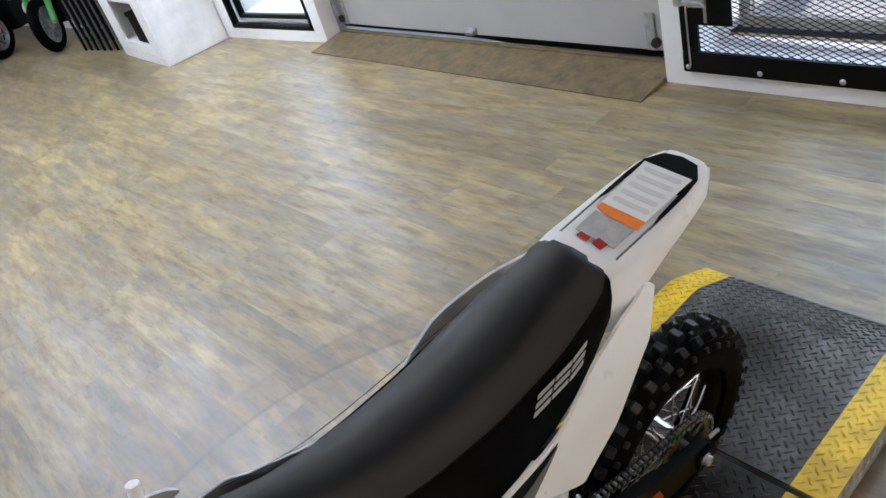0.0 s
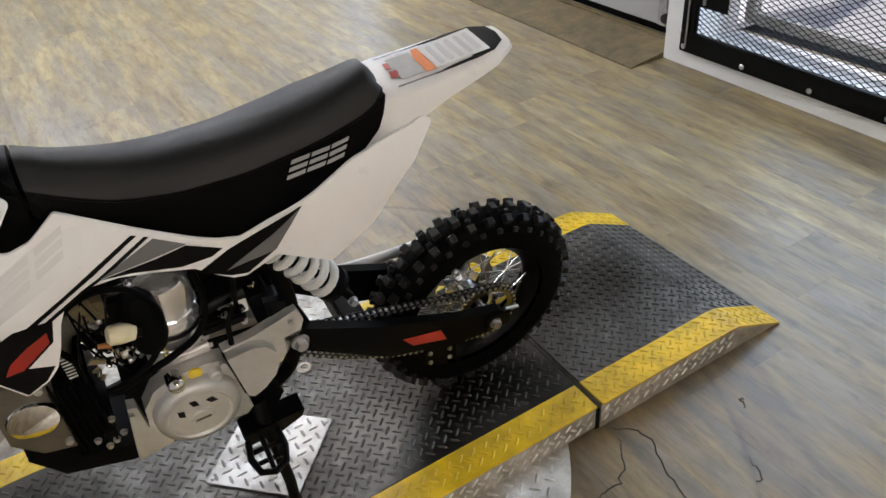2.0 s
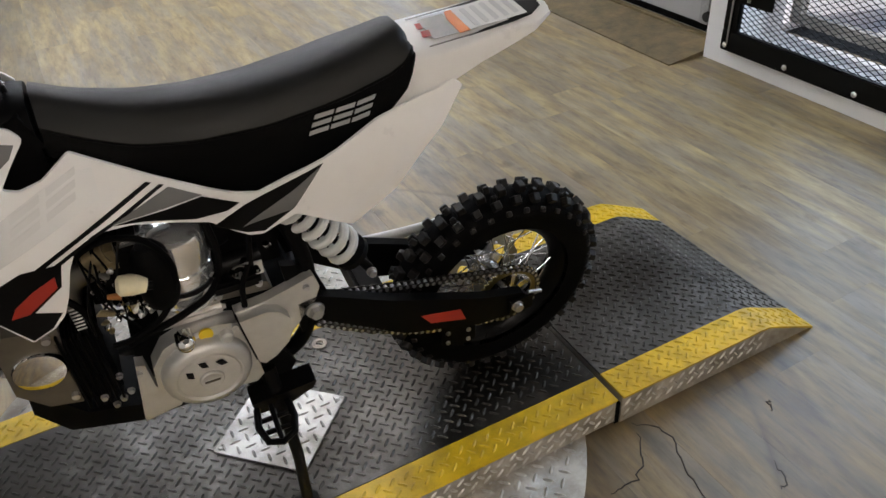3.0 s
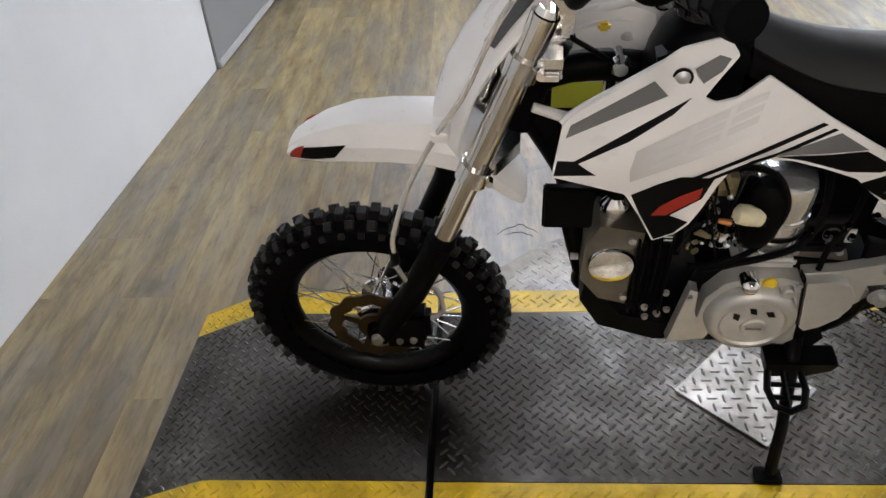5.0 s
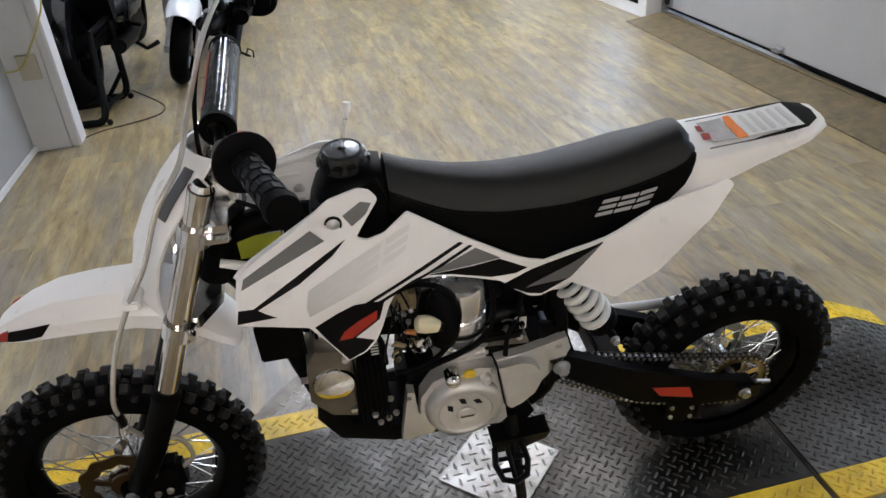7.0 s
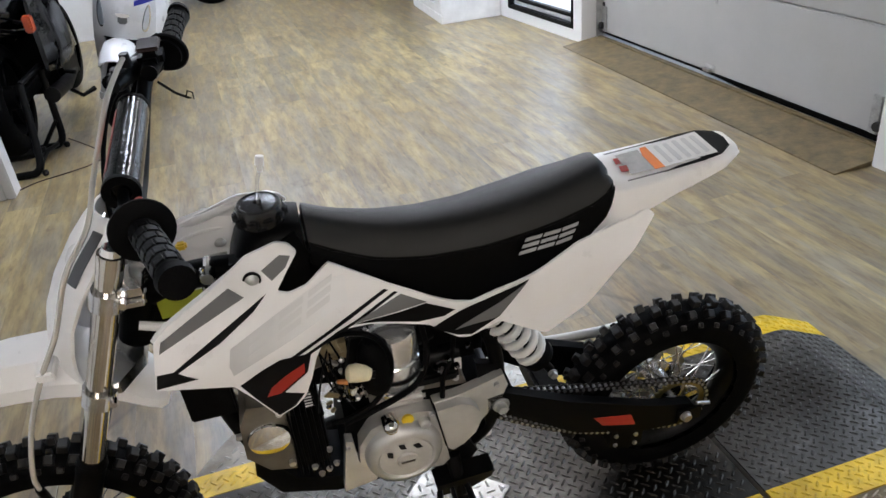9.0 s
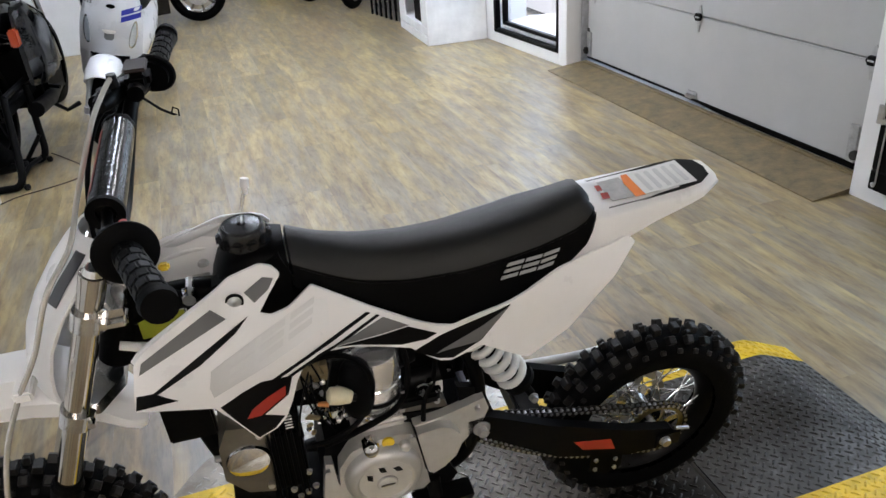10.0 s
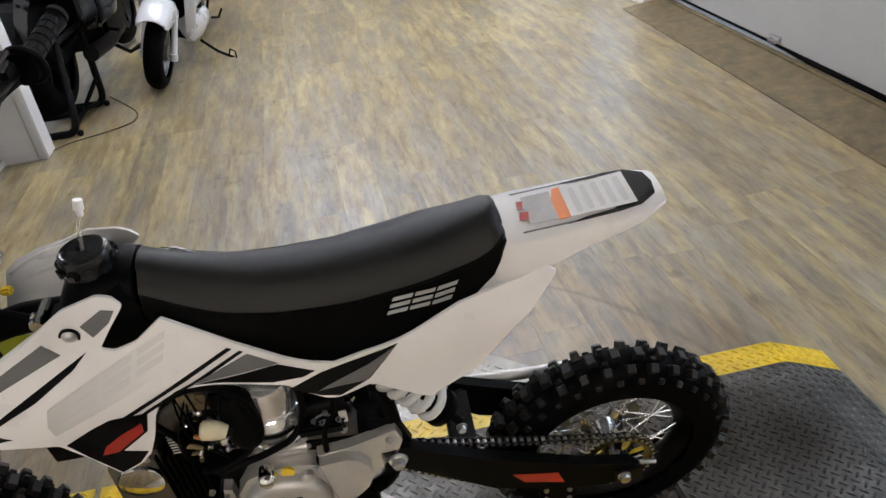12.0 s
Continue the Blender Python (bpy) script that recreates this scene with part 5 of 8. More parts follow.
    for s in (1, -1):
        rr = []
        for x, z, w in ((0.978, 0.878, 0.072), (0.985, 0.870, 0.078), (1.012, 0.840, 0.088), (1.030, 0.815, 0.089)):
            a = [(x - 0.042 * (k / 5) ** 2 + 0.0025, s * w * k / 5 * 1.012, z) for k in (4.3, 3.8, 3.3)]
            rr.append(a + [(p - 0.001, q * 0.99, r) for p, q, r in a[::-1]])
        part("grey_flash", loft(rr), DARK_DECAL, np_)


def fork_and_bars(bike):
    for s in (1, -1):
        y = s * 0.083
        yl = s * 0.062 - 0.012
        leg = part("fork_tube", tube([(0.942, y, 0.862), (1.090, y, 0.478)], 0.0178, 20), FORK_CHROME, bike, "bright polished fork tube")
        part("fork_cap", tube([(0.9415, y, 0.863), (0.9385, y, 0.871)], [0.0150, 0.012], 12), CHROME, leg)
        low = part("fork_slider", tube([(1.080, y, 0.505), (1.086, y, 0.490), (1.092, y, 0.475), (1.135, y * 0.95, 0.375), (1.205, yl, 0.232), (1.213, yl, 0.215)], [0.0215, 0.0225, 0.0215, 0.0215, 0.021, 0.016], 20), BLACK_PLASTIC, bike, "black fork slider")
        part("dust_seal", tube([(1.077, y, 0.512), (1.083, y, 0.497)], [0.0195, 0.0235], 18), RUBBER_SEAL, low)
        part("axle_clamp", edge_round(box(1.190, 1.232, yl - 0.018, yl + 0.018, 0.210, 0.256), 0.008), BLACK_PLASTIC, low)
        part("axle_nut", bolt(1.212, yl + s * 0.02 if s > 0 else yl - 0.026, 0.237, 0.012, 0.010), STEEL, low)
    for z, x in ((0.797, 0.968), (0.632, 1.030)):
        own = bm_new()
        for s in (1, -1):
            join(own, tube([(x + 0.004, s * 0.083, z - 0.013), (x - 0.006, s * 0.083, z + 0.013)], 0.0240, 22))
        join(own, edge_round(prism([(x - 0.030, -0.080), (x + 0.012, -0.080), (x - 0.006, -0.03), (x - 0.006, 0.03), (x + 0.012, 0.080), (x - 0.030, 0.080), (x - 0.062, 0.03), (x - 0.062, -0.03)], z - 0.010, z + 0.010, "z"), 0.003))
        c = part("triple_clamp", own, CLAMP, bike, "cast aluminium triple clamp")
        for s in (1, -1):
            part("pinch_bolt", tube([(x - 0.022, s * 0.112, z), (x - 0.022, s * 0.100, z)], 0.0055, 10), CHROME, c)
        if z > 0.7:
            for s in (1, -1):
                part("clamp_ear", edge_round(join(box(x - 0.048, x - 0.018, s * 0.083 - 0.016, s * 0.083 + 0.016, z - 0.017, z - 0.003), box(x - 0.048, x - 0.018, s * 0.083 - 0.016, s * 0.083 + 0.016, z + 0.003, z + 0.015)), 0.004, 3), CLAMP, c, "polished split clamp ear")
                part("bar_riser", edge_round(box(x - 0.062, x - 0.026, s * 0.034 - 0.013, s * 0.034 + 0.013, z + 0.0105, z + 0.067), 0.005), CLAMP, c, "polished bar riser")
                part("riser_bolt", lathe(((0, 0.006), (0.006, 0.006), (0.0075, 0), (0, 0)), 12, "z", (x - 0.030, s * 0.034, z + 0.067)), CHROME, c)
            part("stem_nut", lathe(((0, 0.020), (0.008, 0.020), (0.012, 0.014), (0.016, 0.012), (0.016, 0), (0, 0)), 12, "z", (x - 0.045, 0, z + 0.0105)), CHROME, c)
    part("steering_head", tube([(0.925, 0, 0.795), (0.975, 0, 0.655)], 0.026, 18), BLACK_PLASTIC, bike)
    # lightly swept handlebar with a padded crossbar
    path = [(0.822, 0.370, 1.015), (0.853, 0.275, 1.0015), (0.868, 0.240, 0.996), (0.886, 0.190, 0.975), (0.905, 0.120, 0.905), (0.912, 0.075, 0.876), (0.913, 0.0, 0.870)]
    bar = part("handlebar", tube(path + [(x, -y, z - 0.019 * min(1.0, y / 0.24)) for x, y, z in path[-2::-1]], 0.0110, 14, curve=6), BLACK_STEEL, bike, "black steel handlebar")
    part("crossbar", tube([(0.893, 0.165, 0.955), (0.897, 0.10, 0.961), (0.897, -0.10, 0.961), (0.893, -0.165, 0.955)], 0.0065, 12), BLACK_STEEL, bar)
    pad = part("bar_pad", edge_round(tube([(0.897, -0.112, 0.962), (0.897, 0.112, 0.962)], 0.0215, 24), 0.005), BAR_PAD, bar, "glossy black bar pad with a red label")
    rl = bm_new()
    for k in range(8):
        a0, a1 = math.radians(-8 + 7 * k), math.radians(-1 + 7 * k)
        v = [rl.verts.new((0.897 + 0.0221 * math.cos(a), y, 0.962 + 0.0221 * math.sin(a))) for a, y in ((a0, -0.085), (a0, 0.085), (a1, 0.085), (a1, -0.085))]
        rl.faces.new(v)
    part("pad_label", rl, RED_DECAL, pad, "red label", smooth=True)
    part("pad_end", lathe(((0.0222, -0.004), (0.0226, 0), (0.0222, 0.004), (0.012, 0.004), (0.012, -0.004)), 24, "y", (0.897, 0.114, 0.962), closed=True), RUBBER_SEAL, pad)
    part("pad_end", lathe(((0.0222, -0.004), (0.0226, 0), (0.0222, 0.004), (0.012, 0.004), (0.012, -0.004)), 24, "y", (0.897, -0.114, 0.962), closed=True), RUBBER_SEAL, pad)
    for s in (1, -1):
        p0, p1 = Vector((0.856, s * 0.265, 1.000)), Vector((0.8185, s * 0.380, 1.0165))
        if s < 0:
            p0, p1 = Vector((0.850, -0.262, 0.980)), Vector((0.8285, -0.378, 1.000))
        d = (p1 - p0)
        g = part("grip", tube([p0, p0 + d * 0.02, p1 - d * 0.03, p1], [0.0132, 0.0138, 0.0138, 0.0165], 20), RUBBER_SEAL, bike, "black ribbed rubber grip")
        block = finish("grip_block", box(-0.0015, 0.0011, -0.0049, 0.0049, -0.0066, 0.0066, 0.0006, segments=1), GRIP_RUBBER)
        for k in range(6):
            for j in range(8):
                a = 2 * math.pi * (j + 0.5 * (k % 2)) / 8
                m = Matrix.Translation(p0 + d * (0.12 + 0.14 * k)) @ d.to_track_quat("Z", "Y").to_matrix().to_4x4() @ Matrix.Rotation(a, 4, "Z") @ Matrix.Translation((0.0139, 0, 0))
                ob = new("grip_block", block)
                ob.parent = g
                ob.matrix_basis = m
        m = d.to_track_quat("Z", "Y").to_matrix().to_4x4()
        fl = lathe(((0.014, -0.004), (0.030, -0.004), (0.0325, -0.001), (0.0325, 0.002), (0.029, 0.004), (0.014, 0.004)), 28, "z", closed=True)
        bmesh.ops.transform(fl, matrix=Matrix.Translation(p0) @ m, verts=fl.verts[:])
        part("grip_flange", fl, RUBBER_SEAL, g, "round grip flange")
        part("grip_end", tube([p1 - d * 0.02, p1 + d * 0.06], [0.0178, 0.0165], 20), RUBBER_SEAL, g)
    # right: throttle housing, master cylinder and brake lever; left: stop switch
    th = part("throttle_housing", edge_round(tube([(0.8535, -0.2490, 0.979), (0.8490, -0.2765, 0.981)], 0.0245, 24), 0.004), BLACK_PLASTIC, bar, "round black throttle housing")
    mc = part("master_cylinder", join(edge_round(box(0.850, 0.886, -0.244, -0.192, 0.980, 1.008), 0.009, 3), tube([(0.868, -0.246, 0.982), (0.872, -0.176, 0.984)], [0.0155, 0.012], 16)), BLACK_PLASTIC, bar, "black brake master cylinder")
    part("reservoir_cap", box(0.851, 0.885, -0.243, -0.193, 1.0085, 1.0145, 0.0028, segments=3), CAP_BROWN, mc, "dull brown reservoir cap")
    part("brake_lever", tube([(0.925, -0.160, 0.985), (0.918, -0.230, 0.975), (0.900, -0.300, 0.968), (0.878, -0.365, 0.966), (0.872, -0.382, 0.966)], [0.011, 0.007, 0.0048, 0.0048, 0.006], 10, curve=4), BLACK_PLASTIC, mc, "black brake lever")
    part("taped_cable", tube([(0.868, -0.248, 0.970), (0.888, -0.215, 0.962), (0.905, -0.175, 0.945), (0.915, -0.125, 0.925), (0.918, -0.04, 0.905), (0.915, 0.02, 0.86)], [0.013, 0.012, 0.0105, 0.009, 0.008, 0.006], 10, curve=5), BLACK_PLASTIC, bar, "taped black cable bundle")
    part("lever_perch", join(tube([(0.888, -0.224, 0.983), (0.902, -0.196, 0.984), (0.914, -0.166, 0.984), (0.920, -0.150, 0.983)], [0.012, 0.016, 0.015, 0.010], 16, curve=3), tube([(0.912, -0.170, 0.966), (0.912, -0.170, 1.001)], [0.010, 0.010], 14)), BLACK_STEEL, mc, "rounded black lever perch")
    part("hose_bolt", tube([(0.897, -0.172, 1.001), (0.897, -0.172, 1.020)], [0.0085, 0.007], 12), BLACK_STEEL, mc, "dark hose fitting")
    sw = part("stop_switch", edge_round(box(0.852, 0.884, 0.212, 0.234, 0.976, 1.008), 0.008), BLACK_PLASTIC, bar, "black stop switch with a red button")
    part("switch_button", lathe(((0, 0.005), (0.004, 0.005), (0.005, 0), (0, 0)), 14, "z", (0.858, 0.226, 1.008)), RED_DECAL, sw)
    part("throttle_cable", tube([(0.880, -0.235, 0.975), (0.93, -0.16, 0.96), (0.95, -0.05, 0.90), (0.935, 0.03, 0.83), (0.86, 0.03, 0.77)], 0.0035, 8, curve=6), RUBBER_SEAL, bike)
    # front brake hose: loops over the plate, through the fender's guide and down to the caliper
    part("brake_hose", tube([(0.897, -0.172, 1.016), (0.908, -0.13, 1.008), (0.920, -0.08, 0.994), (0.936, -0.03, 0.960), (0.951, 0.01, 0.925), (0.967, 0.05, 0.885), (1.000, 0.095, 0.849), (1.037, 0.108, 0.771), (1.076, 0.110, 0.708), (1.118, 0.112, 0.625), (1.146, 0.118, 0.540), (1.149, 0.118, 0.502)], 0.0038, 10, curve=8), HOSE, bike, "pale braided brake hose")
    part("hose_guide", edge_round(box(1.058, 1.082, 0.078, 0.116, 0.702, 0.718), 0.003), WHITE_PLASTIC, bike)
    part("hose_fitting", tube([(1.149, 0.118, 0.508), (1.150, 0.112, 0.480), (1.160, 0.095, 0.455)], [0.0065, 0.007, 0.006], 10), BLACK_STEEL, bike)


FORK_CHROME = material("fork_chrome", (0.66, 0.62, 0.56), 0.09, metal=1.0, mottled=0.06, mottle_scale=20)
CAP_BROWN = material("reservoir_cap", (0.035, 0.023, 0.020), 0.6, mottled=0.15, specular=0.15)
DARK_DECAL = material("dark_grey_decal", (0.06, 0.06, 0.065), 0.35, mottled=0.05)
CLAMP = material("polished_clamp", (0.66, 0.65, 0.64), 0.18, metal=1.0, bump=0.15, bump_scale=120, mottled=0.12, mottle_scale=30)
GRIP_RUBBER = material("grip_rubber", (0.0042, 0.0042, 0.0045), 0.55, bump=0.2, mottled=0.2, specular=0.13)
BAR_PAD = material("bar_pad_vinyl", (0.002, 0.002, 0.0024), 0.15, mottled=0.2, specular=0.16, bump=0.4, bump_scale=70)


def engine(bike):
    e = part("engine", edge_round(prism([(0.715, 0.300), (0.700, 0.44), (0.66, 0.462), (0.56, 0.462), (0.45, 0.45), (0.435, 0.40), (0.48, 0.34), (0.56, 0.295), (0.68, 0.290)], -0.085, 0.0698, "y"), 0.010), BLACK_PLASTIC, bike, "air-cooled single-cylinder engine, cast aluminium")
    cover = part("flywheel_cover", edge_round(prism([(0.688, 0.352), (0.684, 0.398), (0.662, 0.432), (0.630, 0.446), (0.580, 0.448), (0.5535, 0.440), (0.546, 0.395), (0.5365, 0.345), (0.532, 0.306), (0.545, 0.293), (0.600, 0.298), (0.655, 0.310)], 0.0702, 0.098, "y"), 0.013, 4), CAST, e, "silver cast flywheel cover")
    part("cover_fin", edge_round(prism([(0.724, 0.279), (0.706, 0.408), (0.694, 0.404), (0.6905, 0.352), (0.659, 0.308), (0.666, 0.290)], 0.0702, 0.090, "y"), 0.005, 3), CAST, e, "flat silver guard beside the flywheel cover")
    part("flywheel_dome", lathe(((0.068, 0.096), (0.067, 0.108), (0.062, 0.117), (0.054, 0.121), (0.050, 0.1212), (0.046, 0.118), (0.022, 0.1185), (0, 0.1185)), 40, "y", (0.612, 0, 0.366)), CAST, cover)
    marks = bm_new()
    for k, a in enumerate((148, 100, 52)):
        c = Vector((0.610 - 0.033 * math.cos(radians(a)), 0.1184, 0.366 + 0.030 * math.sin(radians(a))))
        join(marks, prism([(-0.009, -0.004), (0.001, -0.006), (0.009, 0.003), (-0.001, 0.006)], 0, 0.0012, "y"), Matrix.Translation(c) @ Matrix.Rotation(radians(-25 + 15 * (k - 1)), 4, "Y"))
    part("cover_mark", marks, BLACK_DECAL, cover, "three black stamped marks", smooth=False)
    part("cover_cap", lathe(((0, 0.123), (0.016, 0.123), (0.018, 0.1215), (0.019, 0.1175)), 24, "y", (0.610, 0, 0.360)), CAST, cover, "round inspection cap")
    part("cap_slot", edge_round(box(0.598, 0.622, 0.1228, 0.1245, 0.358, 0.362), 0.0005), CAST_DARK, cover)
    part("cover_knob", lathe(((0, 0.112), (0.007, 0.1115), (0.010, 0.108), (0.011, 0.096)), 18, "y", (0.572, 0, 0.424)), CAST, cover, "small cast boss")
    part("cover_rib", edge_round(prism([(0.586, 0.418), (0.578, 0.412), (0.568, 0.388), (0.574, 0.386)], 0.096, 0.106, "y"), 0.003), CAST, cover)
    rc = part("sprocket_cover", edge_round(prism([(0.552, 0.449), (0.502, 0.455), (0.457, 0.468), (0.427, 0.478), (0.419, 0.450), (0.430, 0.420), (0.466, 0.378), (0.500, 0.345), (0.530, 0.335), (0.5365, 0.350)], 0.0704, 0.088, "y"), 0.007, 3), CAST, e, "silver cast sprocket cover")
    part("cover_bulge", edge_round(prism([(0.5495, 0.446), (0.508, 0.450), (0.488, 0.441), (0.475, 0.420), (0.474, 0.396), (0.484, 0.370), (0.506, 0.348), (0.526, 0.338), (0.535, 0.346)], 0.086, 0.106, "y"), 0.010, 4), CAST, rc)
    part("crankcase_top", edge_round(box(0.560, 0.660, 0.015, 0.078, 0.444, 0.464), 0.006, 3), CAST, e, "grey cast crankcase top")
    part("case_clip", edge_round(join(box(0.582, 0.612, 0.040, 0.082, 0.4645, 0.476), box(0.632, 0.642, 0.050, 0.084, 0.460, 0.482)), 0.003), CAST, e)
    part("cover_screw", bolt(0.557, 0.098, 0.436, 0.006), STEEL, cover)
    part("cover_screw", bolt(0.440, 0.088, 0.458, 0.006), STEEL, rc)
    part("cover_screw", bolt(0.704, 0.090, 0.392, 0.005), STEEL, e)
    part("gasket_line", edge_round(prism([(0.5535, 0.449), (0.5505, 0.449), (0.5355, 0.345), (0.5385, 0.345)], 0.080, 0.0995, "y"), 0.0008), BLACK_STEEL, rc)
    part("yellow_sticker", edge_round(lathe(((0, 0.1020), (0.0105, 0.1020), (0.0105, 0.0975)), 20, "y", (0.599, 0, 0.4385)), 0.0003), YELLOW_STICKER, cover, "round yellow sticker")
    part("neutral_plug", lathe(((0, 0.122), (0.007, 0.1205), (0.012, 0.116), (0.0145, 0.108), (0.0145, 0.09)), 22, "y", (0.629, 0, 0.4405)), CHROME, cover, "shiny round plug")
    # cylinder laid almost flat, with cooling fins, and the head in front of it
    cyl = part("cylinder", edge_round(box(0.735, 0.800, -0.062, 0.062, 0.335, 0.478), 0.006), BLACK_PLASTIC, e, "black finned cylinder")
    for k in range(6):
        x = 0.739 + 0.0095 * k
        part("fin", box(x, x + 0.0035, -0.070, 0.070, 0.325, 0.488, 0.001, segments=1), BLACK_PLASTIC, cyl)
    head = part("cylinder_head", edge_round(prism([(0.795, 0.34), (0.782, 0.50), (0.848, 0.512), (0.866, 0.47), (0.870, 0.395), (0.838, 0.352)], -0.06, 0.062, "y"), 0.008, 2), CAST_DARK, e, "dull cast cylinder head")
    part("head_cap", lathe(((0, 0.071), (0.024, 0.071), (0.034, 0.069), (0.037, 0.064), (0.037, 0.058)), 32, "y", (0.826, 0, 0.433)), CHROME, head, "round polished head cap")
    part("valve_cover", lathe(((0, 0.020), (0.014, 0.018), (0.022, 0.008), (0.024, 0), (0.024, -0.02)), 20, "z", (0.825, 0.02, 0.520)), CHROME, head, "domed valve cover")
    for x, z in ((0.862, 0.500), (0.872, 0.405), (0.800, 0.488), (0.800, 0.362)):
        part("head_bolt", tube([(x, 0.02, z), (x + 0.012, 0.02, z)] if x > 0.85 else [(x, 0.060, z), (x, 0.070, z)], 0.006, 8), STEEL, head)
    part("exhaust_stub", tube([(0.84, -0.01, 0.36), (0.86, -0.02, 0.31), (0.83, -0.045, 0.275), (0.74, -0.075, 0.268), (0.55, -0.095, 0.28), (0.40, -0.10, 0.36)], 0.017, 14, curve=6), BLACK_STEEL, bike, "black exhaust pipe")
    part("tail_pipe", tube([(0.405, -0.100, 0.358), (0.35, -0.102, 0.342), (0.28, -0.103, 0.330), (0.20, -0.104, 0.322), (0.13, -0.104, 0.320), (0.05, -0.105, 0.326)], [0.014, 0.012, 0.0105, 0.0105, 0.0105, 0.0105], 16, curve=5), CAST, bike, "dull bright tail pipe")
    part("skid_plate", edge_round(prism([(0.862, 0.368), (0.866, 0.335), (0.832, 0.272), (0.735, 0.238), (0.60, 0.240), (0.60, 0.262), (0.72, 0.275), (0.80, 0.30), (0.838, 0.362)], -0.058, 0.052, "y"), 0.005), BLACK_PLASTIC, bike, "black skid plate")
    for x, z, y in ((0.735, 0.375, 0.066), (0.728, 0.335, 0.066), (0.757, 0.300, 0.053), (0.742, 0.322, 0.064), (0.765, 0.345, 0.071)):
        part("case_bolt", bolt(x, y, z, 0.006, 0.006), STEEL, e)
    # carburettor, intake and air box between engine and tank
    carb = part("carburettor", edge_round(join(box(0.640, 0.705, 0.0, 0.060, 0.535, 0.600), box(0.655, 0.690, 0.005, 0.052, 0.500, 0.536)), 0.006), BLACK_STEEL, bike, "dark metal carburettor")
    part("carb_top", edge_round(join(tube([(0.712, 0.062, 0.590), (0.706, 0.063, 0.604), (0.684, 0.066, 0.612)], [0.013, 0.0165, 0.0165], 18), box(0.676, 0.700, 0.056, 0.078, 0.588, 0.620)), 0.004), DULL_BRASS, carb, "dull brass carburettor top")
    part("choke_lever", edge_round(prism([(0.724, 0.533), (0.716, 0.541), (0.700, 0.530), (0.703, 0.524)], 0.094, 0.097, "y"), 0.001), DULL_BRASS, carb, "small brass lever")
    part("wire_lug", tube([(0.700, 0.108, 0.571), (0.684, 0.112, 0.570)], [0.0035, 0.0055], 10), COPPER, carb, "copper wire lug")
    part("jet_screw", bolt(0.706, 0.062, 0.560, 0.006, 0.008), CHROME, carb)
    part("jet_screw", bolt(0.690, 0.062, 0.548, 0.005, 0.006), STEEL, carb)
    rng = random.Random(21)
    for k in range(16):
        x, z, y = rng.uniform(0.655, 0.732), rng.uniform(0.485, 0.600), rng.uniform(0.064, 0.088)
        q = Vector((rng.uniform(-1, 1), rng.uniform(0.1, 1), rng.uniform(-1, 1))).normalized() * rng.uniform(0.006, 0.014)
        part("carb_fitting", tube([(x, y, z), Vector((x, y, z)) + q * 0.7, Vector((x, y, z)) + q], [rng.uniform(0.002, 0.0045), rng.uniform(0.003, 0.005), 0.002], 8), rng.choice((CHROME, STEEL, CHROME, DULL_BRASS)), carb)
    for k in range(6):
        x0, z0, x1, z1 = rng.uniform(0.64, 0.74), rng.uniform(0.59, 0.66), rng.uniform(0.66, 0.74), rng.uniform(0.46, 0.53)
        part("thin_wire", tube([(x0, 0.060, z0), ((x0 + x1) / 2 + rng.uniform(-0.03, 0.03), 0.098, (z0 + z1) / 2), (x1, 0.080, z1)], 0.0017, 6, curve=6), rng.choice((RUBBER_SEAL, RUBBER_SEAL, BLACK_STEEL)), carb)
    part("intake_pipe", tube([(0.705, 0.03, 0.565), (0.745, 0.025, 0.545), (0.765, 0.02, 0.505)], [0.019, 0.018, 0.021], 16, curve=4), CAST_DARK, carb)
    part("air_boot", tube([(0.645, 0.030, 0.570), (0.628, 0.034, 0.568), (0.600, 0.030, 0.560), (0.56, 0.01, 0.565)], [0.024, 0.029, 0.030, 0.026], 24), RUBBER_SEAL, carb, "black rubber air boot")
    clamp = lathe(((0.0295, -0.006), (0.0315, -0.006), (0.0315, 0.006), (0.0295, 0.006)), 32, "x", (0.612, 0.032, 0.564), closed=True)
    part("boot_clamp", clamp, BLACK_STEEL, carb)
    filt = part("air_filter", tube([(0.598, 0.02, 0.560), (0.585, 0.02, 0.560), (0.545, 0.01, 0.56), (0.53, 0.01, 0.56)], [0.028, 0.032, 0.032, 0.028], 28), RUBBER_SEAL, bike, "black air filter")
    can = part("filter_can", lathe(((0, 0.470), (0.030, 0.470), (0.040, 0.474), (0.0435, 0.480), (0.0455, 0.482), (0.0455, 0.487), (0.0435, 0.489), (0.0435, 0.540), (0.0455, 0.542), (0.0455, 0.546), (0.0435, 0.548), (0.0435, 0.592), (0.040, 0.602), (0.028, 0.610), (0, 0.612)), 40, "z", (0.604, 0.046, 0)), BRIGHT_CAN, filt, "bright crinkled metal filter can")
    part("can_strap", lathe(((0.0440, 0.512), (0.0455, 0.512), (0.0455, 0.520), (0.0440, 0.520)), 40, "z", (0.604, 0.046, 0), closed=True), BLACK_STEEL, can)
    part("heat_shield", edge_round(prism([(0.690, 0.598), (0.640, 0.612), (0.622, 0.600), (0.640, 0.584), (0.688, 0.572)], 0.046, 0.049, "y"), 0.001), BRIGHT_CAN, carb, "bright metal shield")
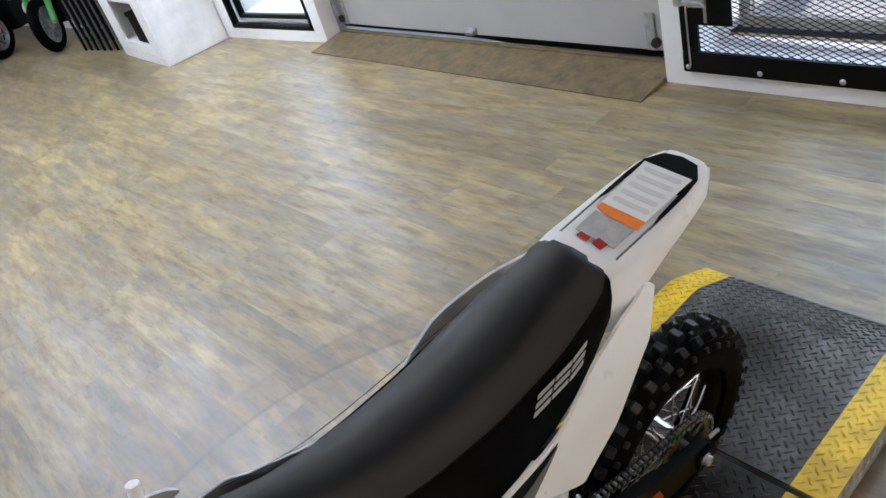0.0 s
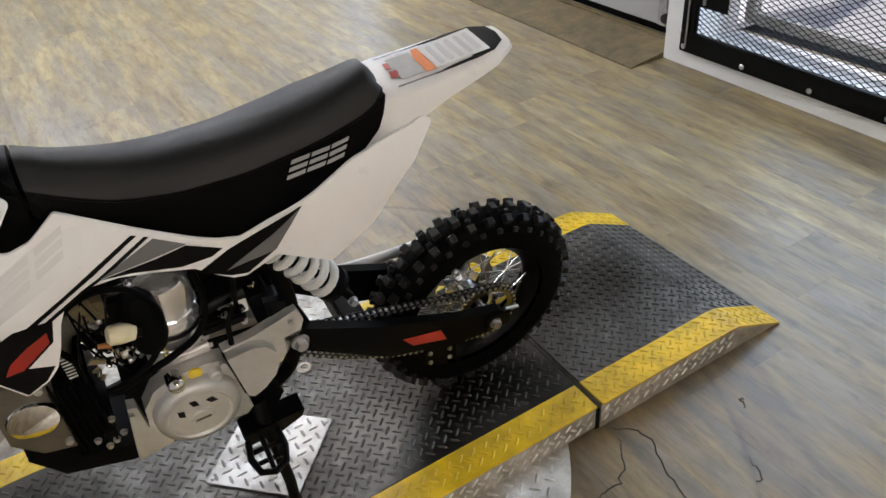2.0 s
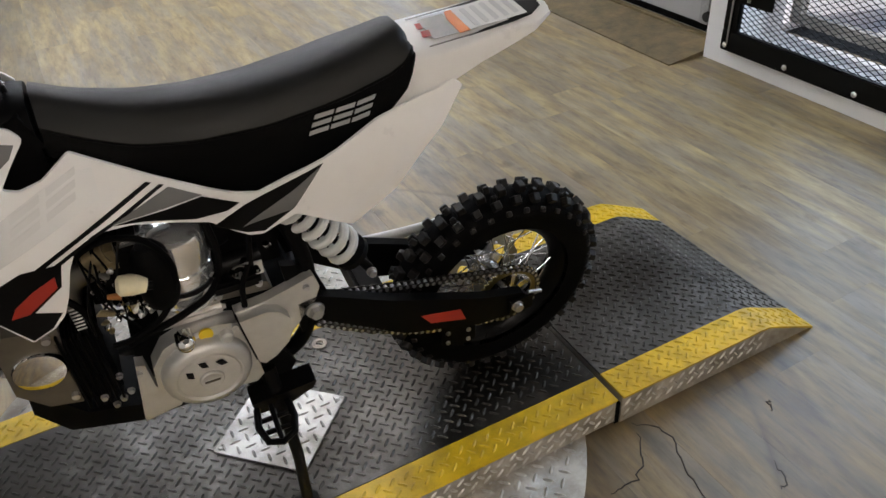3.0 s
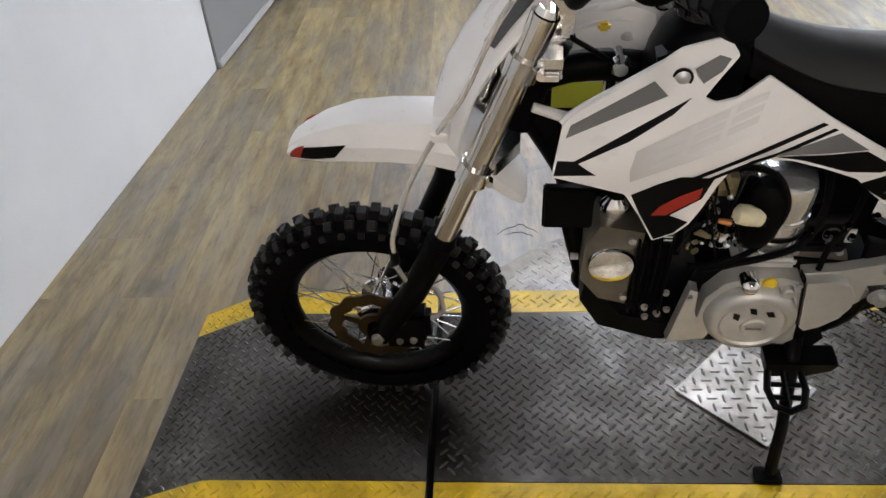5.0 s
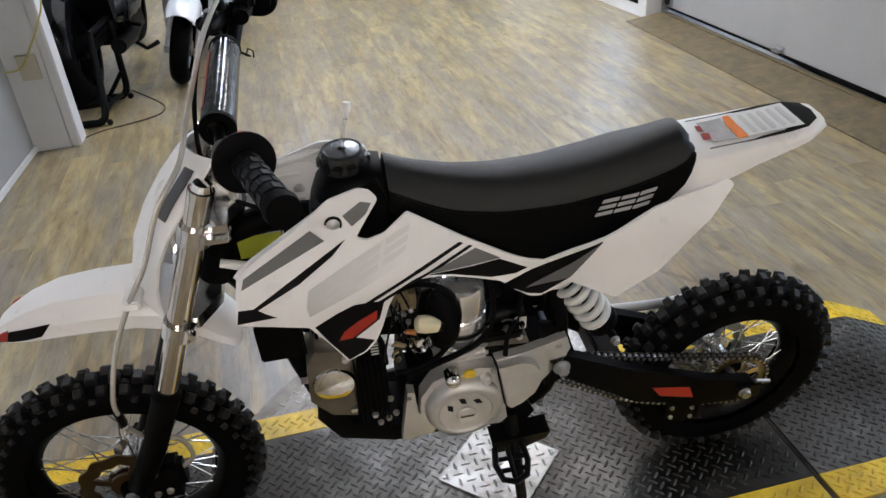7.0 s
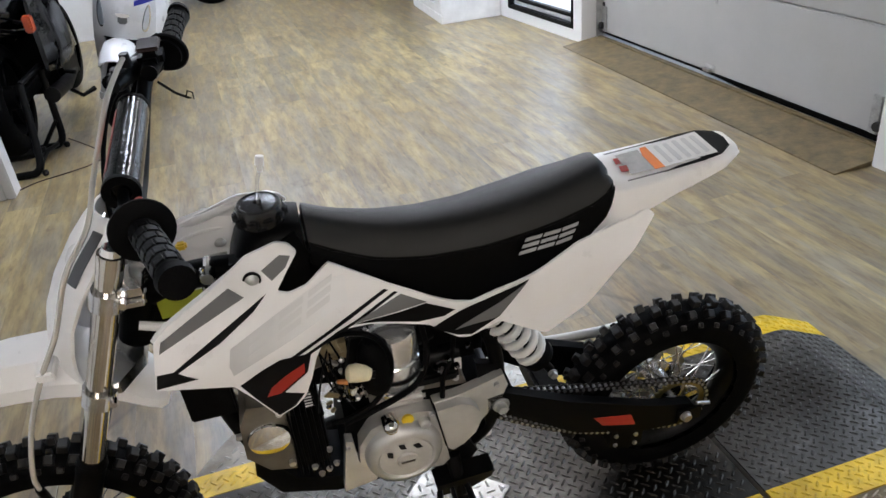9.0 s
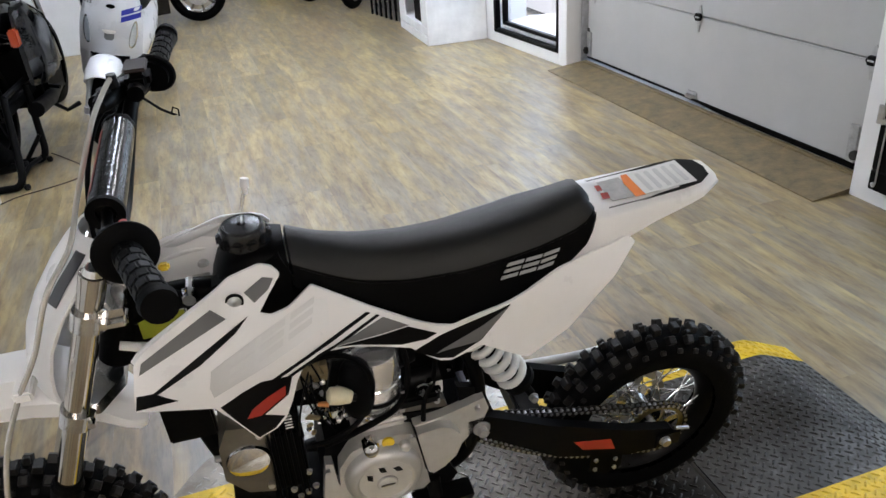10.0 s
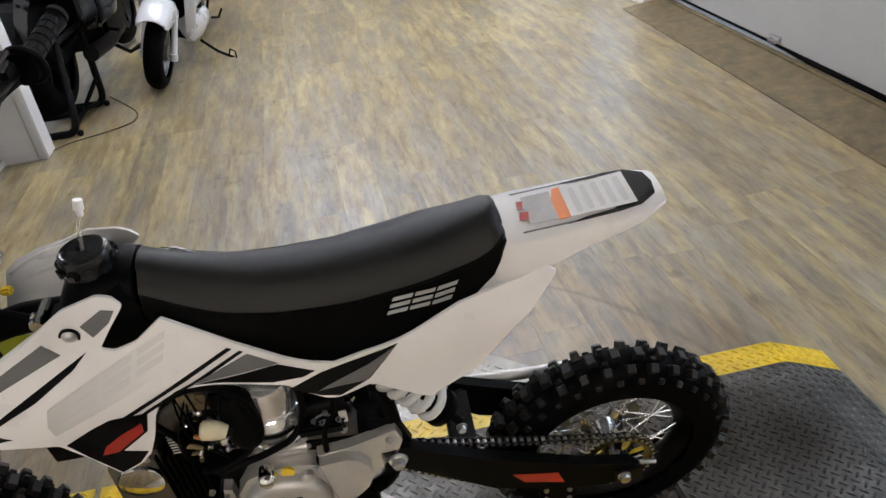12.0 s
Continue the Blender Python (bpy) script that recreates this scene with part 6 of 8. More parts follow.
    # Added black mass that fills the dark gaps behind cylinder and carburettor.
    part("engine_hanger", edge_round(prism([(0.70, 0.455), (0.81, 0.47), (0.87, 0.50), (0.875, 0.60), (0.80, 0.66), (0.70, 0.67), (0.64, 0.64), (0.64, 0.48)], -0.034, -0.006, "y"), 0.006), BLACK_PLASTIC, bike, "black backing plate added behind the engine to close bright gaps")
    # Added black block that hides the bright floor behind the intake.
    part("battery_box", edge_round(prism([(0.575, 0.475), (0.46, 0.475), (0.455, 0.66), (0.60, 0.68), (0.60, 0.62), (0.57, 0.58)], -0.035, 0.025, "y"), 0.008), BLACK_PLASTIC, bike, "black backing box added under the seat to close bright gaps")
    part("intake_elbow", lathe(((0, 0.060), (0.014, 0.057), (0.023, 0.044), (0.0275, 0.020), (0.0285, 0.0), (0.027, -0.026), (0.020, -0.048), (0.012, -0.058), (0, -0.060)), 22, "z", (0.637, 0.084, 0.562)), RUBBER_SEAL, carb, "black rubber elbow")
    part("carb_bowl", lathe(((0, -0.022), (0.013, -0.020), (0.016, -0.012), (0.016, 0.012), (0, 0.014)), 18, "z", (0.676, 0.070, 0.512)), CHROME, carb, "bright float bowl")
    for x, y, z in ((0.668, 0.085, 0.535), (0.690, 0.080, 0.520), (0.655, 0.088, 0.498), (0.560, 0.085, 0.520), (0.535, 0.082, 0.512), (0.515, 0.085, 0.530), (0.500, 0.080, 0.505), (0.480, 0.080, 0.545)):
        part("cable_fitting", tube([(x, y - 0.012, z), (x + 0.004, y, z + 0.008), (x + 0.006, y + 0.004, z + 0.018)], 0.0045, 8), CHROME, bike)
    part("wire_connector", tube([(0.685, 0.118, 0.594), (0.681, 0.118, 0.593), (0.668, 0.119, 0.591), (0.658, 0.120, 0.588), (0.650, 0.121, 0.584)], [0.008, 0.0135, 0.0145, 0.0125, 0.0095], 16), CREAM, bike, "cream plastic wire connector")
    part("connector_cap", tube([(0.651, 0.121, 0.584), (0.643, 0.121, 0.581)], 0.006, 12), BLACK_STEEL, bike)
    part("fuel_hose", tube([(0.725, 0.085, 0.625), (0.706, 0.094, 0.646), (0.672, 0.098, 0.655), (0.636, 0.100, 0.639), (0.614, 0.100, 0.592), (0.621, 0.100, 0.544), (0.647, 0.100, 0.499), (0.688, 0.098, 0.474), (0.72, 0.090, 0.462)], 0.0047, 8, curve=8), RUBBER_SEAL, bike)
    part("wire_loom", tube([(0.70, 0.09, 0.455), (0.66, 0.096, 0.474), (0.615, 0.096, 0.490), (0.572, 0.090, 0.512), (0.552, 0.075, 0.56), (0.560, 0.06, 0.64)], 0.0055, 8, curve=8), RUBBER_SEAL, bike)
    part("wire_loom", tube([(0.50, 0.06, 0.62), (0.51, 0.075, 0.54), (0.53, 0.085, 0.50), (0.535, 0.09, 0.46)], 0.0045, 8, curve=8), RUBBER_SEAL, bike)
    part("wire_loom", tube([(0.80, 0.05, 0.62), (0.77, 0.07, 0.58), (0.74, 0.075, 0.53), (0.735, 0.072, 0.47)], 0.005, 8, curve=8), RUBBER_SEAL, bike)
    part("case_shoulder", edge_round(prism([(0.580, 0.452), (0.576, 0.474), (0.556, 0.486), (0.520, 0.482), (0.492, 0.472), (0.486, 0.455)], 0.020, 0.066, "y"), 0.006, 3), CAST_DARK, e, "dull cast crankcase shoulder")
    for x, z in ((0.566, 0.481), (0.536, 0.490), (0.505, 0.482)):
        part("case_bolt", bolt(x, 0.066, z - 0.006, 0.0065, 0.007), STEEL, e)
    part("gear_shaft", tube([(0.530, 0.060, 0.470), (0.528, 0.074, 0.512)], 0.0028, 8), STEEL, e)
    part("key_ring", lathe(((0.0105, -0.0012), (0.0125, -0.0012), (0.0125, 0.0012), (0.0105, 0.0012)), 24, "y", (0.529, 0.075, 0.516), closed=True), STEEL, e, "thin steel ring")
    part("wire_tag", edge_round(box(0.494, 0.506, 0.068, 0.071, 0.496, 0.522), 0.001), PAPER, bike, "white wire tag")
    # Bright strips for the light that catches the cylinder fins' edges.
    for k in range(7):
        part("fin_edge", box(0.744, 0.757, 0.0702, 0.0725, 0.494 + 0.0065 * k, 0.4965 + 0.0065 * k, 0.0006, segments=1), CAST, cyl)
    cl = part("clutch_arm", edge_round(box(0.500, 0.575, 0.045, 0.075, 0.476, 0.498), 0.005), BLACK_STEEL, e)
    part("starter_bump", tube([(0.56, 0.03, 0.495), (0.49, 0.03, 0.50)], 0.022, 16), BLACK_STEEL, e)


RELAY_GREY = material("relay_grey", (0.55, 0.56, 0.56), 0.3, mottled=0.08, coat=0.3)
COPPER = material("copper_lug", (0.62, 0.26, 0.10), 0.35, metal=0.8, mottled=0.15, mottle_scale=60)
BRIGHT_CAN = material("polished_can", (0.93, 0.93, 0.94), 0.16, metal=0.8, bump=1.0, bump_scale=24, mottled=0.1, mottle_scale=30)
DULL_BRASS = material("dull_brass", (0.30, 0.24, 0.14), 0.38, metal=0.7, mottled=0.3, mottle_scale=50)
YELLOW_STICKER = material("yellow_sticker", (0.75, 0.52, 0.03), 0.4, mottled=0.05)


def chassis(bike):
    tb = lambda pts, r, label="", c=5, m=BLACK_PLASTIC: part("frame_tube", tube(pts, r, 12, curve=c), m, bike, label)
    tb([(0.955, 0, 0.725), (0.86, 0, 0.745), (0.70, 0, 0.72), (0.50, 0, 0.665), (0.44, 0, 0.60)], 0.022, "black steel backbone tube")
    tb([(0.965, 0, 0.68), (0.90, 0, 0.56), (0.885, 0, 0.46), (0.862, 0, 0.36)], 0.017, "black steel down tube")
    for s in (1, -1):
        tb([(0.55, s * 0.045, 0.69), (0.40, s * 0.042, 0.730), (0.25, s * 0.042, 0.765)], 0.010)
        tb([(0.44, s * 0.055, 0.58), (0.34, s * 0.058, 0.66), (0.26, s * 0.042, 0.755)], 0.009)
        tb([(0.47, s * 0.045, 0.62), (0.435, s * 0.060, 0.52), (0.432, s * 0.062, 0.41), (0.46, s * 0.058, 0.31), (0.56, s * 0.056, 0.262)], 0.013)
        part("frame_gusset", edge_round(prism([(0.47, 0.50), (0.425, 0.485), (0.405, 0.42), (0.415, 0.36), (0.455, 0.34), (0.462, 0.42)], s * 0.058, s * 0.072, "y"), 0.003), BLACK_PLASTIC, bike)
    part("neck_gusset", edge_round(prism([(0.955, 0.72), (0.86, 0.735), (0.87, 0.64), (0.915, 0.60), (0.968, 0.67)], -0.016, 0.016, "y"), 0.003), BLACK_PLASTIC, bike)
    part("yellow_plug", edge_round(box(0.862, 0.877, 0.018, 0.030, 0.808, 0.819), 0.003), YELLOW_STICKER, bike, "small yellow wire plug")
    part("neck_bolt", join(lathe(((0, 0.05), (0.009, 0.05), (0.012, 0.046), (0.013, 0.034), (0, 0.034)), 14, "y", (0.846, 0, 0.767)), tube([(0.846, 0.0, 0.767), (0.846, 0.036, 0.767)], 0.006, 8)), CHROME, bike, "bright bolt head")
    relay = part("relay_box", edge_round(box(0.858, 0.932, -0.030, 0.017, 0.686, 0.738), 0.004), RELAY_GREY, bike, "pale grey relay box on the frame neck")
    part("neck_label", box(0.862, 0.928, 0.0175, 0.0185, 0.690, 0.730, 0.0003), LIME, relay, "lime-yellow printed label")
    part("relay_lid", edge_round(box(0.862, 0.928, -0.026, 0.014, 0.7385, 0.745), 0.002), WHITE_PLASTIC, relay, "white lid")
    part("relay_bracket", edge_round(box(0.932, 0.962, -0.02, 0.012, 0.690, 0.700), 0.003), BLACK_PLASTIC, relay)
    part("relay_bracket", edge_round(box(0.846, 0.858, -0.02, 0.020, 0.690, 0.735), 0.003), BLACK_PLASTIC, relay)
    part("cable_stay", tube([(0.953, 0.050, 0.713), (0.920, 0.052, 0.702), (0.884, 0.050, 0.690)], [0.0065, 0.0075, 0.0075], 10), WHITE_PLASTIC, bike, "white cable stay")
    # coil pack hung beneath the shroud
    part("coil_box", edge_round(box(0.860, 0.934, 0.036, 0.052, 0.496, 0.574), 0.003), BLACK_PLASTIC, bike, "black rectangular cover hung under the shroud")
    # swingarm
    for s in (1, -1):
        a = part("swingarm", edge_round(prism([(0.456, 0.425), (0.425, 0.430), (0.30, 0.362), (0.13, 0.290), (0.04, 0.266), (0.022, 0.243), (0.035, 0.216), (0.13, 0.220), (0.28, 0.268), (0.425, 0.375), (0.456, 0.39)], s * 0.068, s * 0.088, "y"), 0.005), BLACK_PLASTIC, bike, "black box-section swingarm")
        part("axle_adjuster", edge_round(box(0.020, 0.072, s * 0.0885, s * 0.094, 0.224, 0.260), 0.002), BLACK_STEEL, a)
        part("axle_nut", bolt(0.055, 0.094 if s > 0 else -0.104, 0.243, 0.012, 0.010), STEEL, a)
        part("adjuster_bolt", tube([(0.022, s * 0.076, 0.248), (-0.008, s * 0.076, 0.240)], 0.004, 8), STEEL, a)
        if s > 0:
            part("red_mark", prism([(0.250, 0.300), (0.230, 0.272), (0.160, 0.250), (0.172, 0.282)], 0.0882, 0.0890, "y"), RED_DECAL, a, "red sticker")
            part("chain_guide", edge_round(prism([(0.20, 0.232), (0.13, 0.215), (0.13, 0.165), (0.16, 0.155), (0.20, 0.175)], 0.030, 0.072, "y"), 0.004), BLACK_PLASTIC, a, "black chain guide")
            for x, z in ((0.188, 0.205), (0.145, 0.196), (0.188, 0.178), (0.145, 0.170)):
                part("guide_bolt", bolt(x, 0.072, z, 0.005, 0.004), STEEL, a)
            part("chain_slider", edge_round(prism([(0.44, 0.404), (0.30, 0.352), (0.30, 0.345), (0.44, 0.397)], 0.045, 0.0665, "y"), 0.002), RUBBER_SEAL, a)
    part("swingarm_bridge", edge_round(box(0.30, 0.345, -0.064, 0.064, 0.315, 0.365), 0.006), BLACK_PLASTIC, bike)
    part("pivot_bolt", join(join(lathe(((0, 0.103), (0.0095, 0.103), (0.0105, 0.1015), (0.0105, 0.0915)), 6, "y", (0.432, 0, 0.402)), lathe(((0.006, 0.0925), (0.015, 0.0915), (0.016, 0.088)), 20, "y", (0.432, 0, 0.402))), tube([(0.432, -0.1, 0.402), (0.432, 0.088, 0.402)], 0.009, 10)), STEEL, bike, "zinc swingarm pivot bolt")
    # mono-shock
    top, low = Vector((0.452, 0.055, 0.625)), Vector((0.324, 0.048, 0.416))
    d = (low - top)
    sh = part("shock_absorber", tube([top, top + d * 0.45, top + d * 0.451, low], [0.015, 0.015, 0.007, 0.008], 14), BLACK_PLASTIC, bike, "black shock absorber")
    part("shock_spring", spring(top + d * 0.10, top + d * 0.74, 0.0255, 0.0072, 6), SPRING, sh, "pale grey coil spring")
    part("spring_seat", tube([top + d * 0.06, top + d * 0.10], 0.031, 20), BLACK_PLASTIC, sh)
    part("spring_seat", tube([top + d * 0.745, top + d * 0.79], 0.031, 20), BLACK_PLASTIC, sh)
    part("shock_bolt", bolt(low.x, low.y + 0.010, low.z, 0.009, 0.010), STEEL, sh)
    part("overflow_hose", tube([(0.40, -0.05, 0.50), (0.33, -0.05, 0.485), (0.25, -0.055, 0.505), (0.20, -0.06, 0.56)], 0.004, 8, curve=6), RUBBER_SEAL, bike)
    # tank and cap
    rings = []
    for x, z0, z1, w in ((0.815, 0.72, 0.765, 0.030), (0.808, 0.715, 0.79, 0.040), (0.797, 0.71, 0.815, 0.047), (0.782, 0.71, 0.832, 0.051), (0.755, 0.71, 0.840, 0.053), (0.72, 0.71, 0.839, 0.052), (0.705, 0.71, 0.836, 0.049)):
        n = []
        for k in range(16):
            a = 2 * math.pi * k / 16
            c, s = math.cos(a), math.sin(a)
            n.append((x, MID + 0.008 + w * math.copysign(abs(c) ** 0.6, c), (z0 + z1) / 2 + (z1 - z0) / 2 * math.copysign(abs(s) ** 0.6, s)))
        rings.append(n)
    tank = part("fuel_tank", loft(rings), BLACK_PLASTIC, bike, "black plastic fuel tank", angle=60)
    part("tank_skirt", edge_round(prism([(0.81, 0.80), (0.715, 0.83), (0.700, 0.79), (0.735, 0.745), (0.80, 0.755)], 0.050, 0.0745, "y"), 0.010, 3), BLACK_PLASTIC, tank)
    cap = part("fuel_cap", lathe(((0.031, -0.004), (0.032, 0.006), (0.0315, 0.018), (0.0295, 0.024), (0.0265, 0.026), (0.024, 0.0245), (0.006, 0.026), (0.0055, 0.020), (0, 0.020)), 40, "z", (0.756, 0.030, 0.838)), CAP_PLASTIC, tank, "ribbed black fuel cap with a vent hole")
    teeth = bm_new()
    for k in range(10):
        a = 2 * math.pi * k / 10
        join(teeth, edge_round(box(0.030, 0.0375, -0.008, 0.008, 0.0, 0.015), 0.003), Matrix.Translation((0.756, 0.030, 0.838)) @ Matrix.Rotation(a, 4, "Z"))
    part("cap_rib", teeth, CAP_PLASTIC, cap)
    vent = part("vent_hose", tube([(0.756, 0.030, 0.858), (0.750, 0.024, 0.890), (0.743, 0.018, 0.908)], 0.0024, 10, curve=4), CLEAR, cap, "clear vent hose standing on the cap")
    part("vent_valve", join(tube([(0.7435, 0.0185, 0.903), (0.7425, 0.0175, 0.912)], [0.0036, 0.0042], 12), tube([(0.7425, 0.0175, 0.912), (0.740, 0.015, 0.924)], [0.0062, 0.0056], 12)), WHITE_PLASTIC, vent, "white vent valve tip")
    # side stand and foot peg
    st = part("side_stand", tube([(0.525, 0.085, 0.300), (0.520, 0.115, 0.230), (0.515, 0.150, 0.130), (0.520, 0.185, 0.040)], [0.014, 0.011, 0.010, 0.010], 12), BLACK_STEEL, bike, "black side stand, down")
    part("stand_foot", edge_round(box(0.500, 0.545, 0.172, 0.205, 0.026, 0.038), 0.004), BLACK_STEEL, st)
    part("stand_bracket", edge_round(prism([(0.575, 0.345), (0.555, 0.25), (0.50, 0.245), (0.475, 0.285), (0.50, 0.34)], 0.055, 0.078, "y"), 0.004), BLACK_STEEL, st)
    peg = part("foot_peg", edge_round(prism([(0.565, 0.262), (0.455, 0.268), (0.462, 0.252), (0.50, 0.235), (0.56, 0.232)], 0.078, 0.118, "y"), 0.004), BLACK_STEEL, bike, "black folding foot peg")
    fr = bm_new()
    outl = [(0.560, 0.118), (0.566, 0.150), (0.558, 0.178), (0.536, 0.186), (0.514, 0.176), (0.506, 0.15), (0.508, 0.118)]
    pts = [(x, y, 0.246 - (y - 0.118) * 0.18) for x, y in outl]
    tube(pts, 0.006, 8, bm=fr)
    for y in (0.138, 0.160):
        tube([(0.508, y, 0.242 - (y - 0.118) * 0.18), (0.566, y, 0.242 - (y - 0.118) * 0.18)], 0.0045, 8, bm=fr)
    tube([(0.537, 0.118, 0.246), (0.537, 0.184, 0.234)], 0.0045, 8, bm=fr)
    part("peg_frame", fr, BLACK_STEEL, peg)


def chain_drive(bike):
    """Roller chain round a small front and a large rear sprocket on the left side."""
    cx, cz, r1 = 0.055, 0.243, 0.063
    fx, fz, r0 = 0.455, 0.388, 0.022
    d = Vector((fx - cx, fz - cz))
    base = math.atan2(d.y, d.x)
    th = math.acos((r1 - r0) / d.length)
    pts = []
    for k in range(25):
        a = base + th + (2 * math.pi - 2 * th) * k / 24
        pts.append((cx + r1 * math.cos(a), cz + r1 * math.sin(a)))
    low_a, low_b = (cx + r1 * math.cos(base - th), cz + r1 * math.sin(base - th)), (fx + r0 * math.cos(base - th), fz + r0 * math.sin(base - th))
    for k in range(1, 20):
        pts.append((low_a[0] + (low_b[0] - low_a[0]) * k / 20, low_a[1] + (low_b[1] - low_a[1]) * k / 20 - 0.036 * math.sin(math.pi * k / 20)))
    for k in range(9):
        a = base - th + 2 * th * k / 8
        pts.append((fx + r0 * math.cos(a), fz + r0 * math.sin(a)))
    up_a, up_b = (fx + r0 * math.cos(base + th), fz + r0 * math.sin(base + th)), (cx + r1 * math.cos(base + th), cz + r1 * math.sin(base + th))
    for k in range(1, 20):
        pts.append((up_a[0] + (up_b[0] - up_a[0]) * k / 20, up_a[1] + (up_b[1] - up_a[1]) * k / 20 - 0.005 * math.sin(math.pi * k / 20)))
    p = np.array(pts + pts[:1])
    s = np.r_[0, np.cumsum(np.hypot(*np.diff(p, axis=0).T))]
    n = int(s[-1] / 0.0127)
    n -= n % 2
    at = lambda q: np.array([np.interp(q % s[-1], s, p[:, 0]), np.interp(q % s[-1], s, p[:, 1])])
    plates, rollers = bm_new(), bm_new()
    y = 0.058
    for k in range(n):
        a, b = at(k * s[-1] / n), at((k + 1) * s[-1] / n)
        m, ang, l = (a + b) / 2, math.atan2(*(b - a)[::-1]), float(np.hypot(*(b - a)))
        outer = 0.0062 if k % 2 else 0.0045
        for sy in (1, -1):
            own = prism([(-l / 2 - 0.004, 0), (-l / 2, 0.0048), (0, 0.0036), (l / 2, 0.0048), (l / 2 + 0.004, 0), (l / 2, -0.0048), (0, -0.0036), (-l / 2, -0.0048)], y + sy * outer - 0.0007, y + sy * outer + 0.0007, "y")
            join(plates, own, Matrix.Translation((m[0], 0, m[1])) @ Matrix.Rotation(-ang, 4, "Y"))
        tube([(a[0], y - 0.0078, a[1]), (a[0], y + 0.0078, a[1])], 0.0034, 8, bm=rollers)
    ch = part("chain", plates, CHAIN_DARK, bike, "dark oiled drive chain", smooth=False)
    part("chain_roller", rollers, STEEL, ch, "bright chain rollers")
    spr = []
    for k in range(37 * 4):
        a = 2 * math.pi * k / (37 * 4)
        r = r1 + (0.005, 0.001, -0.003, 0.001)[k % 4]
        spr.append((cx + r * math.cos(a), cz + r * math.sin(a)))
    bm = bm_new()
    inn = [(cx + 0.050 * math.cos(2 * math.pi * k / len(spr)), cz + 0.050 * math.sin(2 * math.pi * k / len(spr))) for k in range(len(spr))]
    rings = [[bm.verts.new((x, yy, z)) for x, z in loop] for loop, yy in ((spr, y + 0.0016), (inn, y + 0.0016), (inn, y - 0.0016), (spr, y - 0.0016))]
    for i in range(4):
        a, b = rings[i], rings[(i + 1) % 4]
        for k in range(len(spr)):
            bm.faces.new((a[k], a[(k + 1) % len(spr)], b[(k + 1) % len(spr)], b[k]))
    carrier = bm_new()
    for k in range(5):
        a = 2 * math.pi * k / 5 + 0.3
        join(carrier, prism([(0.02, -0.006), (0.055, -0.008), (0.055, 0.008), (0.02, 0.006)], y - 0.0035, y - 0.0018, "y"), Matrix.Translation((cx, 0, cz)) @ Matrix.Rotation(-a, 4, "Y"))
    spk = part("rear_sprocket", bm, BRASS, bike, "brass-coloured rear sprocket", smooth=False)
    part("sprocket_carrier", carrier, CLAMP, spk, "bright sprocket carrier", smooth=False)


CHAIN_DARK = material("oiled_chain", (0.05, 0.048, 0.045), 0.35, metal=0.9, mottled=0.3, mottle_scale=60)
BRASS = material("gold_zinc", (0.36, 0.29, 0.12), 0.36, metal=1.0, mottled=0.15, mottle_scale=40)


def dirt_bike():
    bike = thing("dirt_bike", BIKE, "white and black small dirt bike leaning on its side stand", "dirt bike")
    seat(bike)
    bodywork(bike)
    inner_flange(bike)
    fenders(bike)
    fork_and_bars(bike)
    engine(bike)
    chassis(bike)
    chain_drive(bike)
    fw = wheel(bike, "front_wheel", 1.219, 0.000, 0.2415, 0.2405, 0.171, 0.035, 40, 36, 0.038, "black spoked front wheel")
    part("brake_disc", rotor(0, 0.046, 0, 0.084, BRONZE), BRONZE, fw, "bronze wavy brake disc")
    cal = part("brake_caliper", edge_round(join(box(1.118, 1.178, 0.022, 0.062, 0.215, 0.290), box(1.135, 1.20, 0.016, 0.05, 0.188, 0.24)), 0.010), BLACK_PLASTIC, bike, "black front brake caliper")
    for x, z in ((1.165, 0.278), (1.150, 0.225), (1.178, 0.205)):
        part("caliper_bolt", bolt(x, 0.062 if z > 0.21 else 0.05, z, 0.007, 0.006), STEEL, cal)
    part("caliper_hose", tube([(1.150, 0.112, 0.470), (1.140, 0.075, 0.39), (1.105, 0.05, 0.35), (1.095, 0.045, 0.29), (1.118, 0.045, 0.265)], 0.0045, 8, curve=6), HOSE, cal, "pale brake hose")
    rw = wheel(bike, "rear_wheel", 0.055, 0.0, 0.230, 0.229, 0.147, 0.042, 34, 36, 0.040, "black spoked rear wheel")
    part("brake_disc", rotor(0, -0.048, 0, 0.078, STEEL), STEEL, rw, "steel brake disc")
    part("axle", tube([(0.055, -0.10, 0.243), (0.055, 0.10, 0.243)], 0.007, 12), STEEL, bike)
    part("axle", tube([(1.219, -0.085, 0.2415), (1.219, 0.06, 0.2415)], 0.007, 12), STEEL, bike)


CAP_PLASTIC = material("satin_black_cap", (0.012, 0.012, 0.013), 0.25, mottled=0.15, mottle_scale=30)
dirt_bike()

# ---- other vehicles and clutter in the room ----
SILVER_PAINT = material("pearl_white_paint", (0.54, 0.55, 0.565), 0.28, mottled=0.04, coat=0.5)
BLUE_DECAL = material("blue_stripe", (0.006, 0.011, 0.21), 0.35, mottled=0.05)
PINK_PAPER = material("pink_note", (0.80, 0.16, 0.42), 0.6, mottled=0.05)
BLACK_GLOSS = material("gloss_black_paint", (0.0018, 0.0018, 0.002), 0.10, mottled=0.1, specular=0.30, bump=0.5, bump_scale=22)
CRUMPLED = material("crumpled_black_vinyl", (0.0018, 0.0018, 0.002), 0.08, bump=0.6, bump_scale=30, mottled=0.2, specular=0.42)
AMBER = material("amber_lens", (0.40, 0.05, 0.01), 0.2, mottled=0.05, coat=0.4)
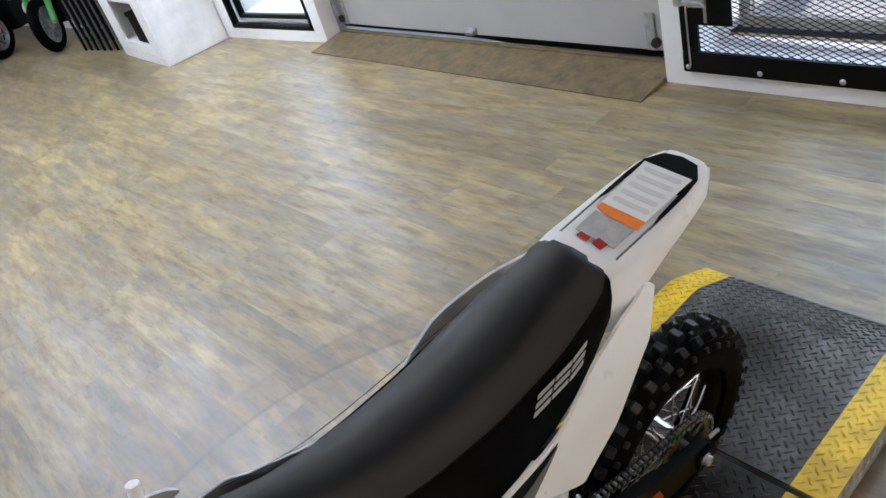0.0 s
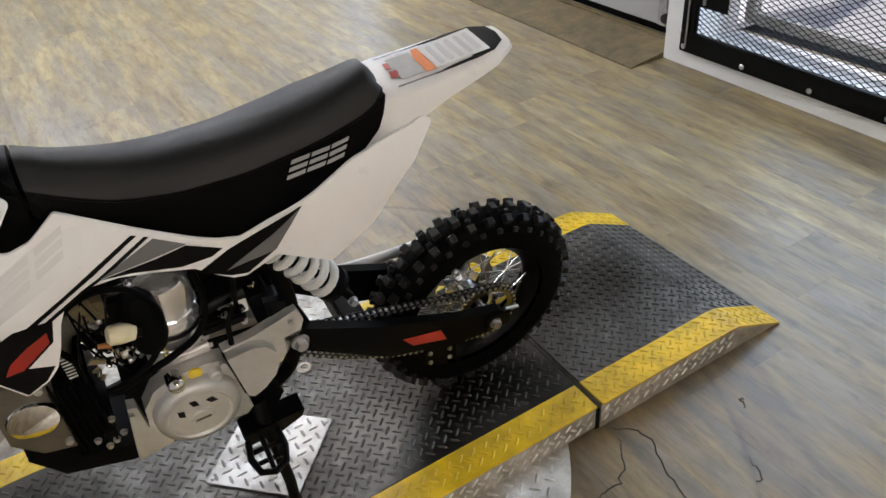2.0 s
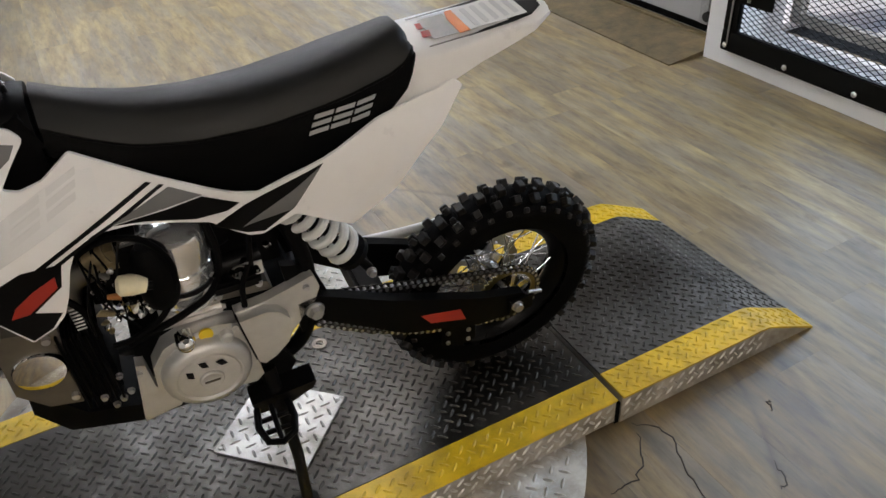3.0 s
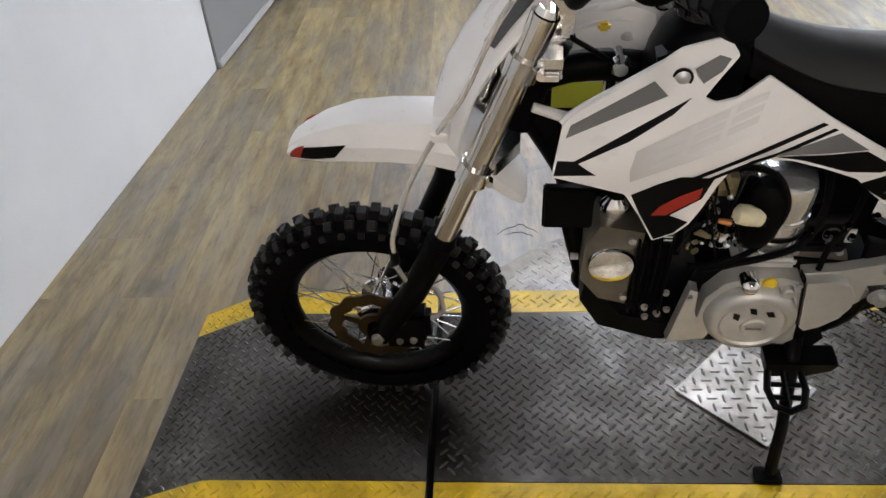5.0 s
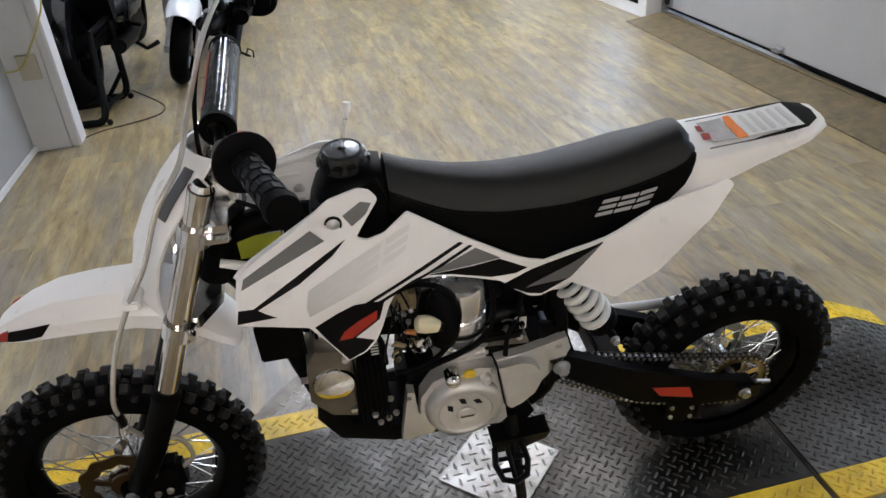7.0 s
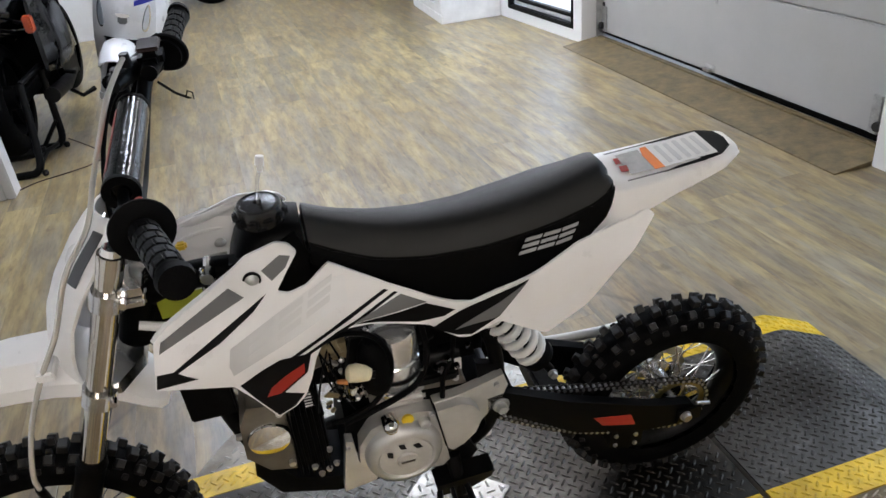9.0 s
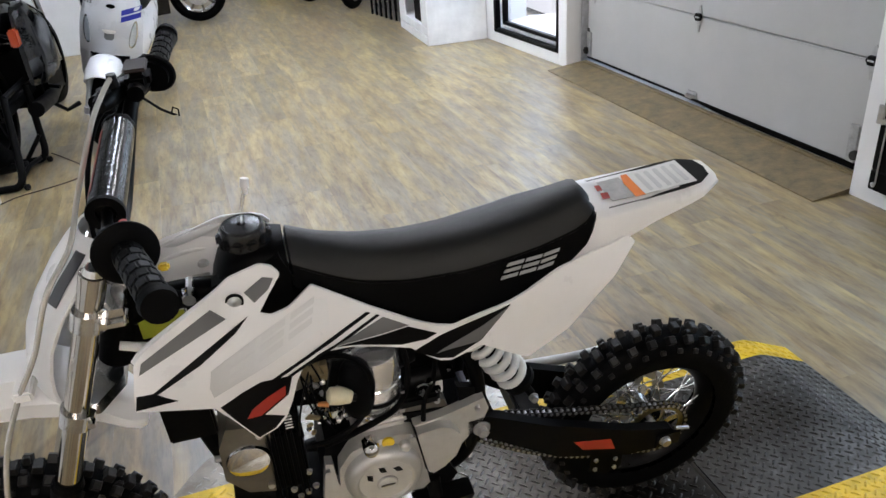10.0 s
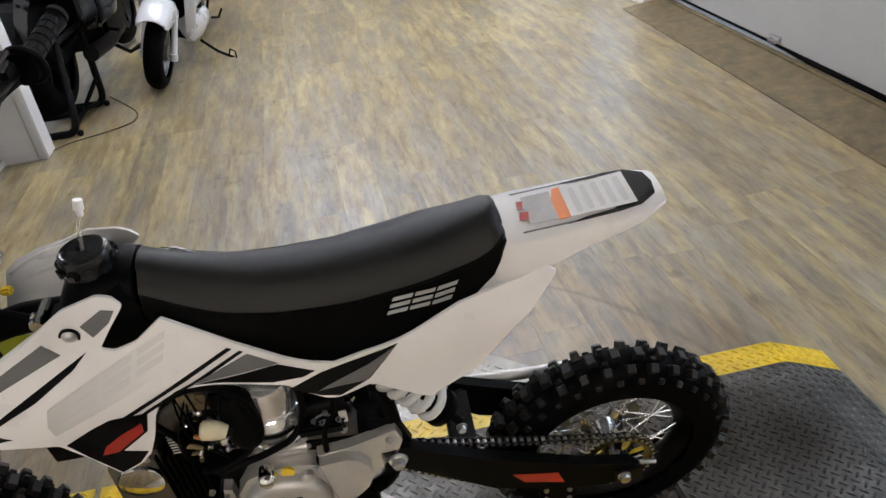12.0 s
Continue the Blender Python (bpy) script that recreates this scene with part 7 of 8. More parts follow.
GREEN_PAINT = material("green_plastic", (0.05, 0.32, 0.07), 0.35, mottled=0.05)
DARK_RIM = material("dull_steel_rim", (0.20, 0.20, 0.205), 0.35, metal=0.8, mottled=0.2, mottle_scale=30)
ORANGE_PLASTIC = material("orange_plastic", (0.48, 0.075, 0.02), 0.3, mottled=0.05)
LENS = material("clear_lens", (0.58, 0.63, 0.70), 0.15, metal=0.5, mottled=0.1)
HEAD_LENS = material("headlight_glass", (0.24, 0.25, 0.28), 0.1, metal=0.6, mottled=0.2, mottle_scale=30)
MAROON = material("maroon_paint", (0.03, 0.004, 0.005), 0.2, mottled=0.1, specular=0.3)


def plain_wheel(parent, name, x, y, z, r, half, spokes, label, rim_mat):
    """A road wheel with a smooth tyre and cast spokes."""
    w = part(name, lathe(((r * 0.66, -half * 0.6), (r * 0.70, -half * 0.6), (r * 0.66, -half * 0.3), (r * 0.62, 0), (r * 0.66, half * 0.3), (r * 0.70, half * 0.6), (r * 0.66, half * 0.6), (r * 0.58, 0)), 40, "y", closed=True), rim_mat, parent, label)
    w.location = (x, y, z)
    part("tyre", lathe([(r * 0.68 + (r * 0.32) * (0.3 + 0.7 * math.cos(a)) if abs(a) < 1.5 else r * 0.67, half * math.sin(a)) for a in np.linspace(-1.75, 1.75, 15)], 48, "y"), TYRE_RUBBER, w, "black road tyre")
    part("hub", lathe(((0, -half), (r * 0.2, -half), (r * 0.22, 0), (r * 0.2, half), (0, half)), 20, "y"), rim_mat, w)
    for k in range(spokes):
        a = 2 * math.pi * k / spokes
        part("wheel_spoke", edge_round(prism([(r * 0.15, -0.014), (r * 0.64, -0.010), (r * 0.64, 0.010), (r * 0.15, 0.014)], -half * 0.45, half * 0.45, "y"), 0.004), rim_mat, w).rotation_euler = (0, a, 0)
    return w


CAST_RIM = material("grey_cast_rim", (0.16, 0.16, 0.165), 0.35, metal=0.5, mottled=0.15, mottle_scale=40)
SCOOTER_LEAN = pose(0, 0, 0, -15.5, 0, 0)
GREY_MAT = material("grey_plastic", (0.05, 0.052, 0.055), 0.45, mottled=0.1)


def oval(sections, n=16):
    """Rings of an oval body; sections of (x, half width, half height, middle height)."""
    return loft([[(x, w * math.cos(a), z + h * math.sin(a)) for a in (2 * math.pi * k / n for k in range(n))] for x, w, h, z in sections])


def scooter():
    """A white step-through scooter that faces the platform, leaning on its side stand; x forwards, y to its left."""
    s = thing("motor_scooter", ground_frame(-1.52, 3.78, -0.09, -1) @ SCOOTER_LEAN, "pearl white motor scooter with blue stripes and pink note", "scooter")
    plain_wheel(s, "front_wheel", 0.0, 0, 0.215, 0.215, 0.052, 5, "cast front wheel", CAST_RIM)
    plain_wheel(s, "rear_wheel", -1.22, 0, 0.215, 0.215, 0.055, 5, "cast rear wheel", STEEL)
    rings = []
    for k, a in enumerate((44, 50, 58, 68, 80, 92, 104, 117, 130)):
        c, sn = math.cos(radians(a)), math.sin(radians(a))
        rr, w = 0.255, (0.074, 0.084, 0.089, 0.092, 0.092, 0.090, 0.088, 0.084, 0.080)[k]
        zz = 0.255 + rr * sn
        low = min(zz - 0.012, (0.405, 0.395, 0.390, 0.392, 0.396, 0.400, 0.400, 0.390, 0.375)[k])
        up = [(rr * c, w, low), (rr * c, w * 0.97, (low + zz) / 2), (rr * c, w * 0.80, zz - 0.012), (rr * 1.02 * c, w * 0.45, zz + 0.004), (rr * 1.03 * c, 0, zz + 0.008)]
        up += [(p, -q, r) for p, q, r in up[-2::-1]]
        rings.append(up + [(p * 0.97, q * 0.94, r - 0.006) for p, q, r in up[::-1]])
    part("front_fender", loft(rings), SILVER_PAINT, s, "white front fender hood", angle=60)
    for y in (0.082, -0.082):
        part("fork_leg", join(tube([(0.01, y, 0.19), (-0.05, y, 0.42)], [0.019, 0.016], 12), tube([(0.008, y, 0.175), (0.012, y, 0.215)], 0.024, 12)), SILVER_PAINT, s, "pale fork leg")
    zs = (0.19, 0.26, 0.36, 0.46, 0.56, 0.66, 0.74, 0.80, 0.84)
    fx, hw = (-0.24, -0.20, -0.165, -0.145, -0.130, -0.135, -0.155, -0.185, -0.215), (0.115, 0.145, 0.160, 0.168, 0.170, 0.170, 0.160, 0.140, 0.105)
    xs = lambda y, z: float(np.interp(z, zs, fx)) - 0.085 * (abs(y) / float(np.interp(z, zs, hw))) ** 2.2
    # the shield in two flanks and a nose, so that a real opening stays above the wheel
    rings = []
    for z in np.linspace(0.49, 0.84, 9):
        w = float(np.interp(z, zs, hw))
        fr = [(xs(w * k / 6, z), w * k / 6, z) for k in range(6, -1, -1)]
        fr += [(a, -b, c) for a, b, c in fr[-2::-1]]
        rings.append(fr + [(a - 0.03, b * 0.95, c) for a, b, c in fr[::-1]])
    shield = part("leg_shield", loft(rings), SILVER_PAINT, s, "white leg shield", angle=60)
    for sg in (1, -1):
        rings = []
        for z in np.linspace(0.19, 0.4895, 8):
            w = float(np.interp(z, zs, hw))
            inner = min(w - 0.03, 0.108)
            ys = np.linspace(w, inner, 5)
            fr = [(xs(y, z), sg * y, z) for y in ys]
            rings.append(fr + [(a - 0.03, b * 0.97, c) for a, b, c in fr[::-1]])
        part("shield_flank", loft(rings), SILVER_PAINT, shield, angle=60)
    part("wheel_well", edge_round(box(-0.30, -0.275, -0.11, 0.11, 0.22, 0.488), 0.006), BLACK_PLASTIC, s, "dark inner wheel well")
    part("well_roof", box(-0.274, -0.175, -0.105, 0.105, 0.478, 0.4885, 0.002), BLACK_PLASTIC, s)

    def on_shield(name, pts, mat, lift, label="", soft=0):
        for _ in range(soft):
            pts = [(a[0] * (1 - f) + b[0] * f, a[1] * (1 - f) + b[1] * f) for a, b in zip(pts, pts[1:] + pts[:1]) for f in (0.25, 0.75)]
        bm = bm_new()
        hi = [bm.verts.new((xs(y, z) + lift, y, z)) for y, z in pts]
        lo = [bm.verts.new((xs(y, z) - 0.004, y, z)) for y, z in pts]
        bm.faces.new(hi), bm.faces.new(lo[::-1])
        for i in range(len(pts)):
            bm.faces.new((hi[i], lo[i], lo[(i + 1) % len(pts)], hi[(i + 1) % len(pts)]))
        return part(name, bm, mat, shield, label)
    for k in range(2):
        z = 0.715 - 0.036 * k
        on_shield("blue_stripe", [(0.058, z), (0.105, z + 0.016), (0.155, z + 0.034), (0.155, z + 0.060), (0.105, z + 0.044), (0.058, z + 0.028)], BLUE_DECAL, 0.004, "blue diagonal stripe")
    for sgn in (1, -1):
        on_shield("lamp_rim", [(sgn * 0.098, 0.545), (sgn * 0.128, 0.535), (sgn * 0.146, 0.60), (sgn * 0.143, 0.675), (sgn * 0.130, 0.700), (sgn * 0.108, 0.64)], CHROME, 0.004, "bright lamp rim", 2)
        on_shield("indicator_lamp", [(sgn * 0.103, 0.553), (sgn * 0.125, 0.545), (sgn * 0.140, 0.60), (sgn * 0.137, 0.670), (sgn * 0.130, 0.688), (sgn * 0.113, 0.635)], LENS, 0.008, "clear indicator lens", 2)
    on_shield("badge", [(0.024 * math.cos(a), 0.758 + 0.011 * math.sin(a)) for a in (2 * math.pi * k / 14 for k in range(14))], BLACK_GLOSS, 0.005, "dark oval badge")
    on_shield("horn_bar", [(0.036, 0.622), (0.036, 0.633), (-0.036, 0.633), (-0.036, 0.622), (-0.02, 0.612), (0.02, 0.612)], CHROME, 0.010, "small chrome bar", 1)
    on_shield("horn_grille", [(0.026, 0.6115), (-0.026, 0.6115), (-0.026, 0.585), (-0.014, 0.575), (0.014, 0.575), (0.026, 0.585)], GREY_DECAL, 0.004, "small grey grille")
    for k in range(3):
        on_shield("dark_print", [(-0.150 + 0.017 * k, 0.752), (-0.138 + 0.017 * k, 0.752), (-0.138 + 0.017 * k, 0.776), (-0.150 + 0.017 * k, 0.776)], GREY_DECAL, 0.003)
    cowl = []
    for y, xm, xr, zm, zr in ((-0.215, -0.290, 0.030, 0.948, 0.026), (-0.17, -0.275, 0.045, 0.940, 0.038), (-0.11, -0.255, 0.065, 0.925, 0.058), (-0.055, -0.245, 0.080, 0.912, 0.074), (0, -0.242, 0.084, 0.910, 0.077),
                              (0.055, -0.245, 0.080, 0.912, 0.074), (0.11, -0.255, 0.065, 0.925, 0.058), (0.17, -0.275, 0.045, 0.940, 0.038), (0.215, -0.290, 0.030, 0.948, 0.026)):
        sq = lambda v: math.copysign(abs(v) ** 0.75, v)
        cowl.append([(xm + xr * sq(math.cos(a)), y, zm + zr * sq(math.sin(a))) for a in (2 * math.pi * k / 20 for k in range(20))])
    head = part("handlebar_cover", loft(cowl), SILVER_PAINT, s, "white handlebar cowl", angle=60)
    for y in (1, -1):
        part("cowl_arm", tube([(-0.285, y * 0.20, 0.948), (-0.30, y * 0.26, 0.955)], [0.027, 0.022], 14), SILVER_PAINT, head)
        part("handle_grip", tube([(-0.30, y * 0.262, 0.955), (-0.325, y * 0.37, 0.955)], 0.018, 12), RUBBER_SEAL, head)
        part("side_mirror_stem", tube([(-0.29, y * 0.20, 0.97), (-0.26, y * 0.24, 1.06), (-0.26, y * 0.28, 1.13)], 0.006, 8), BLACK_STEEL, head)
        part("turn_lamp", edge_round(box(-0.26, -0.22, y * 0.20 - 0.030, y * 0.20 + 0.030, 0.845, 0.868), 0.010), GREY_MAT, head, "smoked turn lamp")
    lens = [(0.062 * math.cos(a) * (1.0 + 0.16 * math.sin(a)), 0.912 + 0.064 * math.sin(a)) for a in (2 * math.pi * k / 28 for k in range(28))]
    curve_x = lambda y, z, f: -0.166 + f - 1.1 * y * y - 1.6 * (z - 0.912) ** 2
    for nm, mat, f, sc, lb in (("headlight_rim", STEEL, 0.010, 1.10, "bright headlight rim"), ("headlight", HEAD_LENS, 0.015, 0.98, "large oval headlight")):
        bm = bm_new()
        front, back = [], []
        for y, z in lens:
            y, z = y * sc, 0.912 + (z - 0.912) * sc
            front.append(bm.verts.new((curve_x(y, z, f), y, z)))
            back.append(bm.verts.new((curve_x(y, z, f) - 0.05, y, z)))
        mid = bm.verts.new((curve_x(0, 0.912, f) + 0.006, 0, 0.912))
        for k in range(28):
            j = (k + 1) % 28
            bm.faces.new((mid, front[k], front[j]))
            bm.faces.new((front[k], back[k], back[j], front[j]))
        part(nm, bm, mat, head, lb, angle=50)
    note = part("note", box(-0.001, 0.001, -0.029, 0.029, -0.022, 0.022), PINK_PAPER, head, "pink paper note", smooth=False)
    note.location, note.rotation_euler = (-0.1425, 0.0, 0.946), (0, radians(-8), 0)
    part("body", oval(((-0.62, 0.13, 0.15, 0.42), (-0.80, 0.165, 0.19, 0.48), (-1.05, 0.175, 0.18, 0.53), (-1.30, 0.15, 0.13, 0.60), (-1.48, 0.08, 0.06, 0.65)), 18), SILVER_PAINT, s, "white rear body", angle=60)
    part("saddle", oval(((-0.62, 0.09, 0.05, 0.69), (-0.74, 0.14, 0.07, 0.71), (-1.02, 0.15, 0.075, 0.73), (-1.32, 0.12, 0.05, 0.76))), SEAT_VINYL, s, "black saddle", angle=60)
    part("floorboard", edge_round(box(-0.66, -0.302, -0.155, 0.155, 0.27, 0.315), 0.015), GREY_MAT, s, "grey footboard mat")
    part("inner_shield", edge_round(box(-0.335, -0.302, -0.13, 0.13, 0.3152, 0.80), 0.012), GREY_MAT, s, "grey inner leg shield")
    for y in (1, -1):
        part("side_skirt", loft([[(x, y * (yo - 0.035 + 0.035 * math.cos(a)), zc + zr * math.sin(a)) for a in (2 * math.pi * k / 14 for k in range(14))] for x, yo, zc, zr in ((-0.235, 0.118, 0.32, 0.03), (-0.26, 0.140, 0.30, 0.07), (-0.34, 0.160, 0.27, 0.085), (-0.50, 0.172, 0.25, 0.075), (-0.66, 0.172, 0.26, 0.07))]), SILVER_PAINT, s, "white lower skirt")
    part("foot_peg", tube([(-0.62, 0.19, 0.27), (-0.64, 0.235, 0.275), (-0.65, 0.25, 0.33)], 0.008, 8), BLACK_STEEL, s)
    part("side_stand", tube([(-0.37, 0.165, 0.195), (-0.39, 0.27, 0.13), (-0.41, 0.365, 0.097)], 0.009, 8), BLACK_STEEL, s, "black side stand, down")
    part("stand_loop", tube([(-0.41, 0.365, 0.098), (-0.375, 0.385, 0.101), (-0.37, 0.375, 0.150), (-0.40, 0.34, 0.150), (-0.405, 0.335, 0.112)], 0.005, 8), BLACK_STEEL, s)
    part("brake_lever", tube([(-0.26, 0.17, 0.95), (-0.235, 0.24, 0.95), (-0.265, 0.36, 0.95)], 0.006, 8, curve=4), CAST, s)
    return s


def crumpled_bag(x0, x1, y, half, z0, z1, seed):
    """A soft bag with slumped corners and uneven folds."""
    rng = random.Random(seed)
    rings = []
    for i in range(13):
        f = i / 12
        end = max(0.25, 1 - abs(2 * f - 1) ** 5)
        top = z1 - 0.20 * max(0.0, f - 0.35) - 0.05 * max(0.0, 0.25 - f)
        zc, zr = (z0 + top) / 2, (top - z0) / 2 * (0.80 + 0.20 * end)
        ring = []
        for k in range(22):
            a = 2 * math.pi * k / 22
            c, n = math.cos(a), math.sin(a)
            fold = 1 + rng.uniform(-0.10, 0.10) * abs(c)
            ring.append((x0 + (x1 - x0) * f + rng.uniform(-0.007, 0.007), y + half * end * fold * math.copysign(abs(c) ** 0.55, c), zc + zr * math.copysign(abs(n) ** 0.6, n) + rng.uniform(-0.006, 0.006)))
        rings.append(ring)
    return loft(rings)


def black_motorcycle():
    """A black road motorcycle parked tail towards the platform."""
    b = thing("road_motorcycle", ground_frame(-2.00, 3.50, 0.08, 1), "black road motorcycle seen from its tail, with amber lamps", "motorcycle")
    plain_wheel(b, "rear_wheel", 0.0, 0, 0.34, 0.30, 0.085, 6, "black cast rear wheel", BLACK_STEEL)
    plain_wheel(b, "front_wheel", 1.42, 0, 0.31, 0.30, 0.06, 6, "black cast front wheel", BLACK_STEEL)
    part("rear_fender", loft([[(0.36 * math.cos(a), 0.11, 0.36 + 0.36 * math.sin(a) - 0.05), (0.37 * math.cos(a), 0.07, 0.36 + 0.38 * math.sin(a)), (0.37 * math.cos(a), -0.07, 0.36 + 0.38 * math.sin(a)), (0.36 * math.cos(a), -0.11, 0.36 + 0.36 * math.sin(a) - 0.05)] for a in (radians(50 + 15 * k) for k in range(9))]), BLACK_GLOSS, b, "gloss black rear fender")
    part("tail_body", oval(((-0.20, 0.08, 0.06, 0.78), (0.0, 0.20, 0.13, 0.76), (0.30, 0.23, 0.17, 0.72), (0.60, 0.18, 0.15, 0.68)), 20), BLACK_GLOSS, b, "gloss black tail body", angle=60)
    part("seat", oval(((-0.12, 0.12, 0.05, 0.90), (0.15, 0.19, 0.075, 0.89), (0.50, 0.17, 0.06, 0.84), (0.70, 0.10, 0.04, 0.84))), SEAT_VINYL, b, "black seat", angle=60)
    part("fuel_tank", oval(((0.68, 0.10, 0.08, 0.86), (0.85, 0.17, 0.13, 0.88), (1.05, 0.16, 0.12, 0.92), (1.18, 0.08, 0.06, 0.92)), 18), BLACK_GLOSS, b, "gloss black fuel tank", angle=60)
    part("pannier", crumpled_bag(0.04, 0.62, -0.262, 0.052, 0.41, 0.84, 5), CRUMPLED, b, "crumpled glossy black pannier", angle=28)
    part("pannier", crumpled_bag(0.04, 0.62, 0.262, 0.052, 0.41, 0.84, 8), CRUMPLED, b, "crumpled glossy black pannier", angle=28)
    part("grab_rail", tube([(0.02, -0.15, 0.88), (-0.10, -0.17, 0.95), (-0.16, -0.08, 0.965), (-0.16, 0.08, 0.965), (-0.10, 0.17, 0.95), (0.02, 0.15, 0.88)], 0.010, 10, curve=5), BLACK_GLOSS, b, "black grab rail")
    part("licence_holder", edge_round(box(-0.215, -0.195, -0.09, 0.09, 0.50, 0.66), 0.006), BLACK_PLASTIC, b)
    part("chain_guard", edge_round(box(-0.02, 0.46, 0.118, 0.135, 0.42, 0.47), 0.006), BLACK_GLOSS, b)
    for y in (1, -1):
        part("tail_lamp", edge_round(box(-0.09, -0.03, y * 0.275 - 0.020, y * 0.275 + 0.020, 0.66, 0.745), 0.008), AMBER, b, "amber tail lamp")
        part("lamp_stalk", tube([(-0.05, y * 0.26, 0.70), (0.06, y * 0.14, 0.72)], 0.010, 8), BLACK_STEEL, b)
        part("swingarm", edge_round(box(-0.05, 0.55, y * 0.11 - 0.02, y * 0.11 + 0.02, 0.30, 0.37), 0.012), BLACK_STEEL, b)
        part("exhaust", tube([(0.9, y * 0.16, 0.25), (0.5, y * 0.20, 0.26), (0.10, y * 0.22, 0.30)], [0.03, 0.040, 0.042], 16), BLACK_STEEL, b, "black exhaust")
        part("foot_peg", tube([(0.55, y * 0.20, 0.32), (0.53, y * 0.26, 0.31)], 0.012, 8), BLACK_STEEL, b)
    part("engine", edge_round(box(0.55, 0.98, -0.19, 0.19, 0.20, 0.62), 0.03), BLACK_STEEL, b, "dark engine block")
    part("side_stand", tube([(0.62, -0.06, 0.30), (0.72, -0.12, 0.20), (0.82, -0.19, 0.097), (0.90, -0.25, 0.112)], [0.014, 0.013, 0.012, 0.016], 10), BLACK_STEEL, b, "black side stand")
    part("handlebar", tube([(1.10, 0.38, 1.05), (1.18, 0.15, 1.06), (1.18, -0.15, 1.06), (1.10, -0.38, 1.05)], 0.012, 10, curve=4), BLACK_STEEL, b)
    for y in (0.08, -0.08):
        part("fork_leg", tube([(1.42, y, 0.30), (1.18, y, 0.98)], 0.022, 12), CHROME, b)
    # tubular stand round the rear wheel
    st = thing("wheel_stand", pose(0, 0, 0), "black tubular wheel stand under the road motorcycle", "wheel stand")
    for y, x1, up in ((3.185, -1.855, 0.10), (3.60, -1.80, -0.02)):
        pts = [(-2.17, y, 0.02), (x1 - 0.10, y, 0.02), (x1 - 0.03, y, 0.024), (x1, y + 0.01, 0.07), (x1 + 0.004, y + 0.02 + up * 0.4, 0.20), (x1 + 0.01, y + 0.03 + up, 0.44)]
        part("hoop", tube(pts, 0.019, 12, curve=5), BLACK_STEEL, st)
        part("foot_ball", lathe(((0, 0.018), (0.013, 0.013), (0.018, 0), (0.013, -0.013), (0, -0.018)), 12, "z", (x1 + 0.012, y - 0.01, 0.0185)), BLACK_STEEL, st)
    part("side_rail", tube([(-1.845, 3.31, 0.44), (-1.79, 3.60, 0.46)], 0.015, 10), BLACK_STEEL, st)
    part("brace", tube([(-1.90, 3.60, 0.03), (-1.80, 3.60, 0.16)], 0.012, 8), BLACK_STEEL, st)
    part("roller", tube([(-2.12, 3.40, 0.055), (-1.86, 3.42, 0.055)], 0.024, 12), BLACK_STEEL, st)
    part("roller_arm", tube([(-1.88, 3.20, 0.03), (-1.86, 3.42, 0.05), (-1.83, 3.60, 0.03)], 0.013, 8), BLACK_STEEL, st)


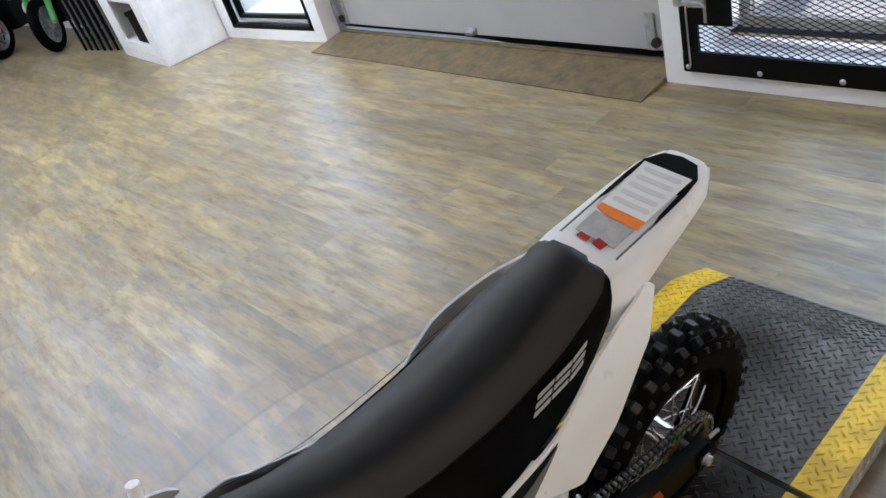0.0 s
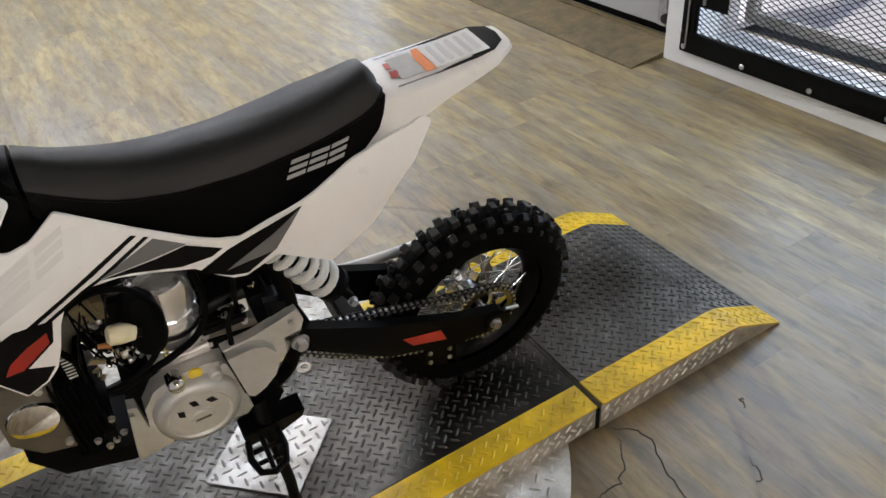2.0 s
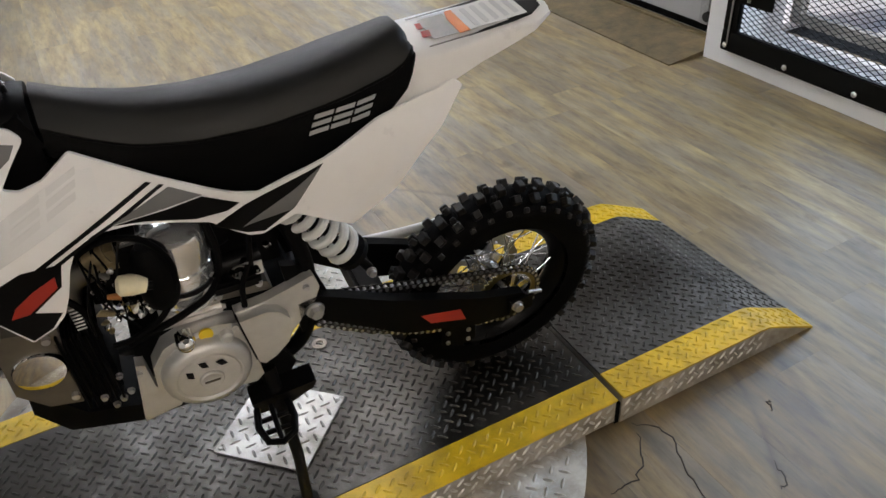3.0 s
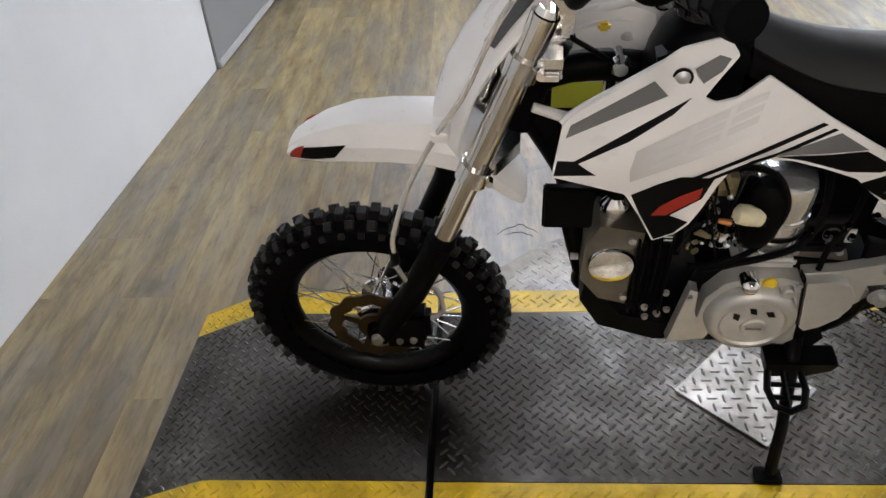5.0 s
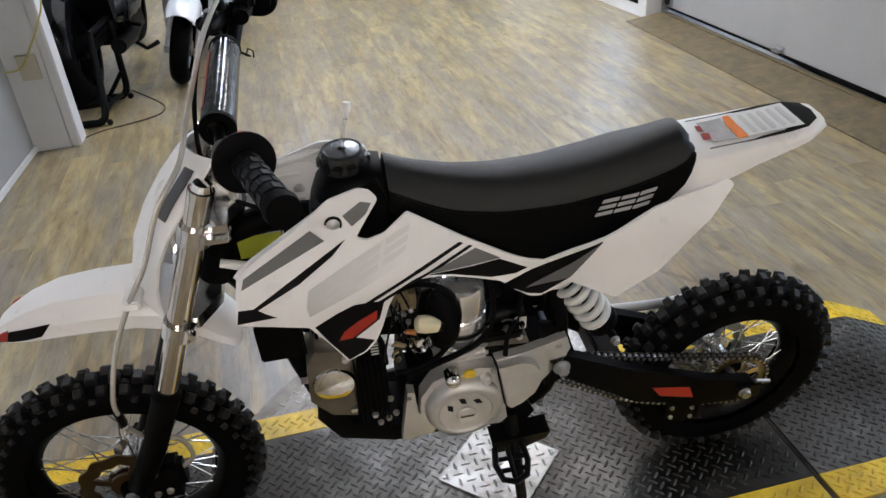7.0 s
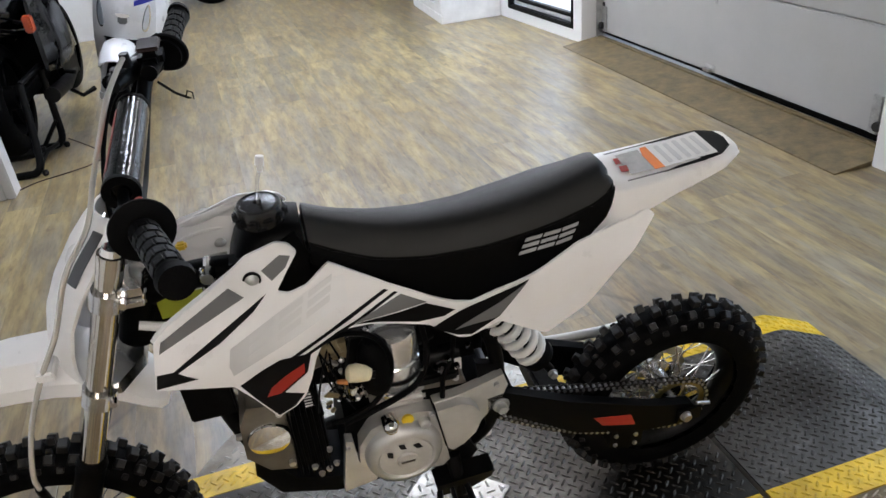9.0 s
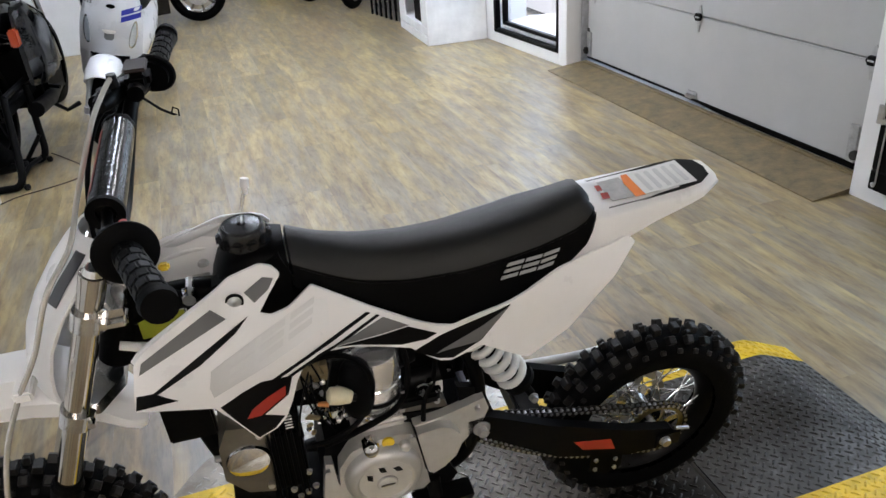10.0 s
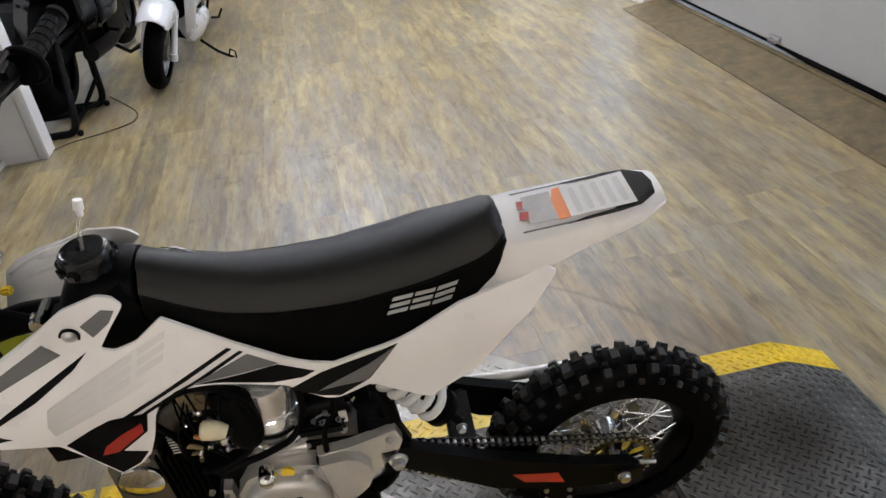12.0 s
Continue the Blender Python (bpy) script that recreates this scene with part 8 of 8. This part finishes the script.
def touring_motorcycle():
    """A black touring motorcycle, its front wheel square to the room."""
    b = thing("touring_motorcycle", ground_frame(-0.79, 7.58, 0.995, 0.02), "black and maroon touring motorcycle with a chrome front wheel", "motorcycle")
    for nm, x in (("front_wheel", 0.0), ("rear_wheel", -1.60)):
        r = 0.285
        w = part(nm, lathe(((0.175, -0.05), (0.196, -0.055), (0.190, -0.03), (0.172, 0), (0.190, 0.03), (0.196, 0.055), (0.175, 0.05), (0.168, 0)), 44, "y", closed=True), CHROME, b, "chrome cast wheel")
        w.location = (x, 0, r)
        part("tyre", lathe([(0.190 + 0.095 * (0.25 + 0.75 * math.cos(a)) if abs(a) < 1.5 else 0.19, 0.068 * math.sin(a)) for a in np.linspace(-1.75, 1.75, 17)], 48, "y"), TYRE_RUBBER, w, "thick black road tyre")
        part("hub", lathe(((0, -0.075), (0.035, -0.072), (0.045, -0.04), (0.045, 0.04), (0.035, 0.072), (0, 0.075)), 20, "y"), CHROME, w)
        for sg in (1, -1):
            part("brake_disc", lathe(((0.055, sg * 0.060), (0.118, sg * 0.060), (0.118, sg * 0.065), (0.055, sg * 0.065)), 36, "y", closed=True), STEEL, w, "steel brake disc")
        for k in range(9):
            part("wheel_spoke", edge_round(prism([(0.040, -0.009), (0.174, -0.012), (0.174, 0.012), (0.040, 0.009)], -0.02, 0.02, "y"), 0.005), CAST_DARK, w).rotation_euler = (0, 2 * math.pi * k / 9, 0)
    fend = []
    for k in range(11):
        a = radians(28 + 13 * k)
        c, sn = math.cos(a), math.sin(a)
        up = [(0.300 * c, 0.085, 0.285 + 0.300 * sn), (0.318 * c, 0.080, 0.285 + 0.318 * sn), (0.330 * c, 0.050, 0.285 + 0.330 * sn), (0.335 * c, 0, 0.285 + 0.335 * sn)]
        up += [(p, -q, t) for p, q, t in up[-2::-1]]
        fend.append(up + [(p * 0.97, q * 0.95, t - 0.008) for p, q, t in up[::-1]])
    part("front_fender", loft(fend), MAROON, b, "dark maroon front fender", angle=60)
    part("fender_trim", tube([(0.255, -0.088, 0.430), (0.175, -0.089, 0.525), (0.05, -0.089, 0.590)], 0.006, 8, curve=4), CHROME, b)
    for y in (0.105, -0.105):
        part("fork_leg", tube([(0.005, y, 0.27), (-0.05, y, 0.44), (-0.051, y, 0.442), (-0.24, y, 0.98)], [0.026, 0.026, 0.020, 0.020], 14), CHROME, b, "chrome fork leg")
        part("caliper", edge_round(box(-0.115, -0.050, y * 0.9 - 0.03, y * 0.9 + 0.03, 0.25, 0.36), 0.012), CAST_DARK, b)
        part("crash_bar", tube([(-0.46, y * 2, 0.62), (-0.40, y * 3.9, 0.50), (-0.42, y * 3.9, 0.34), (-0.52, y * 2, 0.20)], 0.017, 10, curve=5), CHROME, b, "chrome crash bar")
        part("lower_fairing", edge_round(prism([(-0.30, 0.16), (-0.27, 0.50), (-0.34, 0.74), (-0.62, 0.74), (-0.70, 0.40), (-0.62, 0.14)], y * 1.6, y * 3.1, "y"), 0.03, 3), BLACK_GLOSS, b, "black lower fairing")
        part("saddlebag", edge_round(box(-1.95, -1.30, y * 2.0, y * 3.8, 0.30, 0.70), 0.05, 3), BLACK_GLOSS, b, "black saddlebag")
        part("exhaust", tube([(-0.6, y * 1.7, 0.16), (-1.1, y * 2.0, 0.17), (-1.95, y * 2.2, 0.22)], [0.03, 0.045, 0.048], 16), CHROME, b, "chrome exhaust")
        part("passing_lamp", lathe(((0, 0.05), (0.04, 0.045), (0.058, 0.02), (0.05, -0.04), (0, -0.06)), 20, "x", (-0.27, y * 2.2, 0.80)), CHROME, b, "chrome passing lamp")
    part("fairing", oval(((-0.14, 0.12, 0.12, 1.06), (-0.24, 0.34, 0.24, 1.02), (-0.42, 0.38, 0.28, 1.0), (-0.58, 0.28, 0.22, 1.0)), 22), MAROON, b, "maroon fairing", angle=60)
    part("engine", edge_round(box(-1.15, -0.48, -0.24, 0.24, 0.10, 0.72), 0.05, 3), BLACK_STEEL, b, "black engine")
    part("fuel_tank", oval(((-0.52, 0.12, 0.12, 0.86), (-0.72, 0.20, 0.16, 0.86), (-1.0, 0.19, 0.14, 0.82), (-1.18, 0.14, 0.09, 0.78)), 20), MAROON, b, "maroon fuel tank", angle=60)
    part("seat", oval(((-1.10, 0.14, 0.06, 0.78), (-1.35, 0.19, 0.08, 0.76), (-1.75, 0.17, 0.08, 0.82), (-1.98, 0.10, 0.05, 0.86)), 18), SEAT_VINYL, b, "black seat", angle=60)
    part("rear_fender", oval(((-1.15, 0.12, 0.14, 0.58), (-1.6, 0.13, 0.13, 0.62), (-2.02, 0.08, 0.10, 0.56)), 18), MAROON, b, "maroon rear fender", angle=60)
    part("floorboard", edge_round(box(-1.0, -0.66, -0.38, -0.25, 0.24, 0.27), 0.01), BLACK_STEEL, b)
    part("floorboard", edge_round(box(-1.0, -0.66, 0.25, 0.38, 0.24, 0.27), 0.01), BLACK_STEEL, b)
    part("side_stand", tube([(-0.9, 0.2, 0.16), (-0.9, 0.34, 0.012)], 0.012, 8), BLACK_STEEL, b)


def small_bike(m, plastic, label):
    """A child's dirt bike parked far down the room."""
    b = thing("small_dirt_bike", m, label, "dirt bike", group="small bikes by the street wall")
    for n, x, r in (("front_wheel", 0.50, 0.24), ("rear_wheel", -0.45, 0.22)):
        plain_wheel(b, n, x, 0, r, r, 0.042, 9, "spoked wheel with a black tyre", DARK_RIM)
    part("body", loft([[(x, w * math.cos(a), z + h * math.sin(a)) for a in (2 * math.pi * k / 12 for k in range(12))] for x, w, h, z in ((0.34, 0.05, 0.10, 0.62), (0.15, 0.10, 0.12, 0.64), (-0.15, 0.08, 0.06, 0.66), (-0.65, 0.06, 0.02, 0.74))]), plastic, b, "coloured plastic bodywork", angle=60)
    part("seat", edge_round(box(-0.45, 0.12, -0.07, 0.07, 0.68, 0.74), 0.025, 3), SEAT_VINYL, b)
    part("engine", edge_round(box(-0.22, 0.26, -0.10, 0.10, 0.18, 0.52), 0.025), BLACK_STEEL, b)
    part("exhaust", tube([(0.20, -0.11, 0.40), (0.30, -0.12, 0.25), (0.05, -0.14, 0.17), (-0.35, -0.14, 0.40), (-0.60, -0.13, 0.52)], [0.018, 0.018, 0.022, 0.034, 0.036], 12, curve=4), CHROME, b, "bright exhaust pipe")
    part("engine_fins", join(join(box(0.02, 0.20, -0.08, 0.08, 0.522, 0.53), box(0.02, 0.20, -0.08, 0.08, 0.54, 0.548)), box(0.02, 0.20, -0.08, 0.08, 0.558, 0.566)), CAST, b)
    part("engine_cover", lathe(((0, 0.125), (0.05, 0.122), (0.07, 0.11), (0.075, 0.10)), 20, "y", (0.02, 0, 0.30)), CAST, b)
    part("front_fender", edge_round(box(0.34, 0.78, -0.05, 0.05, 0.56, 0.585), 0.01), plastic, b)
    for y in (0.08, -0.08):
        part("fork_leg", tube([(0.50, y, 0.24), (0.30, y, 0.80)], 0.018, 10), STEEL, b)
        part("fork_guard", edge_round(tube([(0.515, y * 1.15, 0.26), (0.44, y * 1.2, 0.47), (0.40, y * 1.15, 0.58)], [0.030, 0.026, 0.020], 8), 0.003), plastic, b, "coloured fork guard")
        part("swingarm", tube([(-0.45, y, 0.22), (-0.05, y, 0.34)], 0.018, 8), BLACK_PLASTIC, b)
    part("handlebar", tube([(0.20, 0.20, 0.90), (0.27, 0.10, 0.86), (0.27, -0.10, 0.86), (0.20, -0.20, 0.90)], 0.011, 8, curve=4), BLACK_STEEL, b)


def chair(m):
    """A folded chair standing on its feet, leaning back on the next one."""
    c = thing("folding_chair", m, "folded black metal chair standing beside the white shelf", "chair", group="folded black chairs by the shelf")
    part("seat", edge_round(box(-0.19, 0.19, -0.022, -0.006, 0.22, 0.60), 0.006), BLACK_PLASTIC, c)
    part("backrest", edge_round(box(-0.20, 0.20, 0.004, 0.022, 0.66, 0.88), 0.008), BLACK_PLASTIC, c)
    for x in (-0.205, 0.205):
        part("leg", tube([(x, 0.012, 0.013), (x, 0.012, 0.88)], 0.0125, 10), BLACK_STEEL, c)
        part("leg", tube([(x * 0.9, -0.018, 0.015), (x * 0.9, -0.016, 0.62)], 0.009, 10), DARK_RIM, c, "worn bright rear leg")
    for z in (0.10, 0.18):
        part("stretcher", tube([(-0.2, 0.012, z), (0.2, 0.012, z)], 0.008, 8), BLACK_STEEL, c)
    return c


scooter()
black_motorcycle()
touring_motorcycle()
for (x, y), (dx, dy), paint, word in (((0.73, 7.16), (-0.66, -0.75), GREEN_PAINT, "green"), ((0.42, 7.95), (-0.80, -0.60), ORANGE_PLASTIC, "orange"), ((0.40, 8.75), (-0.45, -0.893), BLACK_GLOSS, "black")):
    small_bike(ground_frame(x - 0.5 * dx, y - 0.5 * dy, dx, dy), paint, "small %s dirt bike parked in a row by the wall" % word)
first = chair(pose(1.115, 6.11, 0, 0, 0, -4))
for k in range(1, 6):
    copy_thing(first, pose(1.110 - 0.020 * k, 6.11 + 0.105 * k, 0, 0, 0, -4 + 2 * (k % 3)))


def yellow_board():
    """A yellow printed board propped at the far end of the room."""
    y = thing("display_board", pose(0.28, 10.12, 0, -4, 0, 8), "yellow printed board propped at the far end of the room", "board")
    part("board", box(-0.30, 0.30, -0.01, 0.01, 0.0, 0.9, 0.003), YELLOW_STICKER, y)
    for k in range(3):
        part("print_bar", box(-0.22, 0.22 - 0.09 * k, -0.0125, -0.0102, 0.10 + 0.10 * k, 0.15 + 0.10 * k), BLACK_DECAL, y, smooth=False)


yellow_board()


def floor_cord():
    c = part("extension_cable", tube([(-1.97, 3.00, 0.005), (-1.88, 3.09, 0.005), (-1.76, 3.14, 0.005), (-1.64, 3.20, 0.005), (-1.585, 3.27, 0.005), (-1.60, 3.40, 0.005), (-1.70, 3.58, 0.005), (-1.80, 3.74, 0.005)], 0.0034, 8, curve=8), CORD_BROWN)
    tagged(c, "thin brown extension cable lying on the floor", "cable")


CORD_BROWN = material("brown_cord", (0.045, 0.026, 0.02), 0.5, mottled=0.1)
floor_cord()


def floor_scratches():
    """Splits in the vinyl beside the turntable: thin dark ridges where a plank has lifted."""
    dark = material("torn_vinyl_edge", (0.035, 0.026, 0.018), 0.7, mottled=0.3, mottle_scale=40)
    for n, pts in enumerate(([(0.03, -0.012), (0.065, -0.039), (0.077, -0.087), (0.048, -0.15), (0.036, -0.223), (0.03, -0.31)],
                             [(0.029, -0.037), (0.0, -0.08), (-0.04, -0.12), (-0.075, -0.123), (-0.109, -0.126)],
                             [(0.205, -0.23), (0.191, -0.269), (0.165, -0.28)],
                             [(0.325, -0.108), (0.314, -0.115), (0.30, -0.135)],
                             [(-1.095, 0.933), (-1.055, 0.965), (-1.023, 0.972), (-0.985, 0.940)],
                             [(-1.075, 0.925), (-1.03, 0.94), (-0.99, 0.92)])):
        rng = random.Random(n)
        path = [(x + rng.uniform(-0.005, 0.005), y + rng.uniform(-0.005, 0.005), 0.0) for x, y, z in smooth_path([(x, y, 0.0) for x, y in pts], 4)]
        ob = part("floor_split", tube(path, [0.0006] + [0.0017] * 3 + [0.0006], 6), dark)
        tagged(ob, "dark split edge in the vinyl floor beside the turntable", "floor split", group="splits in the floor")


floor_scratches()
